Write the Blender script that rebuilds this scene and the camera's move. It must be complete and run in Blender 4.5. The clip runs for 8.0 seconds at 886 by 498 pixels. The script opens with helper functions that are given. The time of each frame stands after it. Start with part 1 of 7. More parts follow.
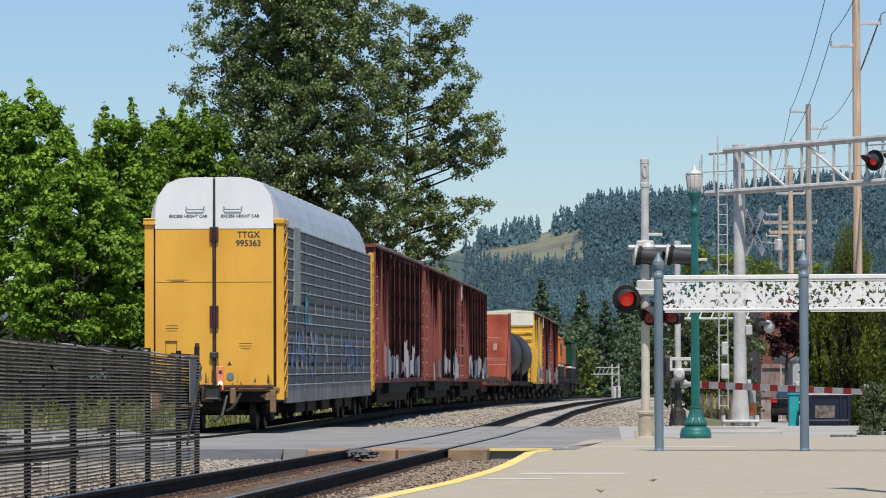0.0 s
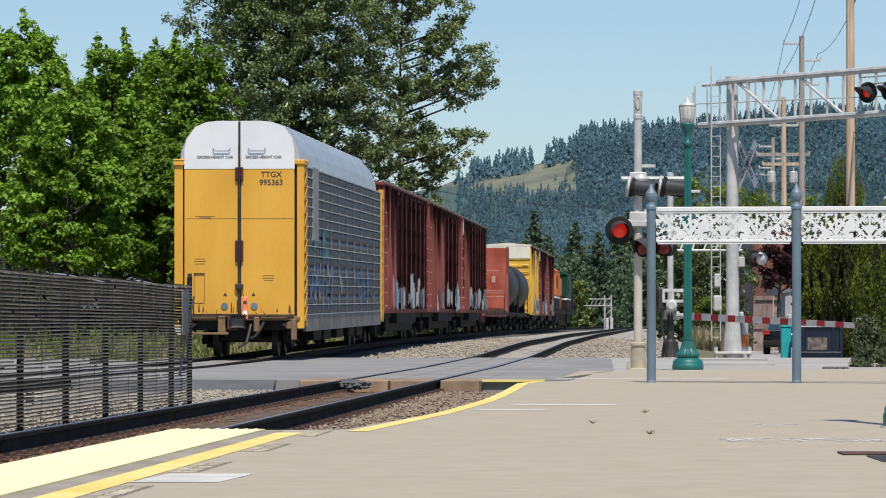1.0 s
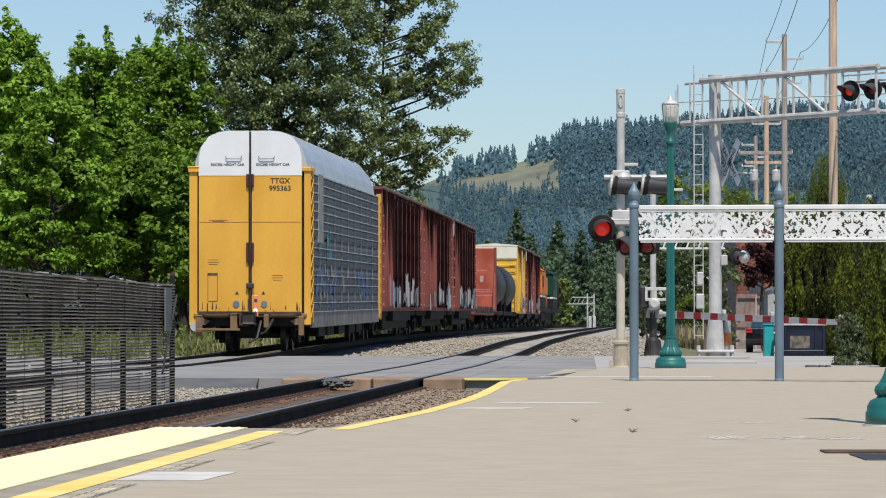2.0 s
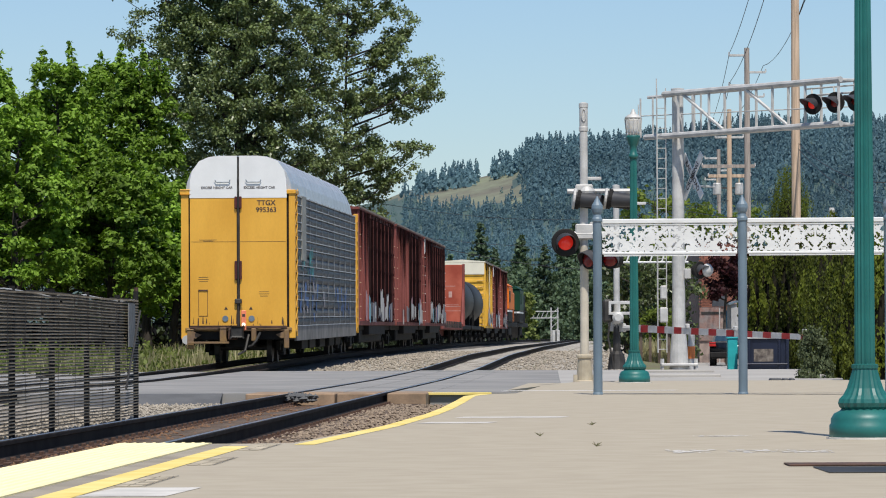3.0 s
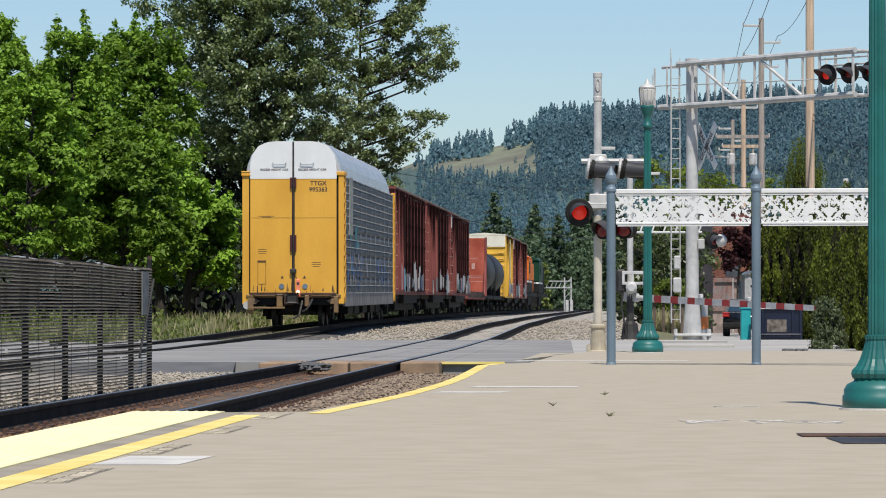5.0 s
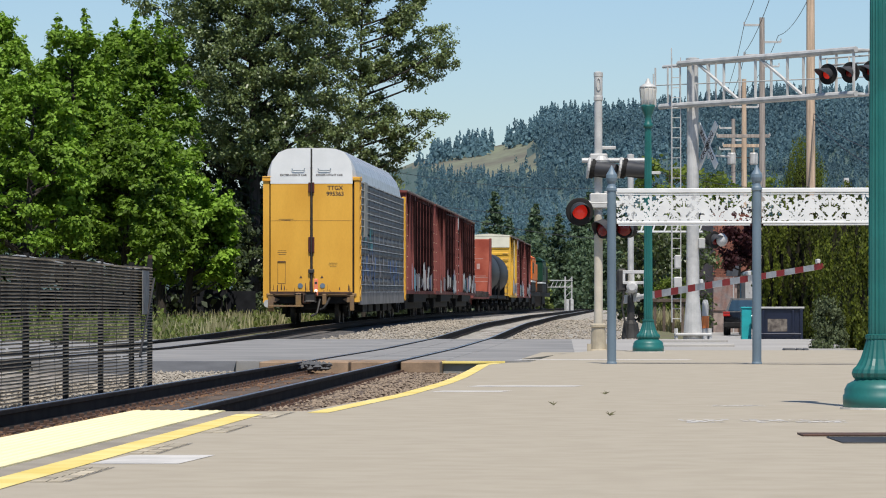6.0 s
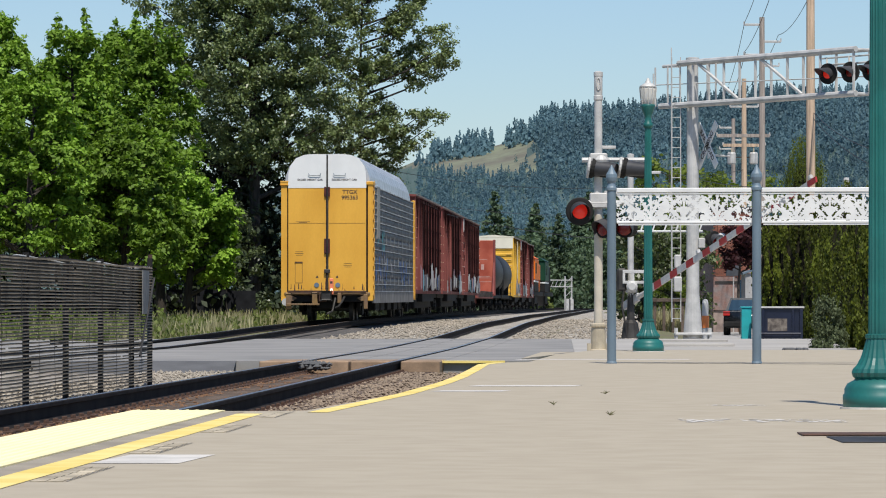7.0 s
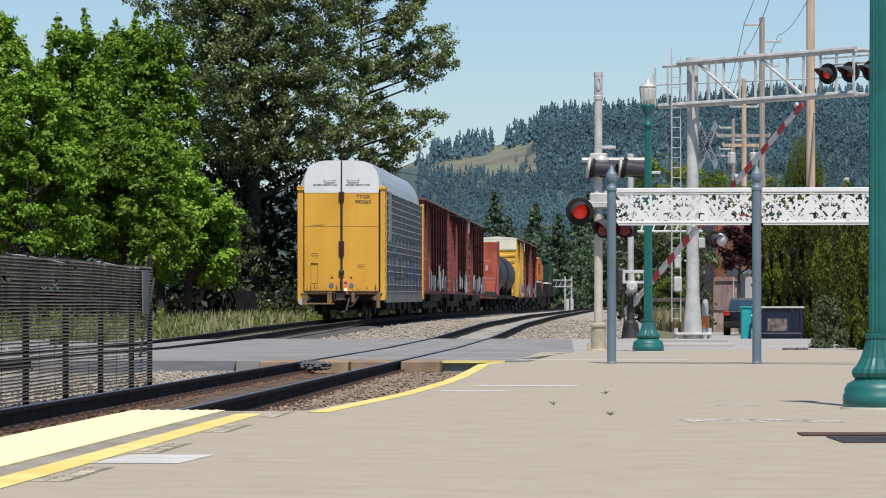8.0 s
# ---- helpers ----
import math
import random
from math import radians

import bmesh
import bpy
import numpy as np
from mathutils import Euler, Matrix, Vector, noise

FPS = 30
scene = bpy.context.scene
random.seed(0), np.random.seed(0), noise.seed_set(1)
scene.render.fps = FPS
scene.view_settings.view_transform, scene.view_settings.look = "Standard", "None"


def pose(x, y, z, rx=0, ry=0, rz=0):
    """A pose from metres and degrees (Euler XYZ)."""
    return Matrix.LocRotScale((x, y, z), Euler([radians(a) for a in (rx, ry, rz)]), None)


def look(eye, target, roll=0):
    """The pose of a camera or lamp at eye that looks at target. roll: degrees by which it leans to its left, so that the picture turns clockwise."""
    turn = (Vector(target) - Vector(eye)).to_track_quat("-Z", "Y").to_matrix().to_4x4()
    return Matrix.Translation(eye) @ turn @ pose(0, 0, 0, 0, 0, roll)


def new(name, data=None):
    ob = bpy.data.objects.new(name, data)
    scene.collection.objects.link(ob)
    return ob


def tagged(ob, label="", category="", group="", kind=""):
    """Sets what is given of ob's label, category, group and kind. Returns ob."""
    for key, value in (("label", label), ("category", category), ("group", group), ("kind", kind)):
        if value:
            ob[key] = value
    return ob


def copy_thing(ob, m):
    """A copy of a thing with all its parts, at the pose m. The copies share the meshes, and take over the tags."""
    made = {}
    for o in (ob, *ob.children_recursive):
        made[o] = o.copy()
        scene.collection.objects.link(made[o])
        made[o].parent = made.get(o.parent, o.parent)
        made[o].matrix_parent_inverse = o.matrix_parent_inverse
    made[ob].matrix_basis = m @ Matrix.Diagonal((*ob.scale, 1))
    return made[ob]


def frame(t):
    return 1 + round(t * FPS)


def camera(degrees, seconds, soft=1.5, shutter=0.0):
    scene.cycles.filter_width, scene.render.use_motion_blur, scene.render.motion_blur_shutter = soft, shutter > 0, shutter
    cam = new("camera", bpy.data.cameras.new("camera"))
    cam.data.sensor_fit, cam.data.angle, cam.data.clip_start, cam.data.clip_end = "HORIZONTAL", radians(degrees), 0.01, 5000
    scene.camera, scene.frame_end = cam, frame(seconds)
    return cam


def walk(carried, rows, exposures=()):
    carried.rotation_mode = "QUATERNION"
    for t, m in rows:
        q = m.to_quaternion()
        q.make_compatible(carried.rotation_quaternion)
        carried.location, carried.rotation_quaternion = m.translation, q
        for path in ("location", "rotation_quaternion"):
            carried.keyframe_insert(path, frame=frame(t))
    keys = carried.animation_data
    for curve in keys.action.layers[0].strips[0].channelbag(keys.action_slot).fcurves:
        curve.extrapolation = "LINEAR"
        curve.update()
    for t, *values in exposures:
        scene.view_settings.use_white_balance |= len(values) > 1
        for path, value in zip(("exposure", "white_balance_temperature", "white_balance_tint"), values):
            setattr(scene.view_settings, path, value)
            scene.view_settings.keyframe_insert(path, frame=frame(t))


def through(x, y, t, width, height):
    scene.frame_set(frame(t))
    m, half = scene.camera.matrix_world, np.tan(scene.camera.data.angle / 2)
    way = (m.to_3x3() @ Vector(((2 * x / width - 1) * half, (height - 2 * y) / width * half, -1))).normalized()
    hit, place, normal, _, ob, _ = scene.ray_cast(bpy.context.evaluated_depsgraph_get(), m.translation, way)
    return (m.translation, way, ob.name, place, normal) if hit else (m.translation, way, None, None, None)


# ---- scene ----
cam = camera(12.78, 8.0, soft=1.05)
EYE = (0.0, 0.0, 0.86)


def aim(dx, dy, roll=0.0):
    """The camera's pose on its tripod, turned by two small offsets from the resting view."""
    turn = Euler((radians(90.851) + dy / 7000, 0.0, dx / 7000), "XYZ").to_matrix().to_4x4()
    return Matrix.Translation(EYE) @ turn @ pose(0, 0, 0, 0, 0, roll)


walk(cam, [
    (0.0, aim(82.5, 155.5, -0.15)), (0.1, aim(74, 152.5, -0.13)), (0.2, aim(63.5, 146.5, -0.11)), (0.3, aim(46, 135.5, -0.08)), (0.4, aim(44.5, 133, -0.06)), (0.5, aim(51.5, 133, -0.05)), (0.6, aim(57, 118.5)), (0.7, aim(58, 91)), (0.8, aim(62, 67.5)),
    (0.9, aim(66, 45)), (1.0, aim(70, 33.5)), (1.2, aim(73.5, 29)), (1.5, aim(74.5, 28.5)), (1.8, aim(61, 28.5)),
    (2.0, aim(39.5, 30.5)), (2.2, aim(8.5, 37, -0.05)), (2.7, aim(-19, 51, -0.18)), (3.3, aim(-28, 58, -0.25)),
    (3.5, aim(-25.5, 57.5, -0.23)), (3.8, aim(-16, 37, -0.12)), (4.0, aim(-10.5, 23.5, -0.06)), (4.3, aim(-5, 10, -0.06)),
    (4.5, aim(-3, 5.5, -0.08)), (5.0, aim(-1, 2, -0.03)), (5.8, aim(0, 0.5)), (6.5, aim(0.3, 1.2)),
    (7.0, aim(0, 0)), (7.5, aim(1.2, 0.2)), (8.0, aim(0, 0))])

# ---- light ----
SUN = Vector((0.075, -0.47, 0.88)).normalized()
world = bpy.data.worlds.new("sky")
scene.world = world
world.use_nodes = True
wn = world.node_tree.nodes
sky = wn.new("ShaderNodeTexSky")
sky.sky_type = "NISHITA"
sky.sun_disc = False
sky.sun_elevation = math.asin(SUN.z)
sky.sun_rotation = math.atan2(SUN.x, SUN.y)
sky.air_density, sky.dust_density, sky.ozone_density = 1.0, 0.3, 3.0
wn["Background"].inputs["Strength"].default_value = 0.097
tint = wn.new("ShaderNodeMix")
tint.data_type, tint.blend_type = "RGBA", "MULTIPLY"
tint.inputs[0].default_value = 1.0
tint.inputs[7].default_value = (0.92, 1.02, 1.17, 1.0)
world.node_tree.links.new(sky.outputs[0], tint.inputs[6])
world.node_tree.links.new(tint.outputs[2], wn["Background"].inputs[0])
sun = new("sun", bpy.data.lights.new("sun", "SUN"))
sun.data.energy, sun.data.angle, sun.data.color = 4.9, radians(0.53), (1.0, 0.95, 0.87)
sun.matrix_world = look((0, 0, 60), Vector((0, 0, 60)) - SUN)
scene.view_settings.exposure = 0.0

# ---- materials ----


def mat(name, color, rough=0.7, metal=0.0, vary=0.25, scale=4.0, grain=60.0, bump=0.15, depth=0.01, rnd=0.0,
        second=None, cover=0.5, stretch=(1, 1, 1), spec=0.5):
    """A worn surface: a base colour broken by stains at one scale and grain at another, with relief."""
    m = bpy.data.materials.new(name)
    m.use_nodes = True
    nt = m.node_tree
    n, ln = nt.nodes, nt.links.new
    bsdf = n["Principled BSDF"]
    tc = n.new("ShaderNodeTexCoord")
    mp = n.new("ShaderNodeMapping")
    mp.inputs["Scale"].default_value = stretch
    ln(tc.outputs["Object"], mp.inputs[0])
    big, fine = n.new("ShaderNodeTexNoise"), n.new("ShaderNodeTexNoise")
    for tex, s, d in ((big, scale, 5.0), (fine, grain, 3.0)):
        tex.inputs["Scale"].default_value, tex.inputs["Detail"].default_value = s, d
        ln(mp.outputs[0], tex.inputs["Vector"])
    ramp = n.new("ShaderNodeValToRGB")
    ramp.color_ramp.elements[0].position, ramp.color_ramp.elements[1].position = 0.5 - cover * 0.5 + 0.1, 0.5 + cover * 0.3
    c = Vector(color)
    ramp.color_ramp.elements[0].color = (*(c * (1 - vary)), 1)
    ramp.color_ramp.elements[1].color = (*(Vector(second) if second else c * (1 + vary * 0.6)), 1)
    ln(big.outputs["Fac"], ramp.inputs[0])
    hsv = n.new("ShaderNodeHueSaturation")
    ln(ramp.outputs[0], hsv.inputs["Color"])
    val = n.new("ShaderNodeMath")
    val.operation = "MULTIPLY_ADD"
    val.inputs[1].default_value, val.inputs[2].default_value = vary * 1.2, 1 - vary * 0.6
    ln(fine.outputs["Fac"], val.inputs[0])
    if rnd:
        info, geo = n.new("ShaderNodeObjectInfo"), n.new("ShaderNodeNewGeometry")
        add, mul = n.new("ShaderNodeMath"), n.new("ShaderNodeMath")
        add.operation, mul.operation = "ADD", "MULTIPLY_ADD"
        ln(info.outputs["Random"], add.inputs[0])
        ln(geo.outputs["Random Per Island"], add.inputs[1])
        mul.inputs[1].default_value, mul.inputs[2].default_value = rnd, -rnd
        ln(add.outputs[0], mul.inputs[0])
        tot = n.new("ShaderNodeMath")
        ln(mul.outputs[0], tot.inputs[0])
        ln(val.outputs[0], tot.inputs[1])
        ln(tot.outputs[0], hsv.inputs["Value"])
    else:
        ln(val.outputs[0], hsv.inputs["Value"])
    ln(hsv.outputs[0], bsdf.inputs["Base Color"])
    bsdf.inputs["Roughness"].default_value, bsdf.inputs["Metallic"].default_value = rough, metal
    bsdf.inputs["Specular IOR Level"].default_value = spec
    if bump:
        b = n.new("ShaderNodeBump")
        b.inputs["Strength"].default_value, b.inputs["Distance"].default_value = bump, depth
        ln(fine.outputs["Fac"], b.inputs["Height"])
        ln(b.outputs[0], bsdf.inputs["Normal"])
    return m


def leaf_mat(name, color, rnd=0.5, through=0.35, scale=0.4, grain=3.0, vary=0.3, back=(1.5, 1.7, 0.8)):
    m = mat(name, color, 0.65, 0, vary, scale, grain, 0, rnd=rnd, spec=0.25)
    n, ln = m.node_tree.nodes, m.node_tree.links.new
    tr, mix = n.new("ShaderNodeBsdfTranslucent"), n.new("ShaderNodeMixShader")
    tr.inputs[0].default_value = (color[0] * back[0], color[1] * back[1], color[2] * back[2], 1)
    mix.inputs[0].default_value = through
    ln(n["Principled BSDF"].outputs[0], mix.inputs[1])
    ln(tr.outputs[0], mix.inputs[2])
    ln(mix.outputs[0], n["Material Output"].inputs[0])
    return m


def lit(name, color, strength):
    m = bpy.data.materials.new(name)
    m.use_nodes = True
    b = m.node_tree.nodes["Principled BSDF"]
    b.inputs["Base Color"].default_value = (*color, 1)
    b.inputs["Roughness"].default_value = 0.25
    b.inputs["Emission Color"].default_value = (*color, 1)
    b.inputs["Emission Strength"].default_value = strength
    return m


def glass(name, color=(0.85, 0.9, 0.9), rough=0.1):
    m = bpy.data.materials.new(name)
    m.use_nodes = True
    b = m.node_tree.nodes["Principled BSDF"]
    b.inputs["Base Color"].default_value = (*color, 1)
    b.inputs["Roughness"].default_value = rough
    b.inputs["Transmission Weight"].default_value = 0.5
    return m


YELLOW = mat("yellow_paint", (0.72, 0.36, 0.035), 0.45, 0, 0.12, 0.8, 30, 0.08, 0.004, second=(0.75, 0.40, 0.05), stretch=(1, 1, 0.4))
WHITE = mat("white_paint", (0.72, 0.72, 0.70), 0.45, 0, 0.06, 1.2, 25, 0.05, 0.004)
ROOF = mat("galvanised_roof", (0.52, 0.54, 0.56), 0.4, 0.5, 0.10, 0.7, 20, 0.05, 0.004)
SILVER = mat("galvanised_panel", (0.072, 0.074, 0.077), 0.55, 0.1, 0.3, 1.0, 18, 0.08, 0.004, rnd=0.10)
RIB = mat("galvanised_rib", (0.24, 0.245, 0.25), 0.5, 0.1, 0.15, 2.0, 18, 0.05, 0.004)
RAILPALE = mat("pale_side_rail", (0.52, 0.54, 0.56), 0.5, 0.1, 0.3, 3.0, 18, 0.05, 0.004)
POSTBEIGE = mat("beige_post", (0.30, 0.29, 0.25), 0.6, 0, 0.25, 2, 18, 0.05, 0.004)
SILL = mat("dirty_sill", (0.20, 0.19, 0.175), 0.7, 0, 0.35, 1.5, 18, 0.1, 0.004)
BOXRED = mat("oxide_red_paint", (0.215, 0.062, 0.054), 0.65, 0, 0.35, 0.6, 22, 0.12, 0.006, second=(0.29, 0.098, 0.084), stretch=(1, 1, 0.25), spec=0.12)
ENDRED = mat("faded_red_paint", (0.36, 0.075, 0.045), 0.6, 0, 0.2, 0.8, 22, 0.1, 0.005, second=(0.46, 0.13, 0.08), spec=0.2)
# doors near black, their ribs a darker red than the body
DOORRED = mat("near_black_red", (0.030, 0.015, 0.014), 0.7, 0, 0.3, 0.8, 22, 0.1, 0.005, spec=0.0)
RIBRED = mat("dark_red_paint", (0.105, 0.036, 0.032), 0.7, 0, 0.4, 0.7, 22, 0.1, 0.005, spec=0.05)
RIMBROWN = mat("rim_brown", (0.24, 0.19, 0.155), 0.7, 0, 0.3, 1, 22, 0.1, 0.005)
LADDERTAN = mat("ladder_tan", (0.50, 0.36, 0.20), 0.65, 0, 0.3, 3, 22, 0.1, 0.005)
FADEDWHITE = mat("faded_stencil", (0.46, 0.30, 0.26), 0.8, 0, 0.3, 3, 30, 0.05)
YBOX = mat("boxcar_yellow", (0.72, 0.42, 0.06), 0.5, 0, 0.15, 0.8, 22, 0.1, 0.005, spec=0.15)
CREAM = mat("cream_paint", (0.74, 0.70, 0.56), 0.55, 0, 0.1, 0.8, 22, 0.05, 0.005)
ORANGE = mat("orange_paint", (0.90, 0.20, 0.02), 0.4, 0, 0.1, 1, 22, 0.05, 0.005, spec=0.12)
GREENP = mat("engine_green", (0.014, 0.052, 0.028), 0.45, 0, 0.15, 1, 22, 0.05, 0.005, spec=0.15)
TANK = mat("tank_black", (0.020, 0.021, 0.023), 0.6, 0, 0.3, 0.8, 20, 0.05, 0.005)
VISOR = mat("visor_black", (0.045, 0.045, 0.048), 0.5, 0, 0.3, 3, 30, 0.1, 0.003)
BLACK = mat("grimy_black", (0.018, 0.017, 0.016), 0.75, 0, 0.4, 2, 30, 0.2, 0.006, spec=0.2)
DARKSTEEL = mat("dark_steel", (0.05, 0.046, 0.042), 0.6, 0.4, 0.4, 3, 40, 0.2, 0.004)
RUST = mat("rust", (0.085, 0.050, 0.033), 0.85, 0, 0.45, 5, 60, 0.3, 0.004, second=(0.11, 0.055, 0.035))
RAILTOP = mat("polished_rail", (0.42, 0.42, 0.43), 0.3, 0.9, 0.15, 3, 60, 0.05, 0.001)
RAILSIDE = mat("rail_side", (0.026, 0.021, 0.018), 0.8, 0, 0.4, 3, 40, 0.2, 0.003, spec=0.1)
GREYPAINT = mat("slate_grey_paint", (0.13, 0.18, 0.22), 0.45, 0, 0.15, 2, 40, 0.08, 0.002)
LACE = mat("white_iron", (0.70, 0.70, 0.68), 0.5, 0, 0.08, 4, 60, 0.1, 0.002)
TEAL = mat("green_lamp_paint", (0.012, 0.125, 0.112), 0.45, 0, 0.2, 3, 50, 0.08, 0.002)
ALU = mat("aluminium", (0.50, 0.49, 0.465), 0.55, 0.1, 0.18, 3, 40, 0.1, 0.002)
MASTCREAM = mat("mast_cream", (0.50, 0.45, 0.36), 0.6, 0, 0.15, 3, 40, 0.1, 0.002)
BUFF = mat("buff_base", (0.42, 0.36, 0.26), 0.7, 0, 0.2, 4, 40, 0.2, 0.003)
CONCRETE = mat("platform_concrete", (0.376, 0.322, 0.236), 0.9, 0, 0.05, 4.0, 60, 0.06, 0.004, second=(0.395, 0.342, 0.256))
ASPHALT = mat("grey_asphalt", (0.235, 0.230, 0.222), 0.9, 0, 0.14, 0.5, 25, 0.3, 0.006, second=(0.28, 0.27, 0.255), spec=0.15)
STREET = mat("pale_street", (0.36, 0.34, 0.31), 0.9, 0, 0.12, 0.3, 20, 0.3, 0.006)
PATCH = mat("dark_patch", (0.10, 0.10, 0.10), 0.9, 0, 0.2, 2, 40, 0.4, 0.006)
PANEL = mat("crossing_plank", (0.29, 0.195, 0.12), 0.85, 0, 0.3, 3, 40, 0.3, 0.005, rnd=0.2)
YLINE = mat("yellow_line_paint", (0.80, 0.60, 0.14), 0.7, 0, 0.12, 3, 60, 0.2, 0.003, second=(0.82, 0.66, 0.24))
TACTILE = mat("pale_yellow_tactile", (0.87, 0.765, 0.42), 0.7, 0, 0.06, 2, 60, 0.15, 0.003)
CHALK = mat("white_line_paint", (0.56, 0.53, 0.48), 0.8, 0, 0.15, 4, 80, 0.2, 0.003)
BALLAST = mat("ballast", (0.37, 0.33, 0.275), 0.95, 0, 0.45, 3, 22, 0.9, 0.05, second=(0.48, 0.44, 0.375))
VERGE = mat("dull_gravel", (0.27, 0.235, 0.19), 0.95, 0, 0.45, 3, 22, 0.9, 0.05, second=(0.36, 0.32, 0.265))
RUSTBALLAST = mat("rusty_ballast", (0.085, 0.052, 0.034), 0.95, 0, 0.5, 2, 25, 0.9, 0.05, second=(0.14, 0.085, 0.052))
RUSTSTONE = mat("rusty_stone", (0.15, 0.080, 0.042), 0.95, 0, 0.3, 6, 60, 0.4, 0.01, rnd=0.5)
BROWNSTONE = mat("stained_stone", (0.25, 0.19, 0.135), 0.95, 0, 0.3, 6, 60, 0.4, 0.01, rnd=0.35)
BROWNBALLAST = mat("stained_gravel", (0.24, 0.185, 0.13), 0.95, 0, 0.45, 3, 22, 0.9, 0.05, second=(0.33, 0.27, 0.20))
STONE = mat("ballast_stone", (0.31, 0.27, 0.215), 0.95, 0, 0.3, 6, 60, 0.4, 0.01, rnd=0.35)
TIE = mat("old_tie", (0.115, 0.085, 0.065), 0.95, 0, 0.4, 4, 30, 0.5, 0.01, rnd=0.25, stretch=(1, 4, 1))
DIRT = mat("dry_ground", (0.19, 0.16, 0.10), 0.95, 0, 0.3, 0.15, 6, 0.6, 0.05, second=(0.13, 0.14, 0.055))
STRAW = leaf_mat("dry_straw", (0.36, 0.33, 0.19), 0.4, 0.2)
GRASS = leaf_mat("grass_blades", (0.16, 0.19, 0.055), 0.5, 0.3)
MAPLE = leaf_mat("maple_leaf", (0.160, 0.265, 0.030), 0.75, 0.20)
COTTON = leaf_mat("cottonwood_leaf", (0.102, 0.134, 0.047), 0.95, 0.15)
COTTON.node_tree.nodes["Principled BSDF"].inputs["Roughness"].default_value = 0.42
COTTON.node_tree.nodes["Principled BSDF"].inputs["Specular IOR Level"].default_value = 0.5
# leaf colour darkened to carry the shade under the crowns
SHADELEAF = leaf_mat("shade_dark_leaf", (0.032, 0.046, 0.020), 0.6, 0.05)
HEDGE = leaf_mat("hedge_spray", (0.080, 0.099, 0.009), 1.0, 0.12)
# brighter copy of the hedge spray; its sunlit tone is put into the colour
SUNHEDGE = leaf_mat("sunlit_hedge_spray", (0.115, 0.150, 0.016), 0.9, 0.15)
JUNIPER = leaf_mat("juniper_spray", (0.085, 0.105, 0.050), 0.5, 0.1)
# near-black colour for the shade inside the hedge
COREDARK = mat("hedge_core_dark", (0.022, 0.020, 0.013), 0.95, 0, 0.5, 6, 40, 0.5, 0.03, spec=0.1, stretch=(3, 3, 0.5))
PLUM = leaf_mat("purple_leaf", (0.045, 0.012, 0.014), 0.5, 0.2)
SCRUB = leaf_mat("scrub_leaf", (0.13, 0.17, 0.03), 0.45, 0.3)
CONIFER = leaf_mat("conifer_spray", (0.080, 0.120, 0.066), 0.5, 0.15)
BARK = mat("bark", (0.050, 0.042, 0.034), 0.95, 0, 0.4, 3, 25, 0.6, 0.03, stretch=(3, 3, 0.6))
POLEWOOD = mat("pole_wood", (0.52, 0.38, 0.265), 0.85, 0, 0.25, 2, 30, 0.3, 0.006, stretch=(6, 6, 0.4))
POLEGREY = mat("weathered_pole", (0.34, 0.29, 0.25), 0.85, 0, 0.25, 2, 30, 0.3, 0.006, stretch=(6, 6, 0.4))
WIRE = mat("cable", (0.02, 0.02, 0.022), 0.6, 0, 0.1, 2, 20, 0)
PLATEGREY = mat("dull_grey_plate", (0.16, 0.165, 0.16), 0.7, 0, 0.3, 6, 60, 0.3, 0.004)
SLAT = mat("faded_slat", (0.190, 0.160, 0.118), 0.8, 0, 0.3, 2, 40, 0.2, 0.003, rnd=0.25, spec=0.05)
MESHDARK = mat("dark_windscreen", (0.016, 0.017, 0.020), 0.9, 0, 0.3, 3, 40, 0.2, 0.003, spec=0.1)
WORNSCREEN = mat("worn_screen", (0.060, 0.055, 0.048), 0.9, 0, 0.3, 3, 40, 0.2, 0.003, spec=0.1)
REDLENS = lit("red_lens", (0.50, 0.020, 0.012), 0.5)
DARKLENS = mat("unlit_red_lens", (0.17, 0.010, 0.010), 0.2, 0, 0.1, 4, 20, 0)
# gate red, and gate white below, are dulled for the arm's shaded side
GATERED = mat("gate_red", (0.34, 0.025, 0.025), 0.45, 0, 0.1, 4, 20, 0)
LAMPGLASS = glass("lamp_glass", (0.92, 0.88, 0.80), 0.45)
GATEWHITE = mat("gate_white", (0.50, 0.49, 0.47), 0.5, 0, 0.15, 4, 20, 0)
INLAY = mat("worn_brick_inlay", (0.42, 0.36, 0.26), 0.9, 0, 0.3, 6, 60, 0.3, 0.003, rnd=0.4)
STRIP = mat("grey_brown_strip", (0.30, 0.26, 0.20), 0.9, 0, 0.2, 2, 40, 0.2, 0.003)
# ballast coloured dark for the train's shadow along the far track
SHADEBALLAST = mat("train_shade_ballast", (0.075, 0.068, 0.06), 0.95, 0, 0.5, 3, 22, 0.9, 0.05, second=(0.15, 0.135, 0.12))
BRICKM = mat("brick", (0.30, 0.115, 0.075), 0.9, 0, 0.3, 2, 30, 0.3, 0.01, rnd=0.3)
# far trees and hill floor: distance haze is mixed into these blue-green colours
FOREST = leaf_mat("haze_blue_conifer", (0.098, 0.176, 0.205), 0.06, 0.30, 0.010, 0.08, 0.36, (1.2, 1.2, 1.2))
BROAD = leaf_mat("haze_blue_broadleaf", (0.104, 0.186, 0.172), 0.06, 0.30, 0.010, 0.08, 0.36, (1.2, 1.2, 1.2))
HILL = mat("haze_blue_floor", (0.085, 0.140, 0.150), 0.95, 0, 0.35, 0.004, 0.05, 0, second=(0.06, 0.095, 0.08))
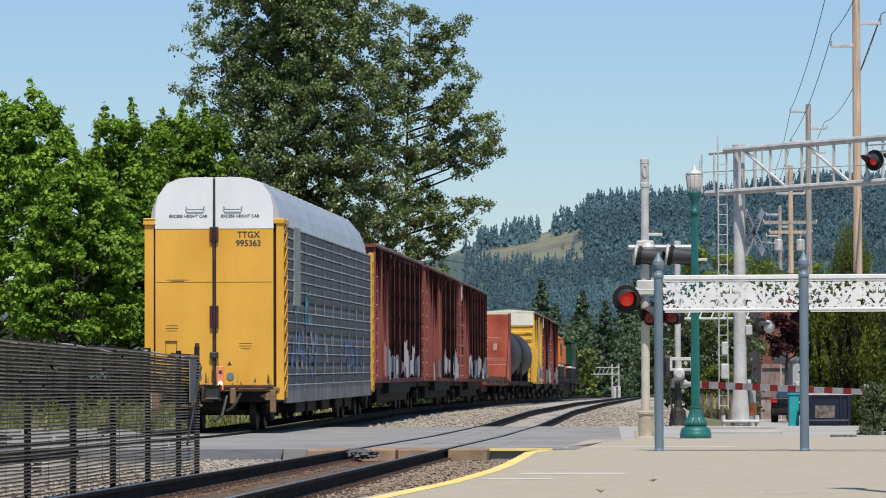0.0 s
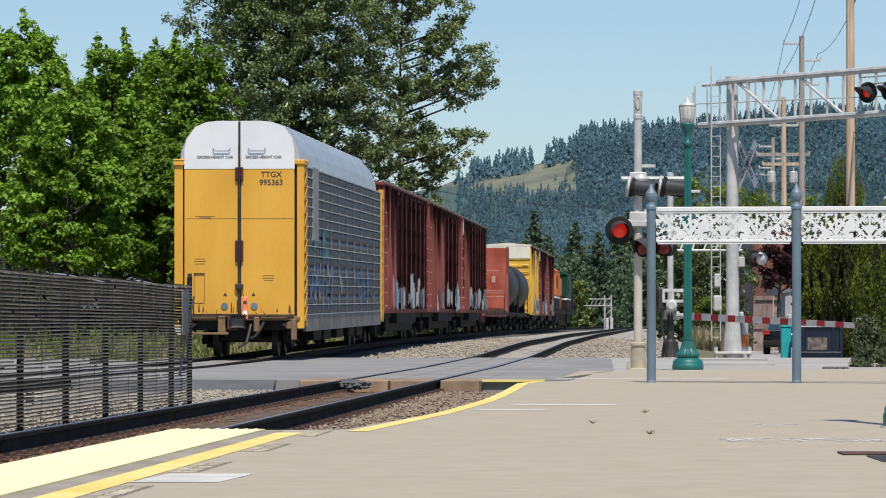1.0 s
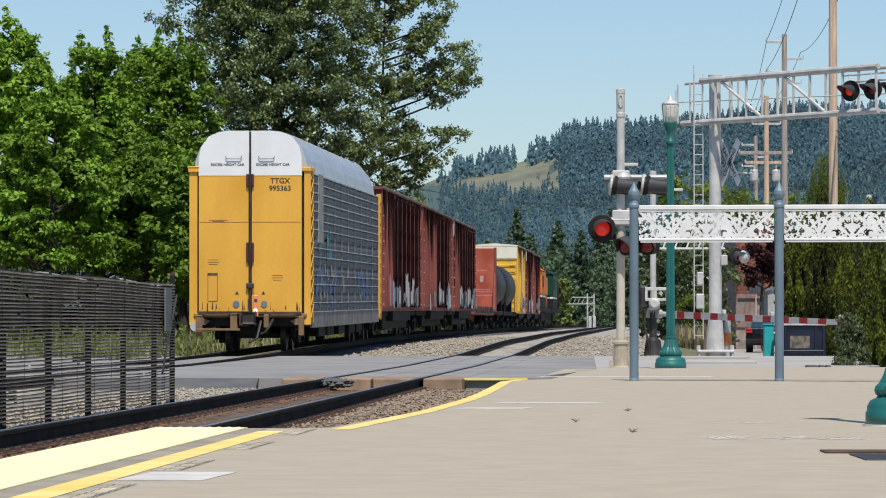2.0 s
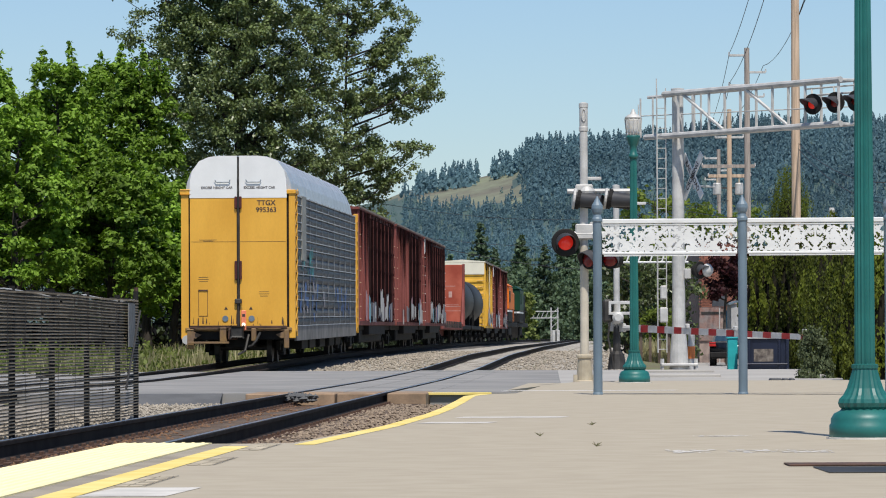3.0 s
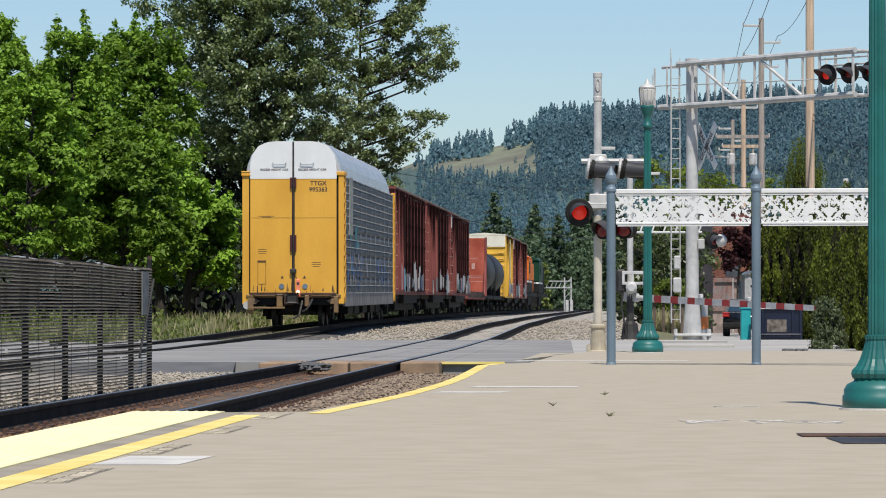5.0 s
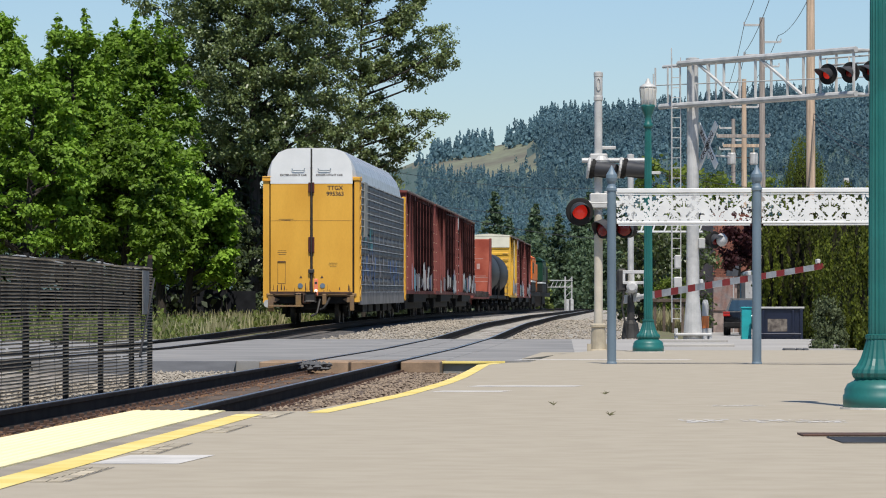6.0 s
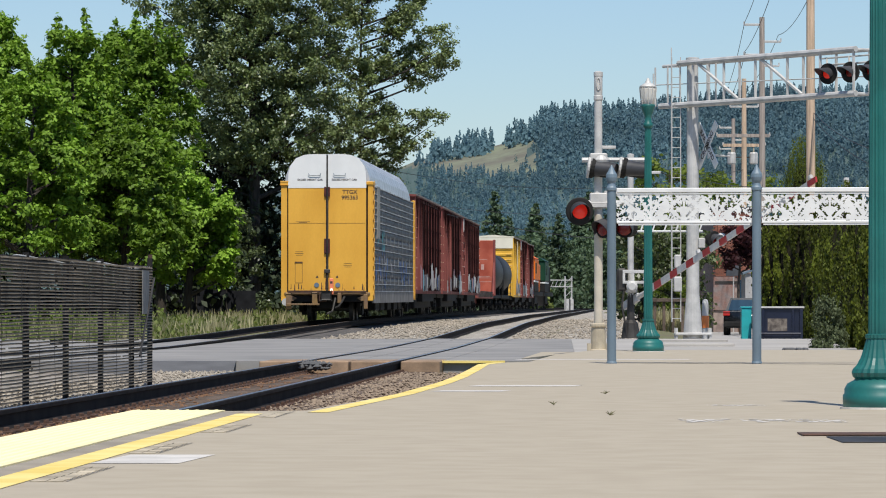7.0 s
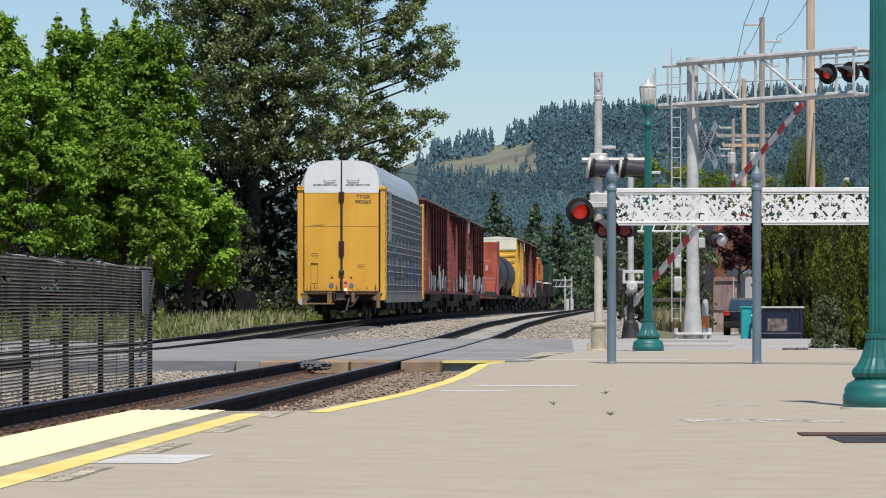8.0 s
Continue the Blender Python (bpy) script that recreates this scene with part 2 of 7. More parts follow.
CLEAR = mat("cleared_slope", (0.235, 0.215, 0.170), 0.95, 0, 0.5, 0.02, 0.12, 0, second=(0.185, 0.205, 0.135))
NAVY = mat("bin_blue", (0.006, 0.010, 0.028), 0.4, 0, 0.2, 3, 30, 0.1, 0.004)
TURQ = mat("turquoise_paint", (0.02, 0.36, 0.38), 0.45, 0, 0.12, 3, 30, 0.1, 0.004)
CARPAINT = mat("car_black", (0.012, 0.016, 0.022), 0.2, 0.2, 0.1, 3, 30, 0)
CARGLASS = mat("car_window", (0.02, 0.05, 0.08), 0.08, 0, 0.1, 3, 30, 0)
TAIL = mat("tail_lamp", (0.45, 0.02, 0.015), 0.25, 0, 0.1, 3, 30, 0)
CONEOR = mat("orange_plastic", (0.80, 0.22, 0.05), 0.5, 0, 0.1, 3, 30, 0.05)
GRAFF = [mat("spray_" + k, c, 0.6, 0, 0.15, 3, 20, 0.03, 0.002) for k, c in
         (("white", (0.66, 0.62, 0.57)), ("cyan", (0.22, 0.45, 0.52)), ("blue", (0.07, 0.15, 0.34)), ("grey", (0.30, 0.27, 0.28)), ("pink", (0.52, 0.28, 0.30)))]
TEALSPRAY = mat("spray_teal", (0.05, 0.26, 0.26), 0.6, 0, 0.3, 3, 20, 0.03, 0.002)
INK = mat("stencil_ink", (0.05, 0.035, 0.03), 0.7, 0, 0.2, 5, 20, 0)

# ---- shaping helpers ----


def part(name, bm, material, parent=None, label="", smooth=False):
    me = bpy.data.meshes.new(name)
    bm.to_mesh(me)
    bm.free()
    for m in (material if isinstance(material, (list, tuple)) else [material]):
        me.materials.append(m)
    if smooth:
        for p in me.polygons:
            p.use_smooth = True
    ob = new(name, me)
    if parent:
        ob.parent = parent
    if label:
        tagged(ob, label)
    return ob


def raw(name, verts, faces, material, parent=None, label=""):
    me = bpy.data.meshes.new(name)
    me.from_pydata(verts, [], faces)
    me.materials.append(material)
    ob = new(name, me)
    if parent:
        ob.parent = parent
    if label:
        tagged(ob, label)
    return ob


def thing(name, label, category, m=None, group="", kind=""):
    ob = new(name)
    if m:
        ob.matrix_world = m
    return tagged(ob, label, category, group, kind)


def box(bm, x0, x1, y0, y1, z0, z1, bevel=0.0, mi=0, m=None):
    vs = bmesh.ops.create_cube(bm, size=1.0)["verts"]
    for v in vs:
        v.co = Vector(((x0 + x1) / 2 + v.co.x * (x1 - x0), (y0 + y1) / 2 + v.co.y * (y1 - y0), (z0 + z1) / 2 + v.co.z * (z1 - z0)))
    fs = {f for v in vs for f in v.link_faces}
    if bevel:
        r = bmesh.ops.bevel(bm, geom=list({e for f in fs for e in f.edges}), offset=bevel, segments=1, affect="EDGES")
        fs |= set(r["faces"])
        vs = list({v for f in fs if f.is_valid for v in f.verts})
    for f in fs:
        if f.is_valid:
            f.material_index = mi
    if m is not None:
        for v in vs:
            v.co = m @ v.co
    return bm


def rod(bm, a, b, r, r2=None, seg=8, mi=0, cap=True):
    a, b = Vector(a), Vector(b)
    d = b - a
    q = d.to_track_quat("Z", "Y").to_matrix().to_4x4()
    m = Matrix.Translation((a + b) / 2) @ q
    res = bmesh.ops.create_cone(bm, cap_ends=cap, segments=seg, radius1=r, radius2=r if r2 is None else r2, depth=d.length, matrix=m)
    for f in {f for v in res["verts"] for f in v.link_faces}:
        f.material_index = mi
    return bm


def lathe(bm, prof, seg=20, flute=0.0, mi=0, m=None):
    """A turned form from (radius, height) pairs; flute deepens every second edge."""
    rings = []
    for r, z in prof:
        ring = []
        for i in range(seg):
            rr = r * (1 - flute * (i % 2))
            p = Vector((rr * math.cos(2 * math.pi * i / seg), rr * math.sin(2 * math.pi * i / seg), z))
            ring.append(bm.verts.new(m @ p if m is not None else p))
        rings.append(ring)
    for a, b in zip(rings, rings[1:]):
        for i in range(seg):
            f = bm.faces.new((a[i], a[(i + 1) % seg], b[(i + 1) % seg], b[i]))
            f.material_index = mi
    for ring, flip in ((rings[0], True), (rings[-1], False)):
        f = bm.faces.new(ring[::-1] if flip else ring)
        f.material_index = mi
    return bm


def sweep(bm, pts, r, seg=5, mi=0):
    for a, b in zip(pts, pts[1:]):
        rod(bm, a, b, r, seg=seg, mi=mi, cap=False)
    return bm


def prism(bm, outline, y0, y1, mi=0):
    """Extrudes an outline of (x, z) pairs along y."""
    a = [bm.verts.new((x, y0, z)) for x, z in outline]
    b = [bm.verts.new((x, y1, z)) for x, z in outline]
    n = len(a)
    for i in range(n):
        bm.faces.new((a[i], b[i], b[(i + 1) % n], a[(i + 1) % n])).material_index = mi
    bm.faces.new(a).material_index = mi
    bm.faces.new(b[::-1]).material_index = mi
    return bm


B = bmesh.new

# ---- plan ----
LEAN = 0.0482          # sideways metres per metre of the line of the rails


def rise(y):
    """Height of the rail head along the line."""
    keys = ((-50, 0), (85, 0), (105, 0.06), (140, 0.33), (200, 0.50), (430, 0.76), (900, 1.0))
    for (a, za), (b, zb) in zip(keys, keys[1:]):
        if y <= b:
            return za + (zb - za) * (max(y, a) - a) / (b - a)
    return 1.0


def far_rise(y):
    return rise(y) + float(np.interp(y, (88, 105, 122, 132), (0.035, 0.10, 0.11, 0.08)))


def near_x(y):
    return -4.60 + LEAN * y


def far_x(y):
    return -10.70 + LEAN * y + 6e-5 * max(0.0, y - 235) ** 2


def sheet(name, pts, z, thick, material, label, category, kind="structure"):
    """A slab over a ground polygon."""
    bm = B()
    top = [bm.verts.new((x, y, z if not callable(z) else z(x, y))) for x, y in pts]
    bot = [bm.verts.new((v.co.x, v.co.y, v.co.z - thick)) for v in top]
    bm.faces.new(top)
    bm.faces.new(bot[::-1])
    for i in range(len(top)):
        j = (i + 1) % len(top)
        bm.faces.new((top[i], bot[i], bot[j], top[j]))
    bmesh.ops.recalc_face_normals(bm, faces=bm.faces)
    return tagged(part(name, bm, material), label, category, kind=kind)


def ground_z(x, y):
    side = x - near_x(y)
    base = -0.34
    if y > 62:
        k = min(1, (y - 62) / 6)
        base = -0.34 + k * 0.24
    if y > 85:
        if side > 4:
            base += -min(1.0, (side - 4) / 4) * min(0.30, (y - 85) * 0.0045)
            base += (1 - min(1.0, (side - 4) / 4)) * (rise(y) - 0.12)
        else:
            base += rise(y) - 0.22 * min(1, (y - 85) / 20)
    return base


def build_ground():
    xs = [-4000, -1200, -300, -90, -50, -30, -22, -16] + [-13 + i for i in range(50)] + [40, 55, 80, 150, 400, 1200, 4000]
    ys = [-400, -60, -10, 10, 30, 50, 62, 65, 68, 75, 85, 95] + [100 + i * 10 for i in range(32)] + [500, 700, 1000, 1600, 3000, 4500]
    verts = [(x, y, ground_z(x, y)) for y in ys for x in xs]
    w = len(xs)
    faces = [(j * w + i, j * w + i + 1, (j + 1) * w + i + 1, (j + 1) * w + i) for j in range(len(ys) - 1) for i in range(w - 1)]
    tagged(raw("ground", verts, faces, DIRT), "dry grassy earth beyond the tracks and platform", "ground", kind="structure")

# ---- track, crossing and platform ----


def strip(name, f, w0, w1, y0, y1, dz, step, material, label, rough=0.0, across=6):
    """A bed of gravel along the line, uneven on top."""
    n = int((y1 - y0) / step)
    verts, faces = [], []
    for j in range(n + 1):
        y = y0 + (y1 - y0) * j / n
        for i in range(across + 1):
            x = f(y) + w0 + (w1 - w0) * i / across
            edge = -0.18 if i in (0, across) else 0.0
            verts.append((x, y, rise(y) + dz + edge + rough * noise.noise((x * 2.1, y * 0.9, 3.0))))
    k = across + 1
    faces = [(j * k + i, j * k + i + 1, (j + 1) * k + i + 1, (j + 1) * k + i) for j in range(n) for i in range(across)]
    return tagged(raw(name, verts, faces, material), label, "ballast", kind="structure")


def rail_line(x_of, side, spans, parent, up=rise):
    """One rail in lengths: foot, web and head, with a worn top."""
    prof = [(-0.075, -0.178), (0.075, -0.178), (0.075, -0.165), (0.012, -0.14), (0.012, -0.05), (0.037, -0.04), (0.037, -0.008), (0.028, 0.0), (-0.028, 0.0),
            (-0.037, -0.008), (-0.037, -0.04), (-0.012, -0.05), (-0.012, -0.14), (-0.075, -0.165)]
    for y0, y1 in spans:
        bm = B()
        n = max(1, int((y1 - y0) / 8))
        rings = []
        for j in range(n + 1):
            y = y0 + (y1 - y0) * j / n
            cx = x_of(y) + side * 0.7535
            rings.append([bm.verts.new((cx + px, y, up(y) + pz)) for px, pz in prof])
        m = len(prof)
        for a, b in zip(rings, rings[1:]):
            for i in range(m):
                f = bm.faces.new((a[i], b[i], b[(i + 1) % m], a[(i + 1) % m]))
                f.material_index = 1 if i == 7 else 0
        bm.faces.new(rings[0])
        bm.faces.new(rings[-1][::-1])
        bmesh.ops.recalc_face_normals(bm, faces=bm.faces)
        part("rail", bm, [RAILSIDE, RAILTOP], parent)


def tie_mesh():
    bm = box(B(), -1.3, 1.3, -0.115, 0.115, -0.37, -0.185, 0.012)
    me = bpy.data.meshes.new("tie")
    bm.to_mesh(me)
    bm.free()
    me.materials.append(TIE)
    return me


def plate_mesh():
    bm = box(B(), -0.20, 0.20, -0.095, 0.095, -0.186, -0.165, 0.004)
    for x in (-0.13, 0.13):
        for y in (-0.055, 0.055):
            box(bm, x - 0.016, x + 0.016, y - 0.016, y + 0.016, -0.166, -0.135, 0.004)
    me = bpy.data.meshes.new("tie_plate")
    bm.to_mesh(me)
    bm.free()
    me.materials.append(RUST)
    return me


def railway(name, x_of, label, y0, y1, ties, plates):
    root = thing(name, label, "railway track", kind="structure")
    for s in (-1, 1):
        rail_line(x_of, s, ((y0, 64.5), (64.5, 104.0), (104.0, 640.0)), root, rise if plates[1] else far_rise)
    tm, pm = tie_mesh(), plate_mesh()
    y = ties[0]
    while y < ties[1]:
        if not 65 < y < 103:
            t = new("tie", tm)
            t.parent = root
            t.matrix_local = pose(x_of(y), y, rise(y) + random.uniform(-0.01, 0.01) - (0.03 if y > 103 else 0.0), 0, 0, -2.76 + random.uniform(-1, 1))
            if plates[0] < y < plates[1]:
                for s in (-1, 1):
                    p = new("tie_plate", pm)
                    p.parent = root
                    p.matrix_local = pose(x_of(y) + s * 0.7535, y, rise(y), 0, 0, -2.76)
        y += 0.56
    return root


def stones(name, count, spread, size, label, material=STONE):
    """Loose ballast stones, each a small uneven lump."""
    rng = np.random.default_rng(5)
    ico = [(0, 0, 1), (0.89, 0, 0.1), (0.28, 0.85, 0.15), (-0.72, 0.53, 0.05), (-0.72, -0.53, 0.12), (0.28, -0.85, 0.0), (0, 0, -0.7)]
    fcs = [(0, 1, 2), (0, 2, 3), (0, 3, 4), (0, 4, 5), (0, 5, 1), (6, 2, 1), (6, 3, 2), (6, 4, 3), (6, 5, 4), (6, 1, 5)]
    verts, faces = [], []
    for _ in range(count):
        x, y, z = spread(rng)
        s, a = size * rng.uniform(0.5, 1.25), rng.uniform(0, 6.28)
        ca, sa = math.cos(a), math.sin(a)
        b = len(verts)
        for px, py, pz in ico:
            px, py, pz = px * rng.uniform(0.75, 1.2), py * rng.uniform(0.6, 1.1), pz * rng.uniform(0.5, 0.9)
            verts.append((x + s * (px * ca - py * sa), y + s * (px * sa + py * ca), z + s * pz))
        faces += [(b + i, b + j, b + k) for i, j, k in fcs]
    return tagged(raw(name, verts, faces, material), label, "gravel", kind="stuff")


PLAT = 0.20            # platform above the rail head
EDGE = [(-1.96, 8.0), (-1.93, 23.6), (-1.42, 23.9), (-1.10, 24.5), (-0.86, 24.9), (-0.36, 30.2), (-0.05, 34.8), (0.10, 37.8), (0.26, 42.0), (0.40, 46.0), (0.62, 47.6)]


def edge_x(y):
    for (a, ya), (b, yb) in zip(EDGE, EDGE[1:]):
        if ya <= y <= yb:
            return a + (b - a) * (y - ya) / (yb - ya)
    return EDGE[0][0] if y < EDGE[0][1] else EDGE[-1][0]


def build_platform():
    tac = lambda y: -3.20 + 0.0482 * y
    pts = [(tac(-20), -20), (tac(25.25), 25.25), (-1.16, 25.3), (-0.88, 25.4), *EDGE[5:], (1.05, 48.2), (1.60, 56.0), (2.4, 62.0), (40, 62.0), (40, -20)]
    sheet("platform", pts, PLAT, 0.6, CONCRETE, "tan concrete station platform with painted edge lines", "platform")
    # ramp down to the street
    sheet("ramp", [(2.4, 62.002), (40, 62.002), (40, 76), (1.9, 76), (1.3, 66)], lambda x, y: PLAT if y < 62.5 else 0.012, 0.5, CONCRETE, "sloping concrete apron between platform and street", "pavement")
    # tactile strip and painted lines
    bm = B()
    q = 0.0482
    for j in range(12):
        y0 = 10.56 + j * 1.22
        y1 = y0 + 1.21
        vs = [bm.verts.new((tac(y) + dx, y, PLAT + z)) for z in (0.001, 0.009) for y, dx in ((y0, 0.012), (y0, 0.60), (y1, 0.60), (y1, 0.012))]
        for f in ((4, 5, 6, 7), (0, 1, 5, 4), (1, 2, 6, 5), (2, 3, 7, 6), (3, 0, 4, 7)):
            bm.faces.new([vs[i] for i in f])
    for j in range(240):
        y = 10.60 + j * 0.061
        for k in range(9):
            x = tac(y) + 0.05 + k * 0.062
            ring = [[bm.verts.new((x + r * cx, y + r * cy, PLAT + z)) for cx, cy in ((-1, -1), (1, -1), (1, 1), (-1, 1))] for r, z in ((0.012, 0.009), (0.007, 0.0125))]
            bm.faces.new(ring[1])
            for i in range(4):
                bm.faces.new((ring[0][i], ring[0][(i + 1) % 4], ring[1][(i + 1) % 4], ring[1][i]))
    tagged(part("tactile_strip", bm, TACTILE), "pale yellow tactile paving along the platform edge", "tactile paving", kind="structure")
    bm = B()

    def line(pts, w):
        a = [bm.verts.new((x - w / 2, y, PLAT + 0.0025)) for x, y in pts]
        b = [bm.verts.new((x + w / 2, y, PLAT + 0.0025)) for x, y in pts]
        for i in range(len(pts) - 1):
            bm.faces.new((a[i], b[i], b[i + 1], a[i + 1]))
    line([(-2.385 + q * y, y) for y in (8, 12, 16, 20, 24.6)], 0.16)
    line([(x + 0.07, y) for x, y in EDGE[4:]], 0.13)
    lines = bm
    bm = B()
    line([(-2.53 + q * y, y) for y in (8, 12, 16, 20, 25.1)], 0.13)
    tagged(part("edge_strip", bm, STRIP), "grey-brown strip behind the tactile paving", "paving", kind="structure")
    bm = lines
    tagged(part("edge_line", bm, YLINE), "yellow painted warning line on the platform", "painted line", kind="structure")
    bm = B()
    for x0, x1, y0, y1, sk in ((-1.50, -1.02, 16.75, 17.75, 0.05), (0.20, 1.20, 33.2, 33.7, 0.02), (-0.10, 0.55, 31.1, 31.6, 0.03), (0.9, 3.2, 50.2, 50.8, 0)):
        bm.faces.new([bm.verts.new(c) for c in ((x0, y0, PLAT + 0.002), (x1 - 0.1, y0, PLAT + 0.002), (x1, y1, PLAT + 0.002), (x0 + 0.1, y1, PLAT + 0.002))])
    worn = np.random.default_rng(27)
    for xa, xb, ya, yb, n in ((1.38, 2.34, 22.75, 23.35, 90), (1.78, 2.16, 26.55, 26.85, 26)):
        for _ in range(n):
            x, y, w, d = worn.uniform(xa, xb), worn.uniform(ya, yb), worn.uniform(0.01, 0.07), worn.uniform(0.04, 0.16)
            bm.faces.new([bm.verts.new((x + dx, y + dy, PLAT + 0.0015 + 0.001 * worn.random())) for dx, dy in ((0, 0), (w, 0.01), (w * 0.9, d), (0.01, d * 0.8))])
    tagged(part("parking_mark", bm, CHALK), "worn white paint marks on the platform", "painted line", kind="structure")
    bm = B()
    for y0 in (12.2, 15.0, 17.9, 20.9, 23.7):
        for a, b in ((-2.155, -2.149),):
            bm.faces.new([bm.verts.new((e + q * yy, yy, PLAT + 0.003)) for e, yy in ((a, y0), (b, y0), (b, y0 + 1.4), (a, y0 + 1.4))]).material_index = 1
        for j in range(7):
            for k in range(2):
                ya, xa = y0 + j * 0.2, -2.29 + q * (y0 + j * 0.2) + k * 0.066
                box(bm, xa, xa + 0.060, ya, ya + 0.188, PLAT + 0.001, PLAT + 0.003)
    tagged(part("brick_inlay", bm, [INLAY, PATCH]), "short runs of worn brick inlay beside the yellow line", "brick inlay", kind="structure")


def build_crossing():
    zr = lambda x, y: rise(y) - 0.012
    # road in slabs between the rails, so that the rail heads stay free
    def slab(name, xa, xb, y0, y1, mt, lab, cat):
        bm = B()
        n = 8
        L = [(xa(y0 + (y1 - y0) * j / n), y0 + (y1 - y0) * j / n) for j in range(n + 1)]
        R = [(xb(y0 + (y1 - y0) * j / n), y0 + (y1 - y0) * j / n) for j in range(n + 1)]
        tl = [bm.verts.new((x, y, zr(x, y))) for x, y in L]
        tr = [bm.verts.new((x, y, zr(x, y))) for x, y in R]
        bl = [bm.verts.new((x, y, zr(x, y) - 0.3)) for x, y in L]
        br = [bm.verts.new((x, y, zr(x, y) - 0.3)) for x, y in R]
        for j in range(n):
            bm.faces.new((tl[j], tr[j], tr[j + 1], tl[j + 1]))
            bm.faces.new((bl[j], tl[j], tl[j + 1], bl[j + 1]))
            bm.faces.new((tr[j], br[j], br[j + 1], tr[j + 1]))
        bm.faces.new((bl[0], br[0], tr[0], tl[0]))
        bm.faces.new((tl[-1], tr[-1], br[-1], bl[-1]))
        return tagged(part(name, bm, mt), lab, cat, kind="structure")
    far_l, far_r = lambda s, d: (lambda y: far_x(y) + s * 0.7535 + d), lambda s, d: (lambda y: near_x(y) + s * 0.7535 + d)
    slab("road", lambda y: -60, far_l(-1, -0.05), 66, 103, ASPHALT, "grey asphalt road over the level crossing", "road")
    slab("road", far_l(-1, 0.09), far_l(1, -0.09), 66, 103, ASPHALT, "grey asphalt between the crossing rails", "road")
    slab("road", far_l(1, 0.05), far_r(-1, -0.72), 65, 104, ASPHALT, "grey asphalt road over the level crossing", "road")
    slab("road", far_r(1, 0.72), lambda y: 2.2 + 0.03 * (y - 65), 65, 104, ASPHALT, "grey asphalt road beside the platform", "road")
    slab("street", lambda y: 2.202 + 0.03 * (y - 65), lambda y: 40, 76.2, 104, STREET, "pale worn street leading away from the crossing", "road")
    # broken asphalt skirt that slopes down to the gravel
    verts, faces, cols = [], [], 24
    for i in range(cols + 1):
        x = near_x(64.5) - 4.6 + 2.7 * i / cols
        for j, (yy, z) in enumerate(((65.0, -0.010), (64.8, -0.020), (64.2, -0.12), (63.6, -0.21), (63.2, -0.30))):
            k = noise.noise((x * 1.7, yy * 2.0, 5)) if j > 1 else 0.0
            verts.append((x, yy + 0.12 * k, z + 0.03 * k))
    faces = [(i * 5 + j, i * 5 + j + 1, i * 5 + j + 6, i * 5 + j + 5) for i in range(cols) for j in range(4)]
    tagged(raw("kerb", verts, faces, PATCH), "dark broken asphalt skirt of the crossing", "kerb", kind="structure")
    bm = B()
    rows = [(104, 2.9 + 0.03 * 39), (120, 5.0), (150, 8.2), (190, 11.5), (260, 15)]
    zs = [rise(104) - 0.012, -0.13, -0.28, -0.30, -0.30]
    top = [(bm.verts.new((x, y, z)), bm.verts.new((x + 28, y, z - 0.05))) for (y, x), z in zip(rows, zs)]
    for a, b in zip(top, top[1:]):
        bm.faces.new((a[0], a[1], b[1], b[0]))
    tagged(part("street", bm, STREET), "pale asphalt parking street beside the railway", "road", kind="structure")
    part_x = near_x(65) + 1.2
    tagged(part("edge_nosing", box(B(), part_x, 1.02, 64.93, 64.998, -0.05, -0.009, 0.004), YLINE), "yellow painted nosing along the crossing edge", "painted line", kind="structure")
    # timber and rubber panels by the rails, each its own piece
    root = thing("crossing_panels", "weathered timber crossing panels beside the rails", "crossing panel", kind="structure")
    for lo, hi in ((-1.46, -0.83), (-0.655, -0.02), (0.02, 0.655), (0.83, 1.46)):
        for j in range(16):
            y0 = 64.0 + j * 2.5
            bm = B()
            box(bm, near_x(y0) + lo, near_x(y0) + hi, y0 + 0.02, y0 + 2.47, rise(y0) - 0.24, rise(y0) - 0.008, 0.015)
            for v in bm.verts:
                v.co.x += LEAN * (v.co.y - y0)
                v.co.z += (rise(v.co.y) - rise(y0))
            part("panel", bm, PANEL if j < 1 else ASPHALT, root)


# ---- train ----
SPEED, START = 6.76, 90.8      # metres a second, and where the last car's end stands at first
WHEEL_R = 0.42


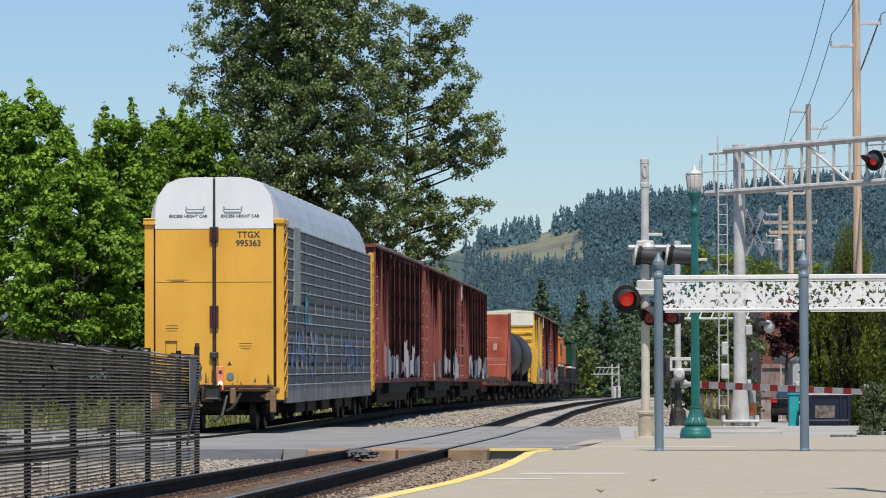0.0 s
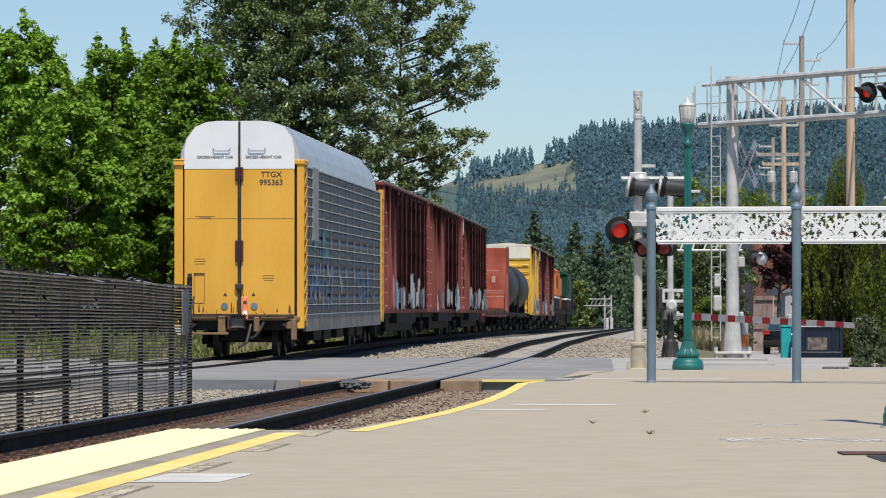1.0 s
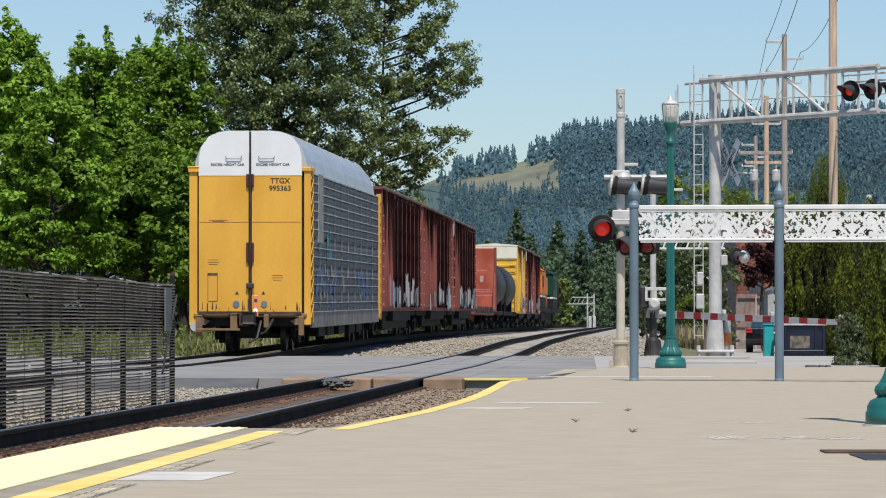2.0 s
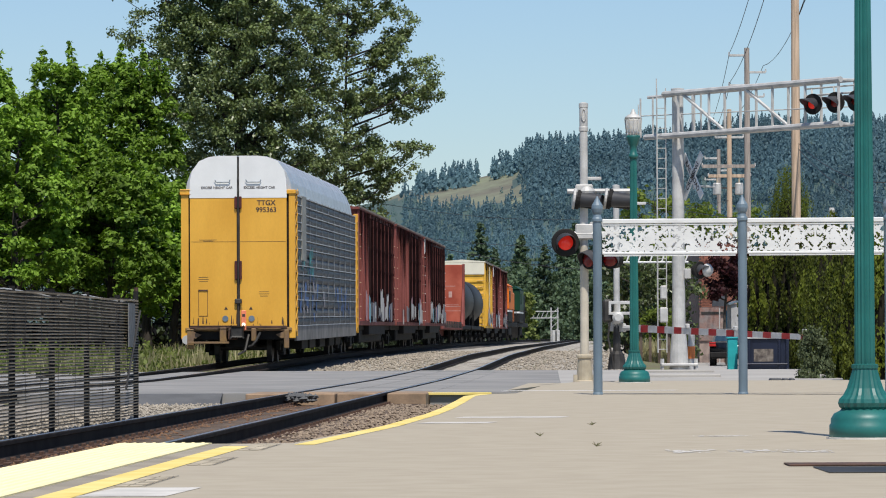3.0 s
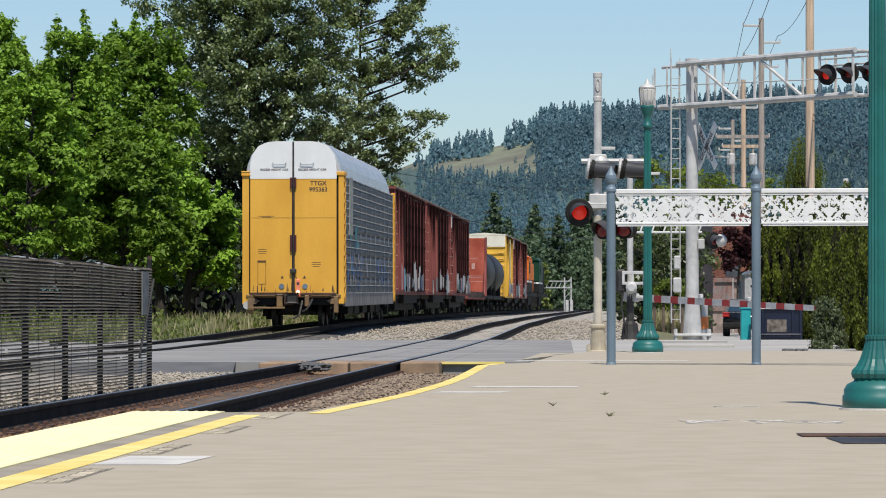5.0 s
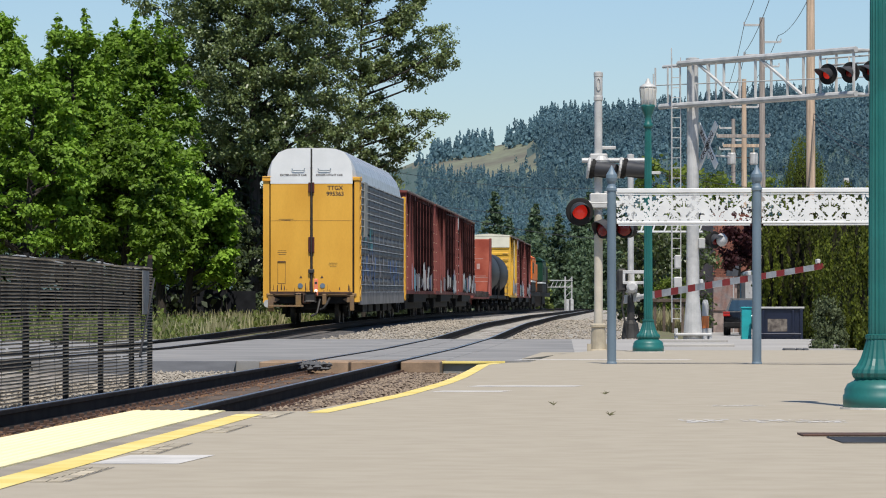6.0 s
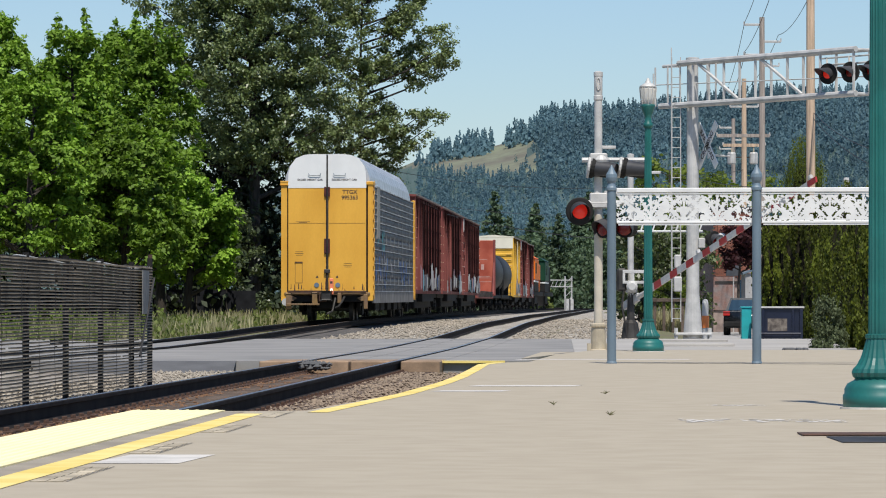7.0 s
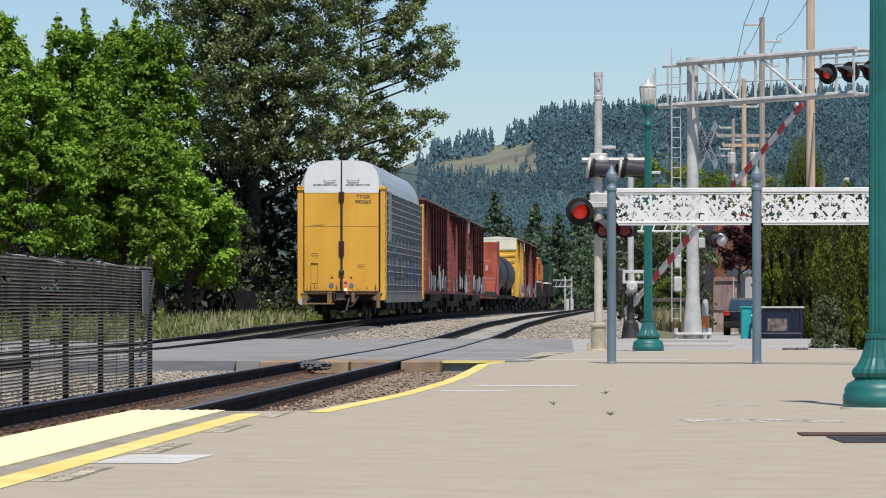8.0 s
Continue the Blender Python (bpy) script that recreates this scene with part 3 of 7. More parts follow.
def truck(parent, y, wheels):
    t = new("truck")
    t.parent = parent
    t.matrix_local = pose(0, y, 0)
    bm = B()
    for s in (-1, 1):
        prism(bm, [(s * 1.0 - 0.06, 0.36), (s * 1.0 + 0.06, 0.36), (s * 1.0 + 0.06, 0.62), (s * 1.0 - 0.06, 0.62)], -1.25, 1.25)
        box(bm, s * 1.0 - 0.08, s * 1.0 + 0.08, -0.35, 0.35, 0.2, 0.72, 0.02)
        for e in (-0.89, 0.89):
            rod(bm, (s * 0.95, e, WHEEL_R), (s * 1.12, e, WHEEL_R), 0.12, seg=10)
    box(bm, -1.0, 1.0, -0.22, 0.22, 0.45, 0.75, 0.02)
    part("side_frame", bm, BLACK, t)
    for e in (-0.89, 0.89):
        bm = B()
        for s in (-1, 1):
            rod(bm, (s * 0.68, 0, 0), (s * 0.81, 0, 0), WHEEL_R, seg=22)
            rod(bm, (s * 0.67, 0, 0), (s * 0.70, 0, 0), WHEEL_R + 0.03, seg=22)
            rod(bm, (s * 0.81, 0, 0), (s * 0.84, 0, 0), 0.3, 0.2, seg=14)
        rod(bm, (-0.8, 0, 0), (0.8, 0, 0), 0.08, seg=8)
        w = part("wheelset", bm, DARKSTEEL, t)
        w.matrix_local = pose(0, e, WHEEL_R)
        wheels.append((w, e))
    return t


def coupler(parent, y, s):
    bm = B()
    box(bm, -0.09, 0.09, y, y + s * 0.55, 0.78, 0.98, 0.02)
    box(bm, -0.17, 0.17, y + s * 0.5, y + s * 0.72, 0.73, 1.03, 0.04)
    rod(bm, (0.28, y + s * 0.2, 0.8), (0.20, y + s * 0.5, 0.35), 0.035, seg=6)
    rod(bm, (0.20, y + s * 0.5, 0.35), (0.02, y + s * 0.62, 0.25), 0.035, seg=6)
    part("coupler", bm, DARKSTEEL, parent)


def words(name, text, size, m, material, parent):
    c = bpy.data.curves.new(name, "FONT")
    c.body, c.size, c.extrude, c.align_x, c.offset = text, size, 0.002, "CENTER", size * 0.018
    tmp = bpy.data.objects.new(name, c)
    me = bpy.data.meshes.new_from_object(tmp)
    bpy.data.objects.remove(tmp)
    me.materials.append(material)
    ob = new(name, me)
    ob.parent = parent
    ob.matrix_local = m
    return ob


WHEELS = []


def autorack():
    """The covered car carrier at the end of the train; its end stands at y = 0."""
    L = 26.9
    car = thing("autorack_car", "tall yellow and white autorack railcar with galvanised side panels", "railcar")
    w = []
    for y in (2.6, L - 2.6):
        truck(car, y, w)
    WHEELS.append((car, w))
    bm = B()
    box(bm, -1.45, 1.45, 0.1, L - 0.1, 0.66, 1.0, 0.02)
    box(bm, -0.4, 0.4, 0.3, L - 0.3, 0.45, 0.7, 0.02)
    # wide low boxes added to hold the dark shade beneath the car
    for y in (6, 9, 13, 17, 20):
        box(bm, -1.3, 1.3, y, y + 2.2, 0.34, 0.7, 0.03)
    part("underframe", bm, BLACK, car)
    for s in (-1, 1):
        bm = B()
        prism(bm, [(s * 1.50, 0.62), (s * 1.56, 0.62), (s * 1.56, 1.02), (s * 1.50, 1.02)], 0.9, L - 0.7)
        bmesh.ops.recalc_face_normals(bm, faces=bm.faces)
        part("side_sill", bm, SILL, car)
        # post, rungs and lattice at the corner
        bm = B()
        box(bm, s * 1.42, s * 1.60, 0.02, 0.16, 0.70, 4.80, 0.015)
        box(bm, s * 1.50, s * 1.60, 0.78, 0.90, 0.75, 4.80, 0.015)
        box(bm, s * 1.36, s * 1.62, -0.02, 1.1, 4.72, 4.84, 0.02)
        for k in range(12):
            z = 0.9 + k * 0.33
            rod(bm, (s * 1.58, 0.1, z), (s * 1.58, 0.85, z), 0.02, seg=6)
            rod(bm, (s * 1.60, 0.12, z), (s * 1.60, 0.84, z + 0.33), 0.014, seg=5)
        part("corner_ladder", bm, YELLOW, car)
        # black strip fills the gap beside the door with its shade
        bm = B()
        box(bm, s * 1.34, s * 1.42, 0.10, 0.16, 0.95, 4.74)
        part("corner_gap_shade", bm, BLACK, car)
        bm = B()
        box(bm, s * 1.50, s * 1.60, L - 0.75, L - 0.63, 0.75, 4.80, 0.015)
        box(bm, s * 1.42, s * 1.60, L - 0.16, L - 0.02, 0.70, 4.80, 0.015)
        for k in range(12):
            rod(bm, (s * 1.58, L - 0.7, 0.9 + k * 0.33), (s * 1.58, L - 0.1, 0.9 + k * 0.33), 0.02, seg=6)
        part("corner_ladder", bm, YELLOW, car)
        # side: posts, rails and the single panels between them
        bm = box(B(), s * 1.40, s * 1.50, 0.95, L - 0.8, 1.0, 4.74)
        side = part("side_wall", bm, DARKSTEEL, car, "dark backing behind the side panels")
        cols, rows = 10, 15
        pw, ph = (L - 1.9) / cols, 3.66 / rows
        for c in range(cols + 1):
            y = 1.0 + c * pw
            if c == 1:
                part("side_post", box(B(), s * 1.50, s * 1.580, y - 0.75, y + 0.75, 2.9, 4.74), POSTBEIGE, car, "broad beige side post")
            part("side_rib", box(B(), s * 1.50, s * 1.556, y - 0.05, y + 0.05, 1.02, 4.74), RIB, car)
        for r in range(rows + 1):
            z = 1.04 + r * ph
            if r not in (2, 5, 8):
                part("side_rail", box(B(), s * 1.50, s * 1.572, 1.0, L - 0.9, z - 0.012, z + 0.012), RAILPALE, car)
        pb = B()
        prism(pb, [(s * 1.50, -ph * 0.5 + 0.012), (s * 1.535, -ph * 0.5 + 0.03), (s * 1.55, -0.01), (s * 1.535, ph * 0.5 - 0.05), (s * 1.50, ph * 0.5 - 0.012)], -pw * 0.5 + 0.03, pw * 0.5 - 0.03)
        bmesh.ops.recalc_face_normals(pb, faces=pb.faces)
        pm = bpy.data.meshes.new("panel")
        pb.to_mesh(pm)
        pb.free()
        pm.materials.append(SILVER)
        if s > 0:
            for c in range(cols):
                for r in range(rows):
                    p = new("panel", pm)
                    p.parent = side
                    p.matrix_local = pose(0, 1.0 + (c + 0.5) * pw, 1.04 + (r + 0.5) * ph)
    # faded sprayed letters on the lower panels
    rng = np.random.default_rng(3)
    for mt, y0, y1, z0, z1, n in ((GRAFF[2], 1.6, 9.0, 1.1, 2.4, 16), (GRAFF[2], 16, 23, 1.1, 2.1, 14), (TEALSPRAY, 1.4, 7.0, 2.45, 3.05, 14), (GRAFF[3], 3, 14, 1.2, 2.2, 12)):
        bm = B()
        for _ in range(n):
            y, z = rng.uniform(y0, y1), rng.uniform(z0, z1)
            a, h = rng.uniform(0.15, 0.6), rng.uniform(0.15, 0.45)
            sk = rng.uniform(-0.3, 0.3)
            bm.faces.new([bm.verts.new((1.556 + 0.004 * rng.random(), yy, zz)) for yy, zz in ((y, z), (y + a, z), (y + a + sk, z + h), (y + sk, z + h))])
        tagged(part("graffiti", bm, mt, car, "faded sprayed lettering"), kind="stuff")
    # roof
    out = [(1.50, 4.74), (1.46, 5.05), (1.34, 5.36), (1.10, 5.66), (0.80, 5.77), (0.45, 5.79)]
    bm = B()
    rings = []
    for y, k, dz in ((0.15, 1, 0), (L - 3.2, 1, 0), (L - 2.0, 0.99, -0.05), (L - 1.2, 0.97, -0.2), (L - 0.7, 0.93, -0.48), (L - 0.5, 0.9, -0.8)):
        pr = [(x * k, max(4.70, z + dz * (z - 4.7) / 1.13)) for x, z in out]
        rings.append([bm.verts.new((x, y, z)) for x, z in pr + [(-x, z) for x, z in pr[::-1]]])
    for a, b in zip(rings, rings[1:]):
        for i in range(len(a) - 1):
            bm.faces.new((a[i], b[i], b[i + 1], a[i + 1]))
    bm.faces.new(rings[0])
    bm.faces.new(rings[-1][::-1])
    bmesh.ops.recalc_face_normals(bm, faces=bm.faces)
    roof = part("roof", bm, ROOF, car, "curved bright metal roof")
    bm = B()
    for k in range(1, 18):
        y = k * 1.4
        for (x0, z0), (x1, z1) in zip(out, out[1:]):
            for s in (-1, 1):
                rod(bm, (s * x0, y, z0 + 0.006), (s * x1, y, z1 + 0.006), 0.006, seg=4, cap=False)
    tagged(part("roof_seam", bm, ROOF, roof), kind="stuff")
    # end doors, each leaf curved at the top
    head = [(1.36, 5.10), (1.30, 5.36), (1.10, 5.64), (0.82, 5.76), (0.55, 5.79)]
    for s in (-1, 1):
        bm = B()
        prism(bm, [(s * 0.045, 1.0), (s * 1.36, 1.0), (s * 1.36, 4.61), (s * 0.045, 4.61)], -0.02, 0.10)
        bmesh.ops.recalc_face_normals(bm, faces=bm.faces)
        leaf = part("end_door", bm, YELLOW, car, "yellow end door leaf with a dark centre seam")
        bm = B()
        prism(bm, [(s * 0.03, 4.614), (s * 1.37, 4.614)] + [(s * x, z) for x, z in head] + [(s * 0.03, 5.79)], -0.03, 0.14)
        bmesh.ops.recalc_face_normals(bm, faces=bm.faces)
        part("door_cap", bm, WHITE, leaf, "white painted upper end panel")
        bm = B()
        box(bm, s * 0.05, s * 1.34, -0.024, -0.018, 3.388, 3.397)
        part("door_seam", bm, RUST, leaf)
        part("door_sill", box(B(), s * 0.05, s * 1.36, -0.05, -0.02, 0.98, 1.05, 0.01), RUST, leaf)
        bm = B()
        for a, b in (((0.25, 5.05), (0.62, 5.05)), ((0.25, 5.05), (0.22, 5.12)), ((0.62, 5.05), (0.65, 5.12))):
            rod(bm, (s * a[0], -0.07, a[1]), (s * b[0], -0.07, b[1]), 0.012, seg=5)
        part("grab_iron", bm, GREYPAINT, leaf)
        bm = B()
        lathe(bm, [(0.085, 0), (0.085, 0.02)], 14, m=pose(s * 0.37, -0.022, 1.25, 90))
        tri = B()
        prism(tri, [(s * 0.35 - 0.05, 1.50), (s * 0.35 + 0.05, 1.50), (s * 0.35, 1.59)], -0.027, -0.02)
        bmesh.ops.recalc_face_normals(tri, faces=tri.faces)
        part("warning_triangle", tri, INK, leaf)
        part("decal", bm, GREYPAINT, leaf, "grey-blue round decal")
        words("lettering", "EXCESS HEIGHT CAR", 0.094, pose(s * 0.60, -0.034, 4.87, 90), INK, leaf)
    latch = mat("latch_red", (0.07, 0.012, 0.012), 0.6, 0, 0.3, 4, 30, 0.1, 0.003)
    for z0, z1 in ((4.315, 4.655), (2.34, 2.86)):
        for xx in (-0.10, 0.03):
            part("door_latch", box(B(), xx, xx + 0.07, -0.09, -0.02, z0, z1, 0.015), latch, car)
    bm = B()
    box(bm, -0.04, 0.04, 0.0, 0.05, 1.0, 5.76)
    rod(bm, (0, -0.05, 1.02), (0, -0.05, 5.2), 0.028, seg=8)
    box(bm, -0.10, 0.10, -0.12, -0.03, 1.66, 1.80, 0.02)
    part("centre_post", bm, DARKSTEEL, car)
    words("reporting_mark", "TTGX\n995363", 0.195, pose(0.79, -0.024, 4.41, 90), INK, car)
    for x, z, ww in ((-0.85, 3.44, 0.5), (-0.85, 3.41, 0.3), (-0.98, 2.40, 0.26), (-0.98, 2.34, 0.3), (-0.98, 2.28, 0.24), (0.72, 1.99, 0.28), (0.72, 1.93, 0.3), (0.72, 1.87, 0.22)):
        part("stencil_line", box(B(), x - ww / 2, x + ww / 2, -0.0245, -0.019, z, z + 0.011), INK, car)
    bm = B()
    for x0, x1, z0, z1 in ((-1.13, -0.86, 2.02, 2.06),):
        box(bm, x0, x1, -0.04, -0.02, z0, z1)
    for x in (-1.12, -0.87):
        box(bm, x - 0.006, x + 0.006, -0.026, -0.019, 1.32, 2.04)
    box(bm, -1.12, -0.87, -0.026, -0.019, 1.315, 1.33)
    part("inspection_door", bm, RUST, car)
    bm = B()
    for _ in range(26):
        x, z = rng.uniform(-1.3, 1.3), rng.uniform(1.04, 1.12)
        ww, hh = rng.uniform(0.01, 0.05), rng.uniform(0.04, 0.30) * (1.6 if abs(x) < 0.35 else 0.8)
        bm.faces.new([bm.verts.new((xx, -0.0235, zz)) for xx, zz in ((x, z), (x + ww, z), (x + ww * 0.7, z + hh), (x + ww * 0.3, z + hh * 0.9))])
    tagged(part("rust_stain", bm, RUST, car, "rust streaks along the doors' foot"), kind="stuff")
    # coupler gear, steps, and the end marker
    coupler(car, 0.25, -1)
    coupler(car, L - 0.2, 1)
    bm = B()
    box(bm, -1.5, 1.5, -0.02, 0.15, 0.90, 1.0, 0.02)
    for s in (-1, 1):
        box(bm, s * 0.36, s * 0.50, -0.10, 0.1, 0.62, 0.98, 0.02)
        box(bm, s * 1.28, s * 1.42, -0.08, 0.05, 0.42, 0.94, 0.02)
        prism(bm, [(s * 1.05, 0.80), (s * 1.42, 0.95), (s * 1.42, 0.72), (s * 1.2, 0.7)], -0.06, 0.0)
        box(bm, s * 0.56, s * 1.2, -0.18, 0.0, 0.955, 0.975)
    box(bm, -1.42, -0.25, -0.16, -0.12, 0.55, 0.61, 0.01)
    bmesh.ops.recalc_face_normals(bm, faces=bm.faces)
    part("end_sill", bm, mat("dirty_yellow", (0.42, 0.25, 0.08), 0.75, 0, 0.45, 3, 20, 0.2, 0.004, second=(0.16, 0.10, 0.06)), car)
    part("brake_wheel", rod(B(), (-1.46, -0.05, 0.66), (-1.46, 0.1, 0.66), 0.13, seg=12), ALU, car)
    part("air_hose", sweep(B(), [(0.62, -0.1, 0.86), (0.50, -0.2, 0.62), (0.40, -0.22, 0.50), (0.30, -0.2, 0.46)], 0.035, 7), DARKSTEEL, car)
    part("draft_gear", box(B(), -0.28, -0.02, -0.2, 0.05, 0.66, 0.98, 0.03), RUST, car)
    bm = box(B(), 0.10, 0.24, -0.30, -0.24, 0.92, 1.48, 0.02)
    mk = part("end_marker", bm, mat("marker_orange", (0.85, 0.24, 0.12), 0.5, 0, 0.15, 6, 30, 0.05), car, "orange end-of-train marker")
    bm = lathe(B(), [(0.055, 0), (0.045, 0.02)], 12, m=pose(0.17, -0.302, 1.08, 90))
    part("marker_lamp", bm, lit("marker_glow", (1.0, 0.75, 0.55), 1.2), mk)
    bm = box(B(), 0.13, 0.21, -0.305, -0.30, 1.30, 1.38)
    part("marker_label", bm, INK, mk)
    return car


def boxcar(label, body, L, top, doors, seed, band=None, end=None, cap=None):
    rng = np.random.default_rng(seed)
    car = thing("boxcar", label, "railcar", group="freight cars of the train")
    w = []
    for y in (2.4, L - 2.4):
        truck(car, y, w)
    WHEELS.append((car, w))
    bm = B()
    box(bm, -1.3, 1.3, 0.1, L - 0.1, 0.78, 1.08, 0.02)
    box(bm, -0.3, 0.3, 0.2, L - 0.2, 0.5, 0.8)
    # low box added under the floor to keep the shade there black
    box(bm, -1.25, 1.25, 4.4, L - 4.4, 0.34, 0.8, 0.05)
    box(bm, -1.5, 1.5, L * 0.28, L * 0.72, 0.62, 1.0, 0.02)
    part("underframe", bm, BLACK, car)
    bm = box(B(), -1.46, 1.46, 0.12, L - 0.12, 1.04, top - 0.12, 0.02)
    part("body", bm, body, car)
    bm = B()
    prism(bm, [(-1.56, top - 0.14), (1.56, top - 0.14), (1.56, top - 0.06), (0.0, top + 0.06), (-1.56, top - 0.06)], 0.02, L - 0.02)
    bmesh.ops.recalc_face_normals(bm, faces=bm.faces)
    part("roof", bm, cap or body, car)
    d0, d1 = doors
    for s in (-1, 1):
        bm = B()
        n = int(L / 0.85)
        for k in range(n + 1):
            y = 0.14 + (L - 0.28) * k / n
            if not d0 - 0.1 < y < d1 + 0.1:
                box(bm, s * 1.46, s * 1.55, y - 0.05, y + 0.05, 1.0, top - 0.14, 0.01)
        box(bm, s * 1.46, s * 1.56, 0.1, L - 0.1, 0.96, 1.12, 0.01)
        part("side_rib", bm, body, car)
        bm = box(B(), s * 1.47, s * 1.58, d0, d1, 1.1, top - 0.3, 0.02)
        for k in range(5):
            z = 1.4 + k * (top - 2.0) / 4
            box(bm, s * 1.58, s * 1.60, d0 + 0.05, d1 - 0.05, z - 0.04, z + 0.04)
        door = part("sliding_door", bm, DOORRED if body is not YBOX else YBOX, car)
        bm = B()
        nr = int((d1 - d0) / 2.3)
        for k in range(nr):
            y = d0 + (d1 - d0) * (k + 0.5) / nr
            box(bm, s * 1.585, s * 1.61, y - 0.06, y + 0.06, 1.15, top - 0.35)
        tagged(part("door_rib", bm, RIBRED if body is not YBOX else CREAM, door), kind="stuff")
    for e, o in ((0.0, 1), (L, -1)):
        bm = B()
        for k in range(9):
            z = 1.25 + k * (top - 1.6) / 8.5
            box(bm, -1.38, 1.38, e + o * 0.06, e + o * 0.13, z, z + 0.2, 0.03)
        part("end_panel", bm, end or body, car)
        if cap:
            part("end_cap", box(B(), -1.5, 1.5, e + o * 0.03, e + o * 0.14, top - 0.95, top - 0.15, 0.02), cap, car, "cream upper end panel")
        for k in range(8):
            z = 1.2 + k * 0.42
            part("ladder_rung", rod(B(), (1.0, e + o * 0.02, z), (1.45, e + o * 0.02, z), 0.016, seg=5), WHITE if band else LADDERTAN, car)
            part("ladder_rung", rod(B(), (1.57, e + o * 0.2, z), (1.57, e + o * 0.65, z), 0.016, seg=5), WHITE if band else LADDERTAN, car)
    for s in (-1, 1):
        part("roof_rim", box(B(), s * 1.562, s * 1.59, 0.05, L - 0.05, top - 0.10, top - 0.03, 0.006), RIMBROWN, car, "pale brown roof rim")
    if band:
        # dark plates on the side paint the shade of the ladder holes
        for z in (2.05, 2.75, 3.45, 4.05):
            part("ladder_notch", box(B(), 1.575, 1.585, 0.25, 0.80, z, z + 0.34), DOORRED, car, "dark square plate for the shade in a ladder opening")
        bm = B()
        box(bm, 1.552, 1.57, 0.15, 0.95, top - 0.85, top - 0.16)
        part("corner_band", bm, WHITE, car, "white painted corner patch")
    lead = rng.uniform(2.0, 4.0)
    for layer, (mt, n, wide, tall) in enumerate(((GRAFF[3], 5, 2.6, 0.9), (GRAFF[4], 2, 1.2, 1.3), (GRAFF[2], 2, 1.1, 0.9), (GRAFF[1], 2, 1.3, 1.1), (GRAFF[0], 6, 1.7, 1.1), (BLACK, 8, 0.45, 0.8))):
        bm = B()
        for _ in range(n):
            y, z, h, a = lead + rng.random() * (L - 6.5), rng.uniform(1.02, 1.35), tall * rng.uniform(0.45, 1.0), wide * rng.uniform(0.5, 1.0)
            x = 1.614 + 0.006 * layer + 0.003 * rng.random()
            tops = [(y + a * k / 5, z + h * rng.uniform(0.82, 1.0)) for k in range(5, -1, -1)]
            pts = [(y, z), (y + a * 0.5, z + rng.uniform(-0.08, 0.25)), (y + a, z)] + tops
            bm.faces.new([bm.verts.new((x, yy, zz)) for yy, zz in pts])
        tagged(part("graffiti", bm, mt, car, "sprayed letters in pale colours"), kind="stuff")
    # soot and rain streaks down the ribs
    bm = B()
    for _ in range(46):
        y, ln, a = rng.uniform(0.4, L - 0.6), rng.uniform(0.5, 2.6), rng.uniform(0.08, 0.5)
        x, z = 1.562 + 0.03 * rng.random(), top - 0.16
        bm.faces.new([bm.verts.new((x, yy, zz)) for yy, zz in ((y, z), (y + a * 0.2, z - ln * 0.7), (y + a * 0.5, z - ln), (y + a * 0.8, z - ln * 0.6), (y + a, z))])
    tagged(part("grime_streak", bm, DOORRED, car, "black grime running down from the roof"), kind="stuff")
    coupler(car, 0.2, -1)
    coupler(car, L - 0.2, 1)
    return car


def flatcar():
    L = 25.6
    car = thing("bulkhead_flatcar", "empty flatcar with a faded red end bulkhead", "railcar", group="freight cars of the train")
    w = []
    for y in (2.4, L - 2.4):
        truck(car, y, w)
    WHEELS.append((car, w))
    bm = B()
    box(bm, -1.4, 1.4, 0.1, L - 0.1, 0.8, 1.1, 0.02)
    box(bm, -0.4, 0.4, 1, L - 1, 0.45, 0.8, 0.02)
    part("deck", bm, BOXRED, car)
    bm = box(B(), -1.55, 1.55, L - 0.6, L - 0.35, 1.0, 4.62, 0.03)
    bh = part("bulkhead", bm, ENDRED, car)
    for x0, x1, z, h in ((0.1, 1.3, 1.9, 0.03), (0.1, 1.3, 2.15, 0.03), (0.2, 1.2, 2.25, 0.03), (0.3, 1.0, 3.35, 0.03), (0.6, 0.8, 2.7, 0.35)):
        part("stencil_line", box(B(), x0, x1, L - 0.606, L - 0.6, z, z + h), FADEDWHITE, bh)
    for s in (-1, 1):
        part("bulkhead_post", box(B(), s * 1.4, s * 1.55, L - 0.65, L - 0.3, 1.0, 4.66, 0.02), BOXRED, car)
        part("bulkhead_brace", rod(B(), (s * 1.45, L - 2.2, 1.1), (s * 1.45, L - 0.6, 3.2), 0.06, seg=6), BOXRED, car)
        for k in range(10):
            part("stake_pocket", box(B(), s * 1.42, s * 1.50, 1.5 + k * 2.2, 1.62 + k * 2.2, 0.9, 1.25, 0.01), DARKSTEEL, car)
    coupler(car, 0.2, -1)
    coupler(car, L - 0.2, 1)
    return car


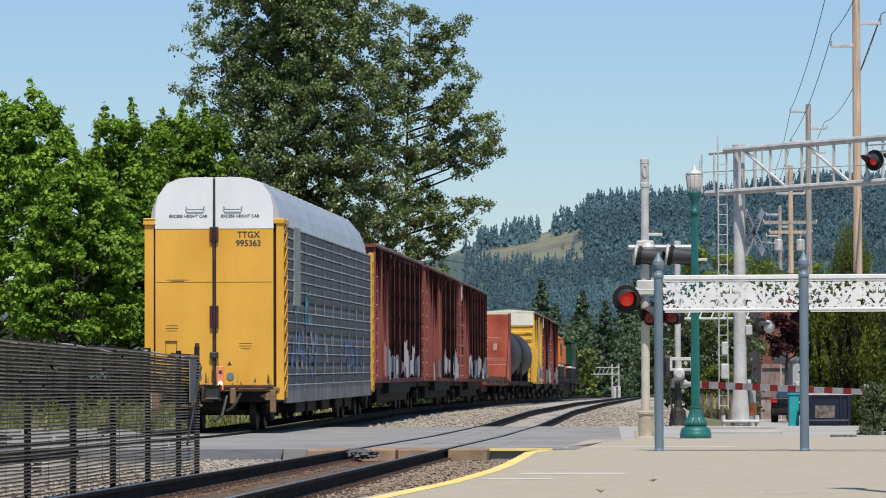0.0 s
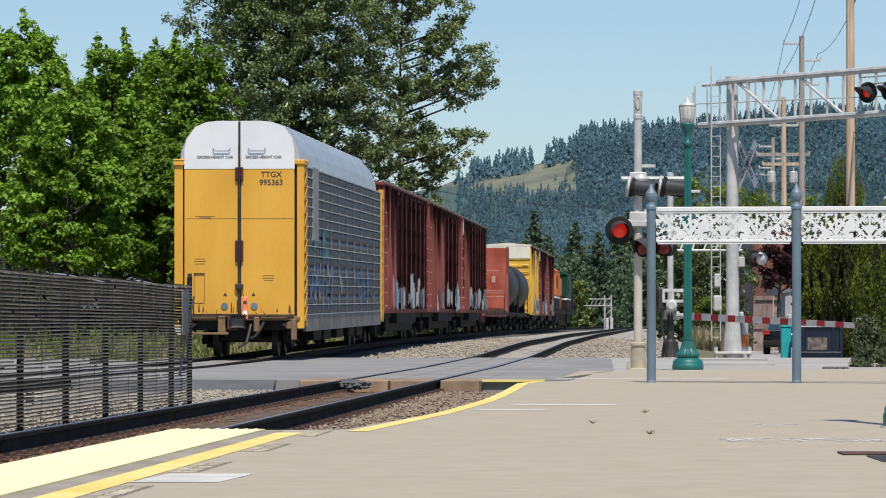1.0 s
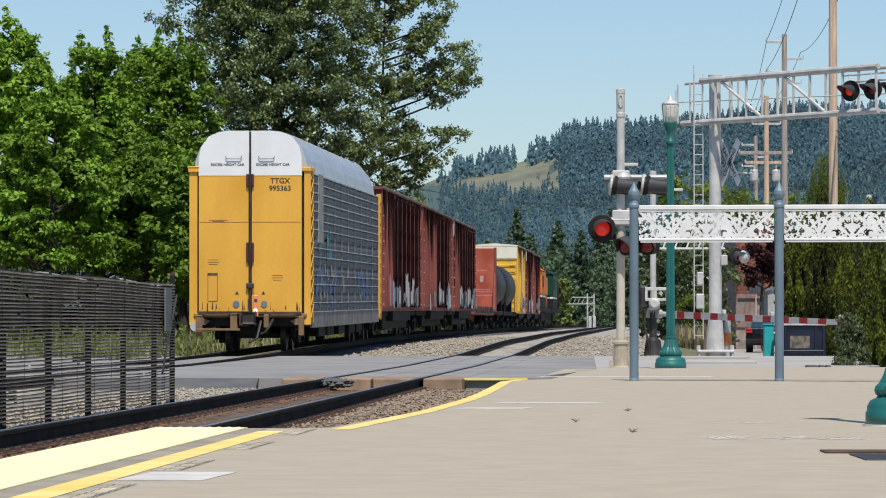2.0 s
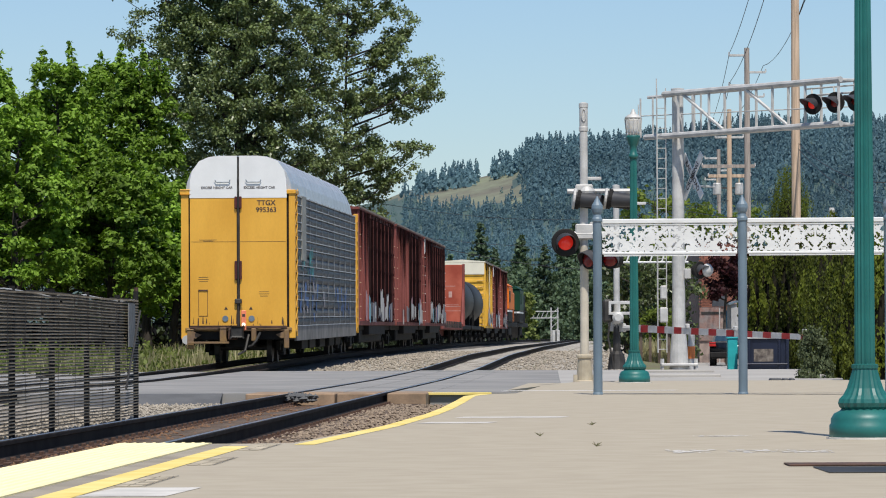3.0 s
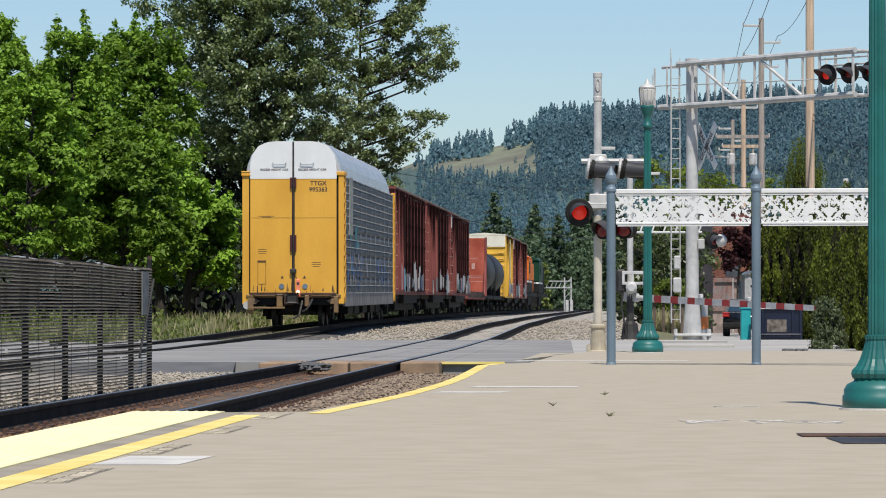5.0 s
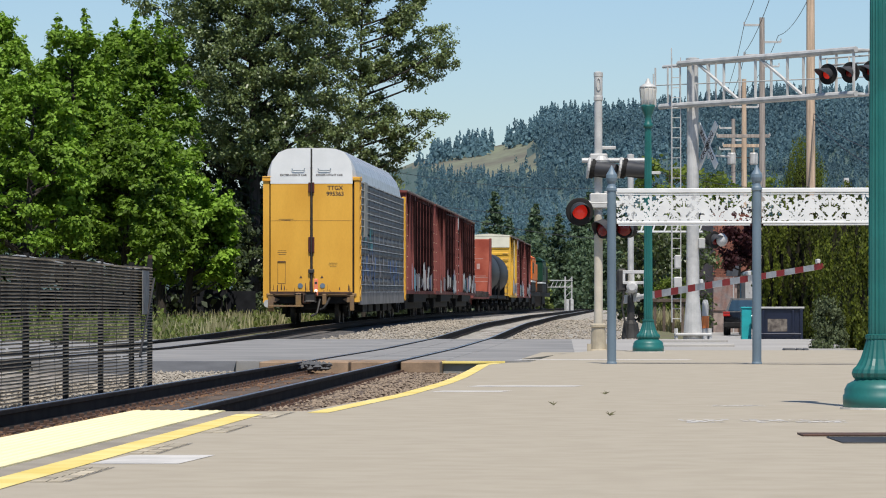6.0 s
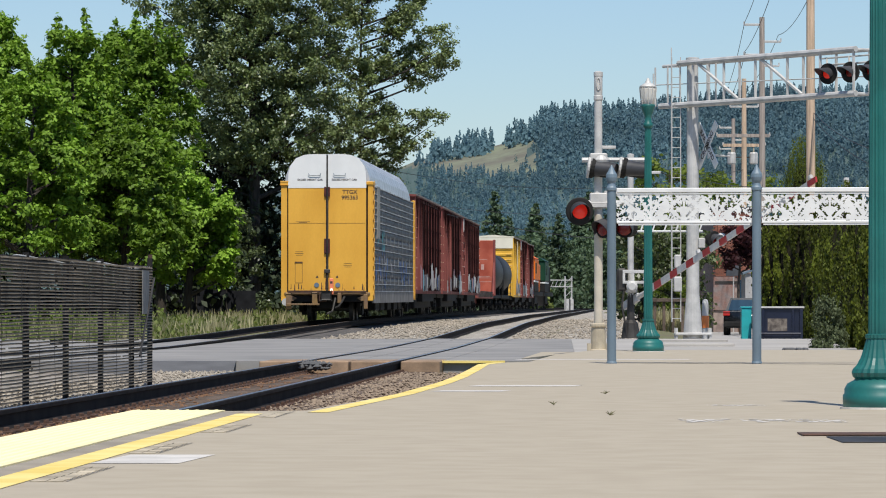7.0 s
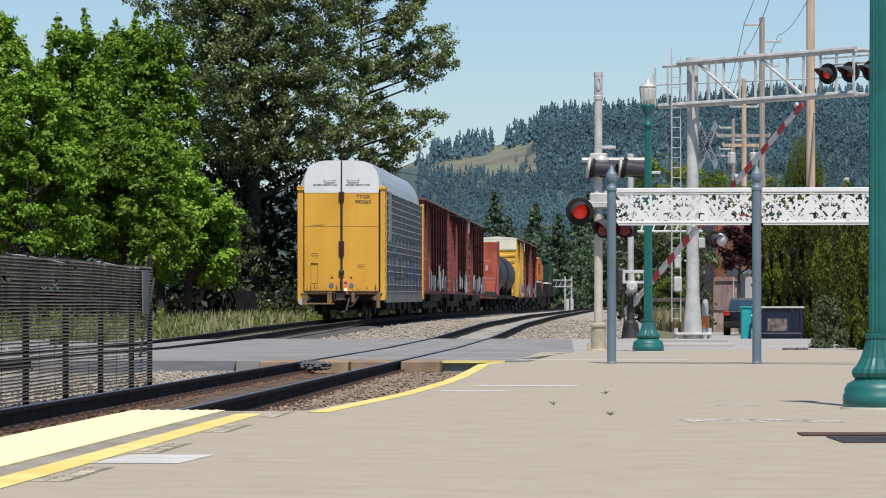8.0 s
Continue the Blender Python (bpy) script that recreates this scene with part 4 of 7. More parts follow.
def tankcar():
    L = 14.6
    car = thing("tank_car", "black cylindrical railway tank car", "railcar", group="freight cars of the train")
    w = []
    for y in (2.2, L - 2.2):
        truck(car, y, w)
    WHEELS.append((car, w))
    bm = lathe(B(), [(0.3, 0.55), (0.95, 0.62), (1.35, 0.85), (1.52, 1.25), (1.52, L - 1.25), (1.35, L - 0.85), (0.95, L - 0.62), (0.3, L - 0.55)], 32, m=pose(0, 0, 2.55, -90))
    bmesh.ops.recalc_face_normals(bm, faces=bm.faces)
    part("tank", bm, TANK, car, smooth=True)
    bm = lathe(B(), [(0.5, 0), (0.5, 0.35), (0.42, 0.42)], 16, m=pose(0, L / 2, 4.0))
    part("dome", bm, TANK, car)
    bm = box(B(), -1.3, 1.3, 0.1, L - 0.1, 0.85, 1.08, 0.02)
    for s in (-1, 1):
        for y in (0.3, L - 0.3):
            rod(bm, (s * 1.4, y, 1.05), (s * 1.4, y, 2.1), 0.025, seg=6)
        rod(bm, (s * 1.4, 0.3, 2.1), (s * 1.4, L - 0.3, 2.1), 0.02, seg=6)
    part("underframe", bm, BLACK, car)
    for y in (2.6, L - 2.6):
        for s in (-1, 1):
            part("saddle", box(B(), s * 0.9, s * 1.3, y - 0.2, y + 0.2, 1.0, 1.75, 0.02), BLACK, car)
    coupler(car, 0.2, -1)
    coupler(car, L - 0.2, 1)
    return car


def locomotive(label, cabm, hoodm, roofm):
    L = 22.6
    car = thing("locomotive", label, "locomotive", group="engines of the train")
    w = []
    for y in (3.2, L - 3.2):
        truck(car, y, w)
    WHEELS.append((car, w))
    bm = box(B(), -1.5, 1.5, 0.3, L - 0.3, 1.15, 1.5, 0.03)
    box(bm, -1.3, 1.3, 8, 14, 0.45, 1.2, 0.08)
    part("frame", bm, BLACK, car)
    bm = box(B(), -1.60, 1.60, 0.62, 9.0, 1.5, 2.46, 0.06)
    sill = part("lower_body", bm, BLACK, car, "black lower body")
    part("stripe", box(B(), -1.61, 1.61, 0.60, 8.9, 2.30, 2.44, 0.01), WHITE, sill, "white stripe")
    bm = box(B(), -1.62, 1.62, 0.6, 9.0, 2.46, 4.35, 0.12)
    prism(bm, [(-1.63, 4.35), (1.63, 4.35), (1.1, 4.65), (-1.1, 4.65)], 0.5, 9.1)
    cab = part("cab", bm, cabm, car)
    for x in (-0.75, 0.75):
        part("cab_window", box(B(), x - 0.36, x + 0.36, 0.575, 0.6, 3.05, 3.95, 0.005), CARGLASS, cab)
    for s in (-1, 1):
        part("cab_window", box(B(), s * 1.615, s * 1.635, 1.6, 4.0, 3.05, 3.95, 0.005), CARGLASS, cab)
    bm = box(B(), -1.3, 1.3, 9.0, L - 1.4, 1.5, 4.0, 0.1)
    hood = part("hood", bm, hoodm, car)
    for k in range(12):
        for s in (-1, 1):
            part("hood_door", box(B(), s * 1.295, s * 1.32, 9.3 + k * 0.95, 10.1 + k * 0.95, 1.9, 3.4, 0.01), hoodm, hood)
    bm = box(B(), -0.9, 0.9, 3.8, L - 1.6, 3.9, 4.25, 0.1)
    for y in (6, 10, 14, 18):
        lathe(bm, [(0.6, 0), (0.6, 0.15), (0.5, 0.2)], 16, m=pose(0, y, 4.2))
    part("radiator", bm, roofm, car)
    bm = B()
    for s in (-1, 1):
        for k in range(4, 10):
            y = 0.5 + k * (L - 1) / 9
            rod(bm, (s * 1.42, y, 1.5), (s * 1.42, y, 2.55), 0.02, seg=5)
        rod(bm, (s * 1.42, 9.2, 2.55), (s * 1.42, L - 0.5, 2.55), 0.02, seg=5)
    part("handrail", bm, BLACK, car)
    bm = B()
    prism(bm, [(-1.45, 0.25), (1.45, 0.25), (1.45, 1.2), (-1.45, 1.2)], 0.15, 0.3)
    bmesh.ops.recalc_face_normals(bm, faces=bm.faces)
    part("pilot", bm, BLACK, car)
    coupler(car, 0.2, -1)
    return car


TRAIN = []


def build_train():
    TRAIN.append((autorack(), 0.0, 26.9))
    red = "oxide-red ribbed boxcar with pale graffiti along its foot"
    for k, d in enumerate((28.0, 51.2, 74.4)):
        TRAIN.append((boxcar(red if k < 2 else "oxide-red boxcar with a white corner patch and graffiti", BOXRED, 22.0, 5.16, ((6.0, 20.5), (10.0, 19.0), (6.5, 21.0))[k], 11 + k, band=(k == 2)), d, 22.0))
    TRAIN.append((flatcar(), 97.6, 25.6))
    TRAIN.append((tankcar(), 124.3, 14.6))
    TRAIN.append((tankcar(), 140.2, 14.6))
    TRAIN.append((boxcar("yellow boxcar with a cream roof and ribbed end", YBOX, 13.6, 5.50, (5.0, 8.5), 21, end=YBOX, cap=CREAM), 156.3, 13.6))
    TRAIN.append((boxcar("dull red boxcar behind the engines", BOXRED, 13.6, 5.48, (5.0, 8.5), 22, band=True), 171.0, 13.6))
    TRAIN.append((boxcar("faded red boxcar coupled to the engines", BOXRED, 13.6, 5.42, (5.0, 8.5), 23), 185.7, 13.6))
    TRAIN.append((locomotive("orange diesel locomotive with a black roof", ORANGE, ORANGE, BLACK), 199.8, 22.6))
    TRAIN.append((locomotive("dark green and black diesel locomotive heading the train", GREENP, BLACK, BLACK), 224.2, 22.6))


def motions():
    """All that moves: the cars along the line, their wheels, and the crossing gate."""
    for car, d, L in TRAIN:
        car.scale = (1, 1, 1.007)
        rows = []
        for k in range(17):
            t = k * 0.5
            y = START + SPEED * t + d
            za, zb = far_rise(y), far_rise(y + L)
            rows.append((t, pose(far_x(y), y, za, math.degrees(math.atan2(zb - za, L)), 0, -math.degrees(math.atan2(far_x(y + L) - far_x(y), L)))))
        walk(car, rows)
    for car, ws in WHEELS[:4]:
        for w, e in ws:
            step = 1 / 15
            walk(w, [(k * step, pose(0, e, WHEEL_R, -math.degrees(SPEED * k * step / WHEEL_R), 0, 0)) for k in range(121)])
    gate_motion()

# ---- plants ----


def blades(name, c, nrm, s, material, parent, rng, hang=0.0, slim=0.6):
    """One leaf blade, folded along its rib, at each place of c."""
    count = len(c)
    a = np.cross(nrm, rng.normal(size=(count, 3)))
    if hang:
        a = rng.normal(size=(count, 3)) * (1 - hang) + np.array((0, 0, 1.0))
    a /= np.linalg.norm(a, axis=1)[:, None] + 1e-9
    b = np.cross(nrm, a)
    b /= np.linalg.norm(b, axis=1)[:, None] + 1e-9
    s = s[:, None]
    v = np.stack([c - a * s, c + b * s * slim + nrm * s * 0.2, c + a * s, c - b * s * slim + nrm * s * 0.2], 1).reshape(-1, 3)
    me = bpy.data.meshes.new(name)
    me.vertices.add(count * 4)
    me.vertices.foreach_set("co", v.ravel())
    me.loops.add(count * 4)
    me.loops.foreach_set("vertex_index", np.arange(count * 4))
    me.polygons.add(count)
    me.polygons.foreach_set("loop_start", np.arange(count) * 4)
    me.update(calc_edges=True)
    me.materials.append(material)
    ob = new(name, me)
    if parent:
        ob.parent = parent
    return ob


def leaves(name, clumps, count, size, material, parent, seed, up=0.3, hang=0.0, gaps=1.1, thin=-0.45, tall=1.0, cap=0.0):
    """A crown: leaf blades scattered through clumps (x, y, z, rx, ry, rz), thicker towards each clump's skin."""
    rng = np.random.default_rng(seed)
    cl = np.array(clumps, float)
    vol = cl[:, 3] * cl[:, 4] * cl[:, 5]
    pick = rng.choice(len(cl), count, p=vol ** 0.7 / (vol ** 0.7).sum())
    d = rng.normal(size=(count, 3))
    d /= np.linalg.norm(d, axis=1)[:, None]
    over = rng.random(count) < cap
    d[over, 2] = np.abs(d[over, 2])
    r = rng.random(count) ** 0.4
    r *= 1 + 0.22 * rng.normal(size=count)
    c = cl[pick, :3] + d * r[:, None] * cl[pick, 3:]
    # twigs gather the leaves, with dark gaps between
    w = 6.283 / gaps
    v = w / tall
    f = np.sin(c[:, 0] * w + 1.7 * np.sin(c[:, 2] * v * 0.6)) + np.sin(c[:, 1] * w * 0.9 + 2.0) + np.sin(c[:, 2] * v * 1.1 + 1.3 * np.sin(c[:, 0] * w * 0.7))
    keep = f + rng.normal(size=count) * 0.45 > thin
    c, d = c[keep], d[keep]
    count = len(c)
    nrm = d * 0.8 + rng.normal(size=(count, 3)) * 0.8 + np.array((0, 0, up))
    nrm /= np.linalg.norm(nrm, axis=1)[:, None]
    return blades(name, c, nrm, size * rng.uniform(0.6, 1.3, count), material, parent, rng, hang)


def tree(name, label, base, height, radius, material, seed, n_clumps, n_leaves, leaf, low=0.2, shape=lambda k: 1.0, trunk_r=0.3, lean=0.0, clump=0.28, sprays=(), thin=-0.45, tuft=1.0, tufts=0.0, flat=0.8, inner=0.45, limbs=1, cap=0.0, up=0.3, gaps=1.1, shoots=0, holes=-0.18):
    """Trunk, limbs that carry clumps, and a crown of leaves on them."""
    rng = np.random.default_rng(seed)
    root = thing(name, label, "tree", Matrix.Translation(base))
    bm = B()
    pts = [Vector((lean * k * k * height + 0.15 * math.sin(k * 4 + seed), 0.1 * math.cos(k * 5 + seed), k * height * 0.92)) for k in [i / 7 for i in range(8)]]
    for i, (p, q) in enumerate(zip(pts, pts[1:])):
        rod(bm, p, q, trunk_r * (1 - i / 8.2), trunk_r * (1 - (i + 1) / 8.2), 10, cap=False)
    clumps = []
    for j in range(n_clumps):
        k = low + (1 - low) * ((j + 0.5) / n_clumps)
        ang = j * 2.4 + rng.uniform(-0.5, 0.5)
        reach = radius * shape(k) * rng.uniform(inner, 1.0)
        i = min(6, int(k * 7))
        o = pts[i].lerp(pts[i + 1], k * 7 - i)
        tip = Vector((o.x + reach * math.cos(ang), o.y + reach * math.sin(ang), o.z + reach * 0.25))
        if tufts and noise.noise(tip * 0.75 + Vector((seed, 0, 0))) < holes:
            continue
        mid = (o * 0.5 + tip * 0.5) + Vector((0, 0, -0.1 * reach))
        tr = trunk_r * 0.35 * (1.1 - k)
        if j % limbs == 0:
            rod(bm, o - Vector((0, 0, reach * 0.2)), mid, tr + 0.02, tr * 0.7 + 0.015, 6, cap=False)
            rod(bm, mid, tip, tr * 0.7 + 0.015, 0.012, 5, cap=False)
        if tufts:
            # flat sprays that droop outward, one above another
            s = tufts * rng.uniform(0.6, 1.35)
            clumps.append((tip.x, tip.y, tip.z, s, s, s * flat))
            if rng.random() < 0.35:
                clumps.append((tip.x + rng.uniform(-0.6, 0.6), tip.y + rng.uniform(-0.6, 0.6), tip.z + rng.uniform(0.2, 0.6), s * 0.6, s * 0.6, s * flat * 0.8))
            continue
        s = radius * clump * rng.uniform(0.7, 1.25) * (0.6 + 0.5 * shape(k))
        clumps.append((tip.x, tip.y, tip.z, s, s, s * 0.8))
        if rng.random() < 0.7:
            q = mid.lerp(tip, 0.3)
            clumps.append((q.x, q.y, q.z + 0.2, s * 0.8, s * 0.8, s * 0.65))
    for j in range(shoots):
        # upright leading shoots above the crown
        a, rr = j * 2.4 + seed, radius * 0.75 * math.sqrt((j + 0.5) / shoots)
        z0 = height * 0.92 * (1.0 - 0.28 * (rr / radius) ** 2)
        for q in range(5):
            clumps.append((rr * math.cos(a), rr * math.sin(a), z0 + q * 0.26, 0.26 - q * 0.035, 0.26 - q * 0.035, 0.26))
    for dx, dz in sprays:
        # a long bare limb with tufts towards its end
        z0 = max(1.5, dz - abs(dx) * 0.55)
        i = min(6, int(z0 / (height * 0.92) * 7))
        o = Vector((pts[i].x, 0, z0))
        tip = Vector((dx, rng.uniform(-1, 1), dz))
        mid = o.lerp(tip, 0.5) + Vector((0, 0, -0.3))
        rod(bm, o, mid, 0.06, 0.04, 6, cap=False)
        rod(bm, mid, tip, 0.04, 0.010, 5, cap=False)
        for j in range(7):
            q = mid.lerp(tip, 0.1 + 0.15 * j) + Vector((rng.uniform(-0.35, 0.35), rng.uniform(-0.4, 0.4), rng.uniform(-0.4, 0.3)))
            s = rng.uniform(0.22, 0.50) * tuft * (0.85 + 0.06 * j)
            clumps.append((q.x, q.y, q.z, s * 1.1, s, s * 0.7))
    part("trunk", bm, BARK, root)
    leaves("crown", clumps, n_leaves, leaf, material, root, seed, thin=thin, cap=cap, up=up, gaps=gaps)
    return root


def conifer(name, label, base, height, radius, seed, material):
    rng = np.random.default_rng(seed)
    root = thing(name, label, "tree", Matrix.Translation(base), group="conifers below the hill")
    bm = rod(B(), (0, 0, 0), (0, 0, height * 0.97), radius * 0.07, 0.02, 7)
    part("trunk", bm, BARK, root)
    cl = []
    n = 46
    for j in range(n):
        k = 0.1 + 0.9 * j / n
        a, r = j * 2.4, radius * (1.02 - k) * rng.uniform(0.6, 1.1)
        s = radius * 0.28 * (1.25 - k)
        cl.append((math.cos(a) * r, math.sin(a) * r, k * height - r * 0.15, s * 1.2, s * 1.2, s * 0.55))
        cl.append((math.cos(a) * r * 0.45, math.sin(a) * r * 0.45, k * height, s, s, s * 0.7))
    leaves("crown", cl, 5600, radius * 0.072, material, root, seed, up=0.5, gaps=1.8, thin=-1.0)
    return root


def build_trees():
    lab = "dense bright green maple beside the railway"
    full = lambda k: max(0.25, 1.0 - max(0, k - 0.45) ** 2 * 2.6)
    for i, (x, y, h, r) in enumerate(((-16.3, 140, 12.0, 2.1), (-19.0, 150, 12.3, 2.8), (-13.3, 143, 11.5, 1.9), (-10.9, 151, 12.0, 1.9), (-14.2, 137, 9.0, 2.2), (-11.2, 141, 7.6, 2.1), (-9.4, 147, 5.6, 1.5), (-14.8, 156, 10.6, 2.4), (-12.2, 153, 12.2, 1.6))):
        tree("maple_tree", lab, (x, y, ground_z(x, y) - 0.05), h, r, MAPLE, 30 + i, 230, 40000, 0.100, 0.30, full, 0.20, thin=-0.55, tufts=0.50, flat=0.55, inner=0.66, limbs=5, cap=0.7, up=0.75, gaps=1.15, shoots=7)
    for i, (x, y, h, r) in enumerate(((-22, 140, 12.0, 4.0), (-26, 160, 13.5, 4.5), (-19, 118, 8.5, 3.0))):
        tree("maple_tree", lab, (x, y, ground_z(x, y) - 0.05), h, r, MAPLE, 50 + i, 60, 6000, 0.28, 0.05, full, 0.22, clump=0.26)
    tall = lambda k: 0.62 + 0.45 * math.sin(min(1, k * 1.1) * 3.0)
    main = [(-5.2, 13.4), (-5.4, 15.6), (-5.0, 18.0), (-5.0, 11.0), (4.9, 16.0), (4.8, 19.0), (-5.6, 17.2), (-4.6, 8.6)]
    tree("cottonwood_tree", "tall dark cottonwood rising above the train", (-9.0, 186, -0.05), 25.0, 5.0, COTTON, 7, 1350, 270000, 0.086, 0.30, tall, 0.34, 0.0, sprays=main, thin=-0.5, tufts=0.62, flat=0.8, inner=0.15, limbs=16, holes=-0.33, cap=0.55, up=0.5, gaps=1.25)
    side = [(3.8, 14.3), (4.3, 13.6), (4.2, 12.7), (3.5, 13.9), (3.8, 13.0), (2.9, 10.1), (3.4, 9.6), (2.0, 8.4), (2.3, 12.6), (1.3, 10.3), (2.4, 14.4), (2.7, 15.8), (2.0, 17.4), (2.3, 18.6), (2.7, 14.9), (2.2, 16.6), (0.5, 12.2), (0.2, 8.0), (-0.2, 6.6), (1.0, 6.0), (-0.6, 15.2), (-1.2, 12.4), (-1.0, 17.0), (-1.3, 9.0), (2.4, 15.2), (0.3, 19.4), (-0.5, 10.2), (1.2, 12.6), (0.8, 9.4)]
    tree("cottonwood_tree", "open-crowned cottonwood leaning towards the tracks", (-3.85, 190, 0.1), 20.5, 2.5, COTTON, 9, 150, 70000, 0.080, 0.22, tall, 0.13, 0.0, sprays=side, thin=-0.8, tuft=1.15, tufts=0.45, flat=0.75, inner=0.3, limbs=5, cap=0.4, up=0.45, gaps=0.9)
    tree("evergreen_tree", "tree behind the train, its leaves coloured dark for shade", (-9.7, 189.5, -0.1), 9.4, 4.4, SHADELEAF, 12, 90, 30000, 0.12, 0.10, full, 0.3, clump=0.26)
    # thicket behind the fence, its leaves darkened in colour for shade
    rng = np.random.default_rng(2)
    cl = [(rng.uniform(-34, -9), rng.uniform(185, 196), rng.uniform(0.2, 5.2), 2.2, 2.0, 1.6) for _ in range(70)] + [(rng.uniform(-22, -8.6), rng.uniform(158.6, 161.5), rng.uniform(0.6, 3.6), 1.0, 0.9, 0.9) for _ in range(50)]
    tagged(leaves("thicket", cl, 36000, 0.17, SHADELEAF, None, 4), "leafy thicket under the trees, coloured dark for their shade", "bushes", kind="stuff")
    # added brush, dark in colour to shade the ground beyond the cars
    cl = [(far_x(y) - rng.uniform(3.2, 11), y, rise(y) + rng.uniform(-0.2, 0.8), 1.1, 1.6, 0.7) for y in rng.uniform(168, 330, 120)]
    tagged(leaves("brush", cl, 15000, 0.20, SHADELEAF, None, 5), "low brush added behind the far track, coloured dark for shade", "bushes", kind="stuff")
    arch = [(-8.75 + 1.7 * k / 11 + rng.uniform(-0.15, 0.15), 164 + rng.uniform(-0.5, 0.5), 1.7 + 1.3 * math.sin(k * 0.42) - (1.1 if k in (3, 7) else 0)) for k in range(12)]
    tagged(leaves("vine", [(x, y, z, 0.34, 0.4, 0.30) for x, y, z in arch] + [(-7.9 + rng.uniform(-0.9, 0.9), 165.0, rng.uniform(3.0, 5.2), 0.3, 0.4, 0.28) for _ in range(9)], 3600, 0.065, COTTON, None, 16), "straggling pale-leaved vines in front of the shade", "vines", kind="stuff")
    # dry stalks standing among the weeds
    n = 7000
    yy = rng.uniform(100, 160, n)
    xx = np.array([far_x(v) for v in yy]) - 2.4 - rng.random(n) ** 1.5 * 4.5
    hh = rng.uniform(0.08, 0.34, n) * (0.6 + 0.6 * np.sin(yy * 0.7 + xx * 1.3) ** 2)
    base = np.array([ground_z(a, b) for a, b in zip(xx, yy)])
    nrm = rng.normal(size=(n, 3)) * np.array((1, 1, 0.2)) + np.array((0, -0.8, 0))
    nrm /= np.linalg.norm(nrm, axis=1)[:, None]
    tagged(blades("dry_grass", np.stack([xx, yy, base + hh + 0.05], 1), nrm, hh, STRAW, None, rng, hang=0.82, slim=0.07), "tall dry grass stalks beside the far track", "grass", kind="stuff")
    cl = [(rng.uniform(-17.5, -8.9), rng.uniform(106, 132), rng.uniform(-0.1, 0.55), 0.55, 0.6, rng.uniform(0.25, 0.55)) for _ in range(70)]
    tagged(leaves("tall_weeds", cl, 15000, 0.055, SCRUB, None, 18, up=0.1, hang=0.5), "tall yellow-green weeds behind the slatted fence", "weeds", kind="stuff")
    # weeds along the far track
    cl = [(far_x(y) - 2.6 - rng.random() ** 2 * 4, y, rise(y) - 0.1, 0.5, 0.9, rng.uniform(0.15, 0.60)) for y in rng.uniform(96, 170, 190)]
    tagged(leaves("weeds", cl, 22000, 0.075, GRASS, None, 6, up=-0.2, hang=0.6), "weeds and dry grass beside the far track", "weeds", kind="stuff")


def spire(name, label, base, height, radius, seed, count, material=None, thin=0.6, round_top=False):
    """A clipped upright evergreen of the hedge."""
    rng = np.random.default_rng(seed)
    root = thing(name, label, "hedge tree", Matrix.Translation(base), group="evergreens of the hedge")
    bm = rod(B(), (0, 0, 0), (0, 0, height * 0.9), radius * 0.1, 0.02, 7)
    part("trunk", bm, BARK, root)
    cl = []
    n = 150 if round_top else 70
    for j in range(n):
        k = (j + 0.5) / n
        r = radius * ((1 - k ** 2.4) ** 0.5 if round_top else min(1.0, (1.05 - k) * 2.0) ** 0.8) * rng.uniform(0.6, 0.92)
        a = j * 2.4
        cl.append((math.cos(a) * r, math.sin(a) * r, k * height, radius * 0.22, radius * 0.22, height * 0.09))
    leaves("crown", cl, count, 0.040 if count > 30000 else 0.056, material or HEDGE, root, seed, up=0.2, hang=0.75, gaps=0.34, thin=thin, tall=5.5)
    # solid dark core added, so gaps between sprays read as shade
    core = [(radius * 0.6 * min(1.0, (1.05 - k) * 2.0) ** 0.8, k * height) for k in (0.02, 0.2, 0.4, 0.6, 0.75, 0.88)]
    part("shade_core", lathe(B(), core, 18, 0.12), COREDARK, root, "added dark core for the shade between the sprays")
    return root


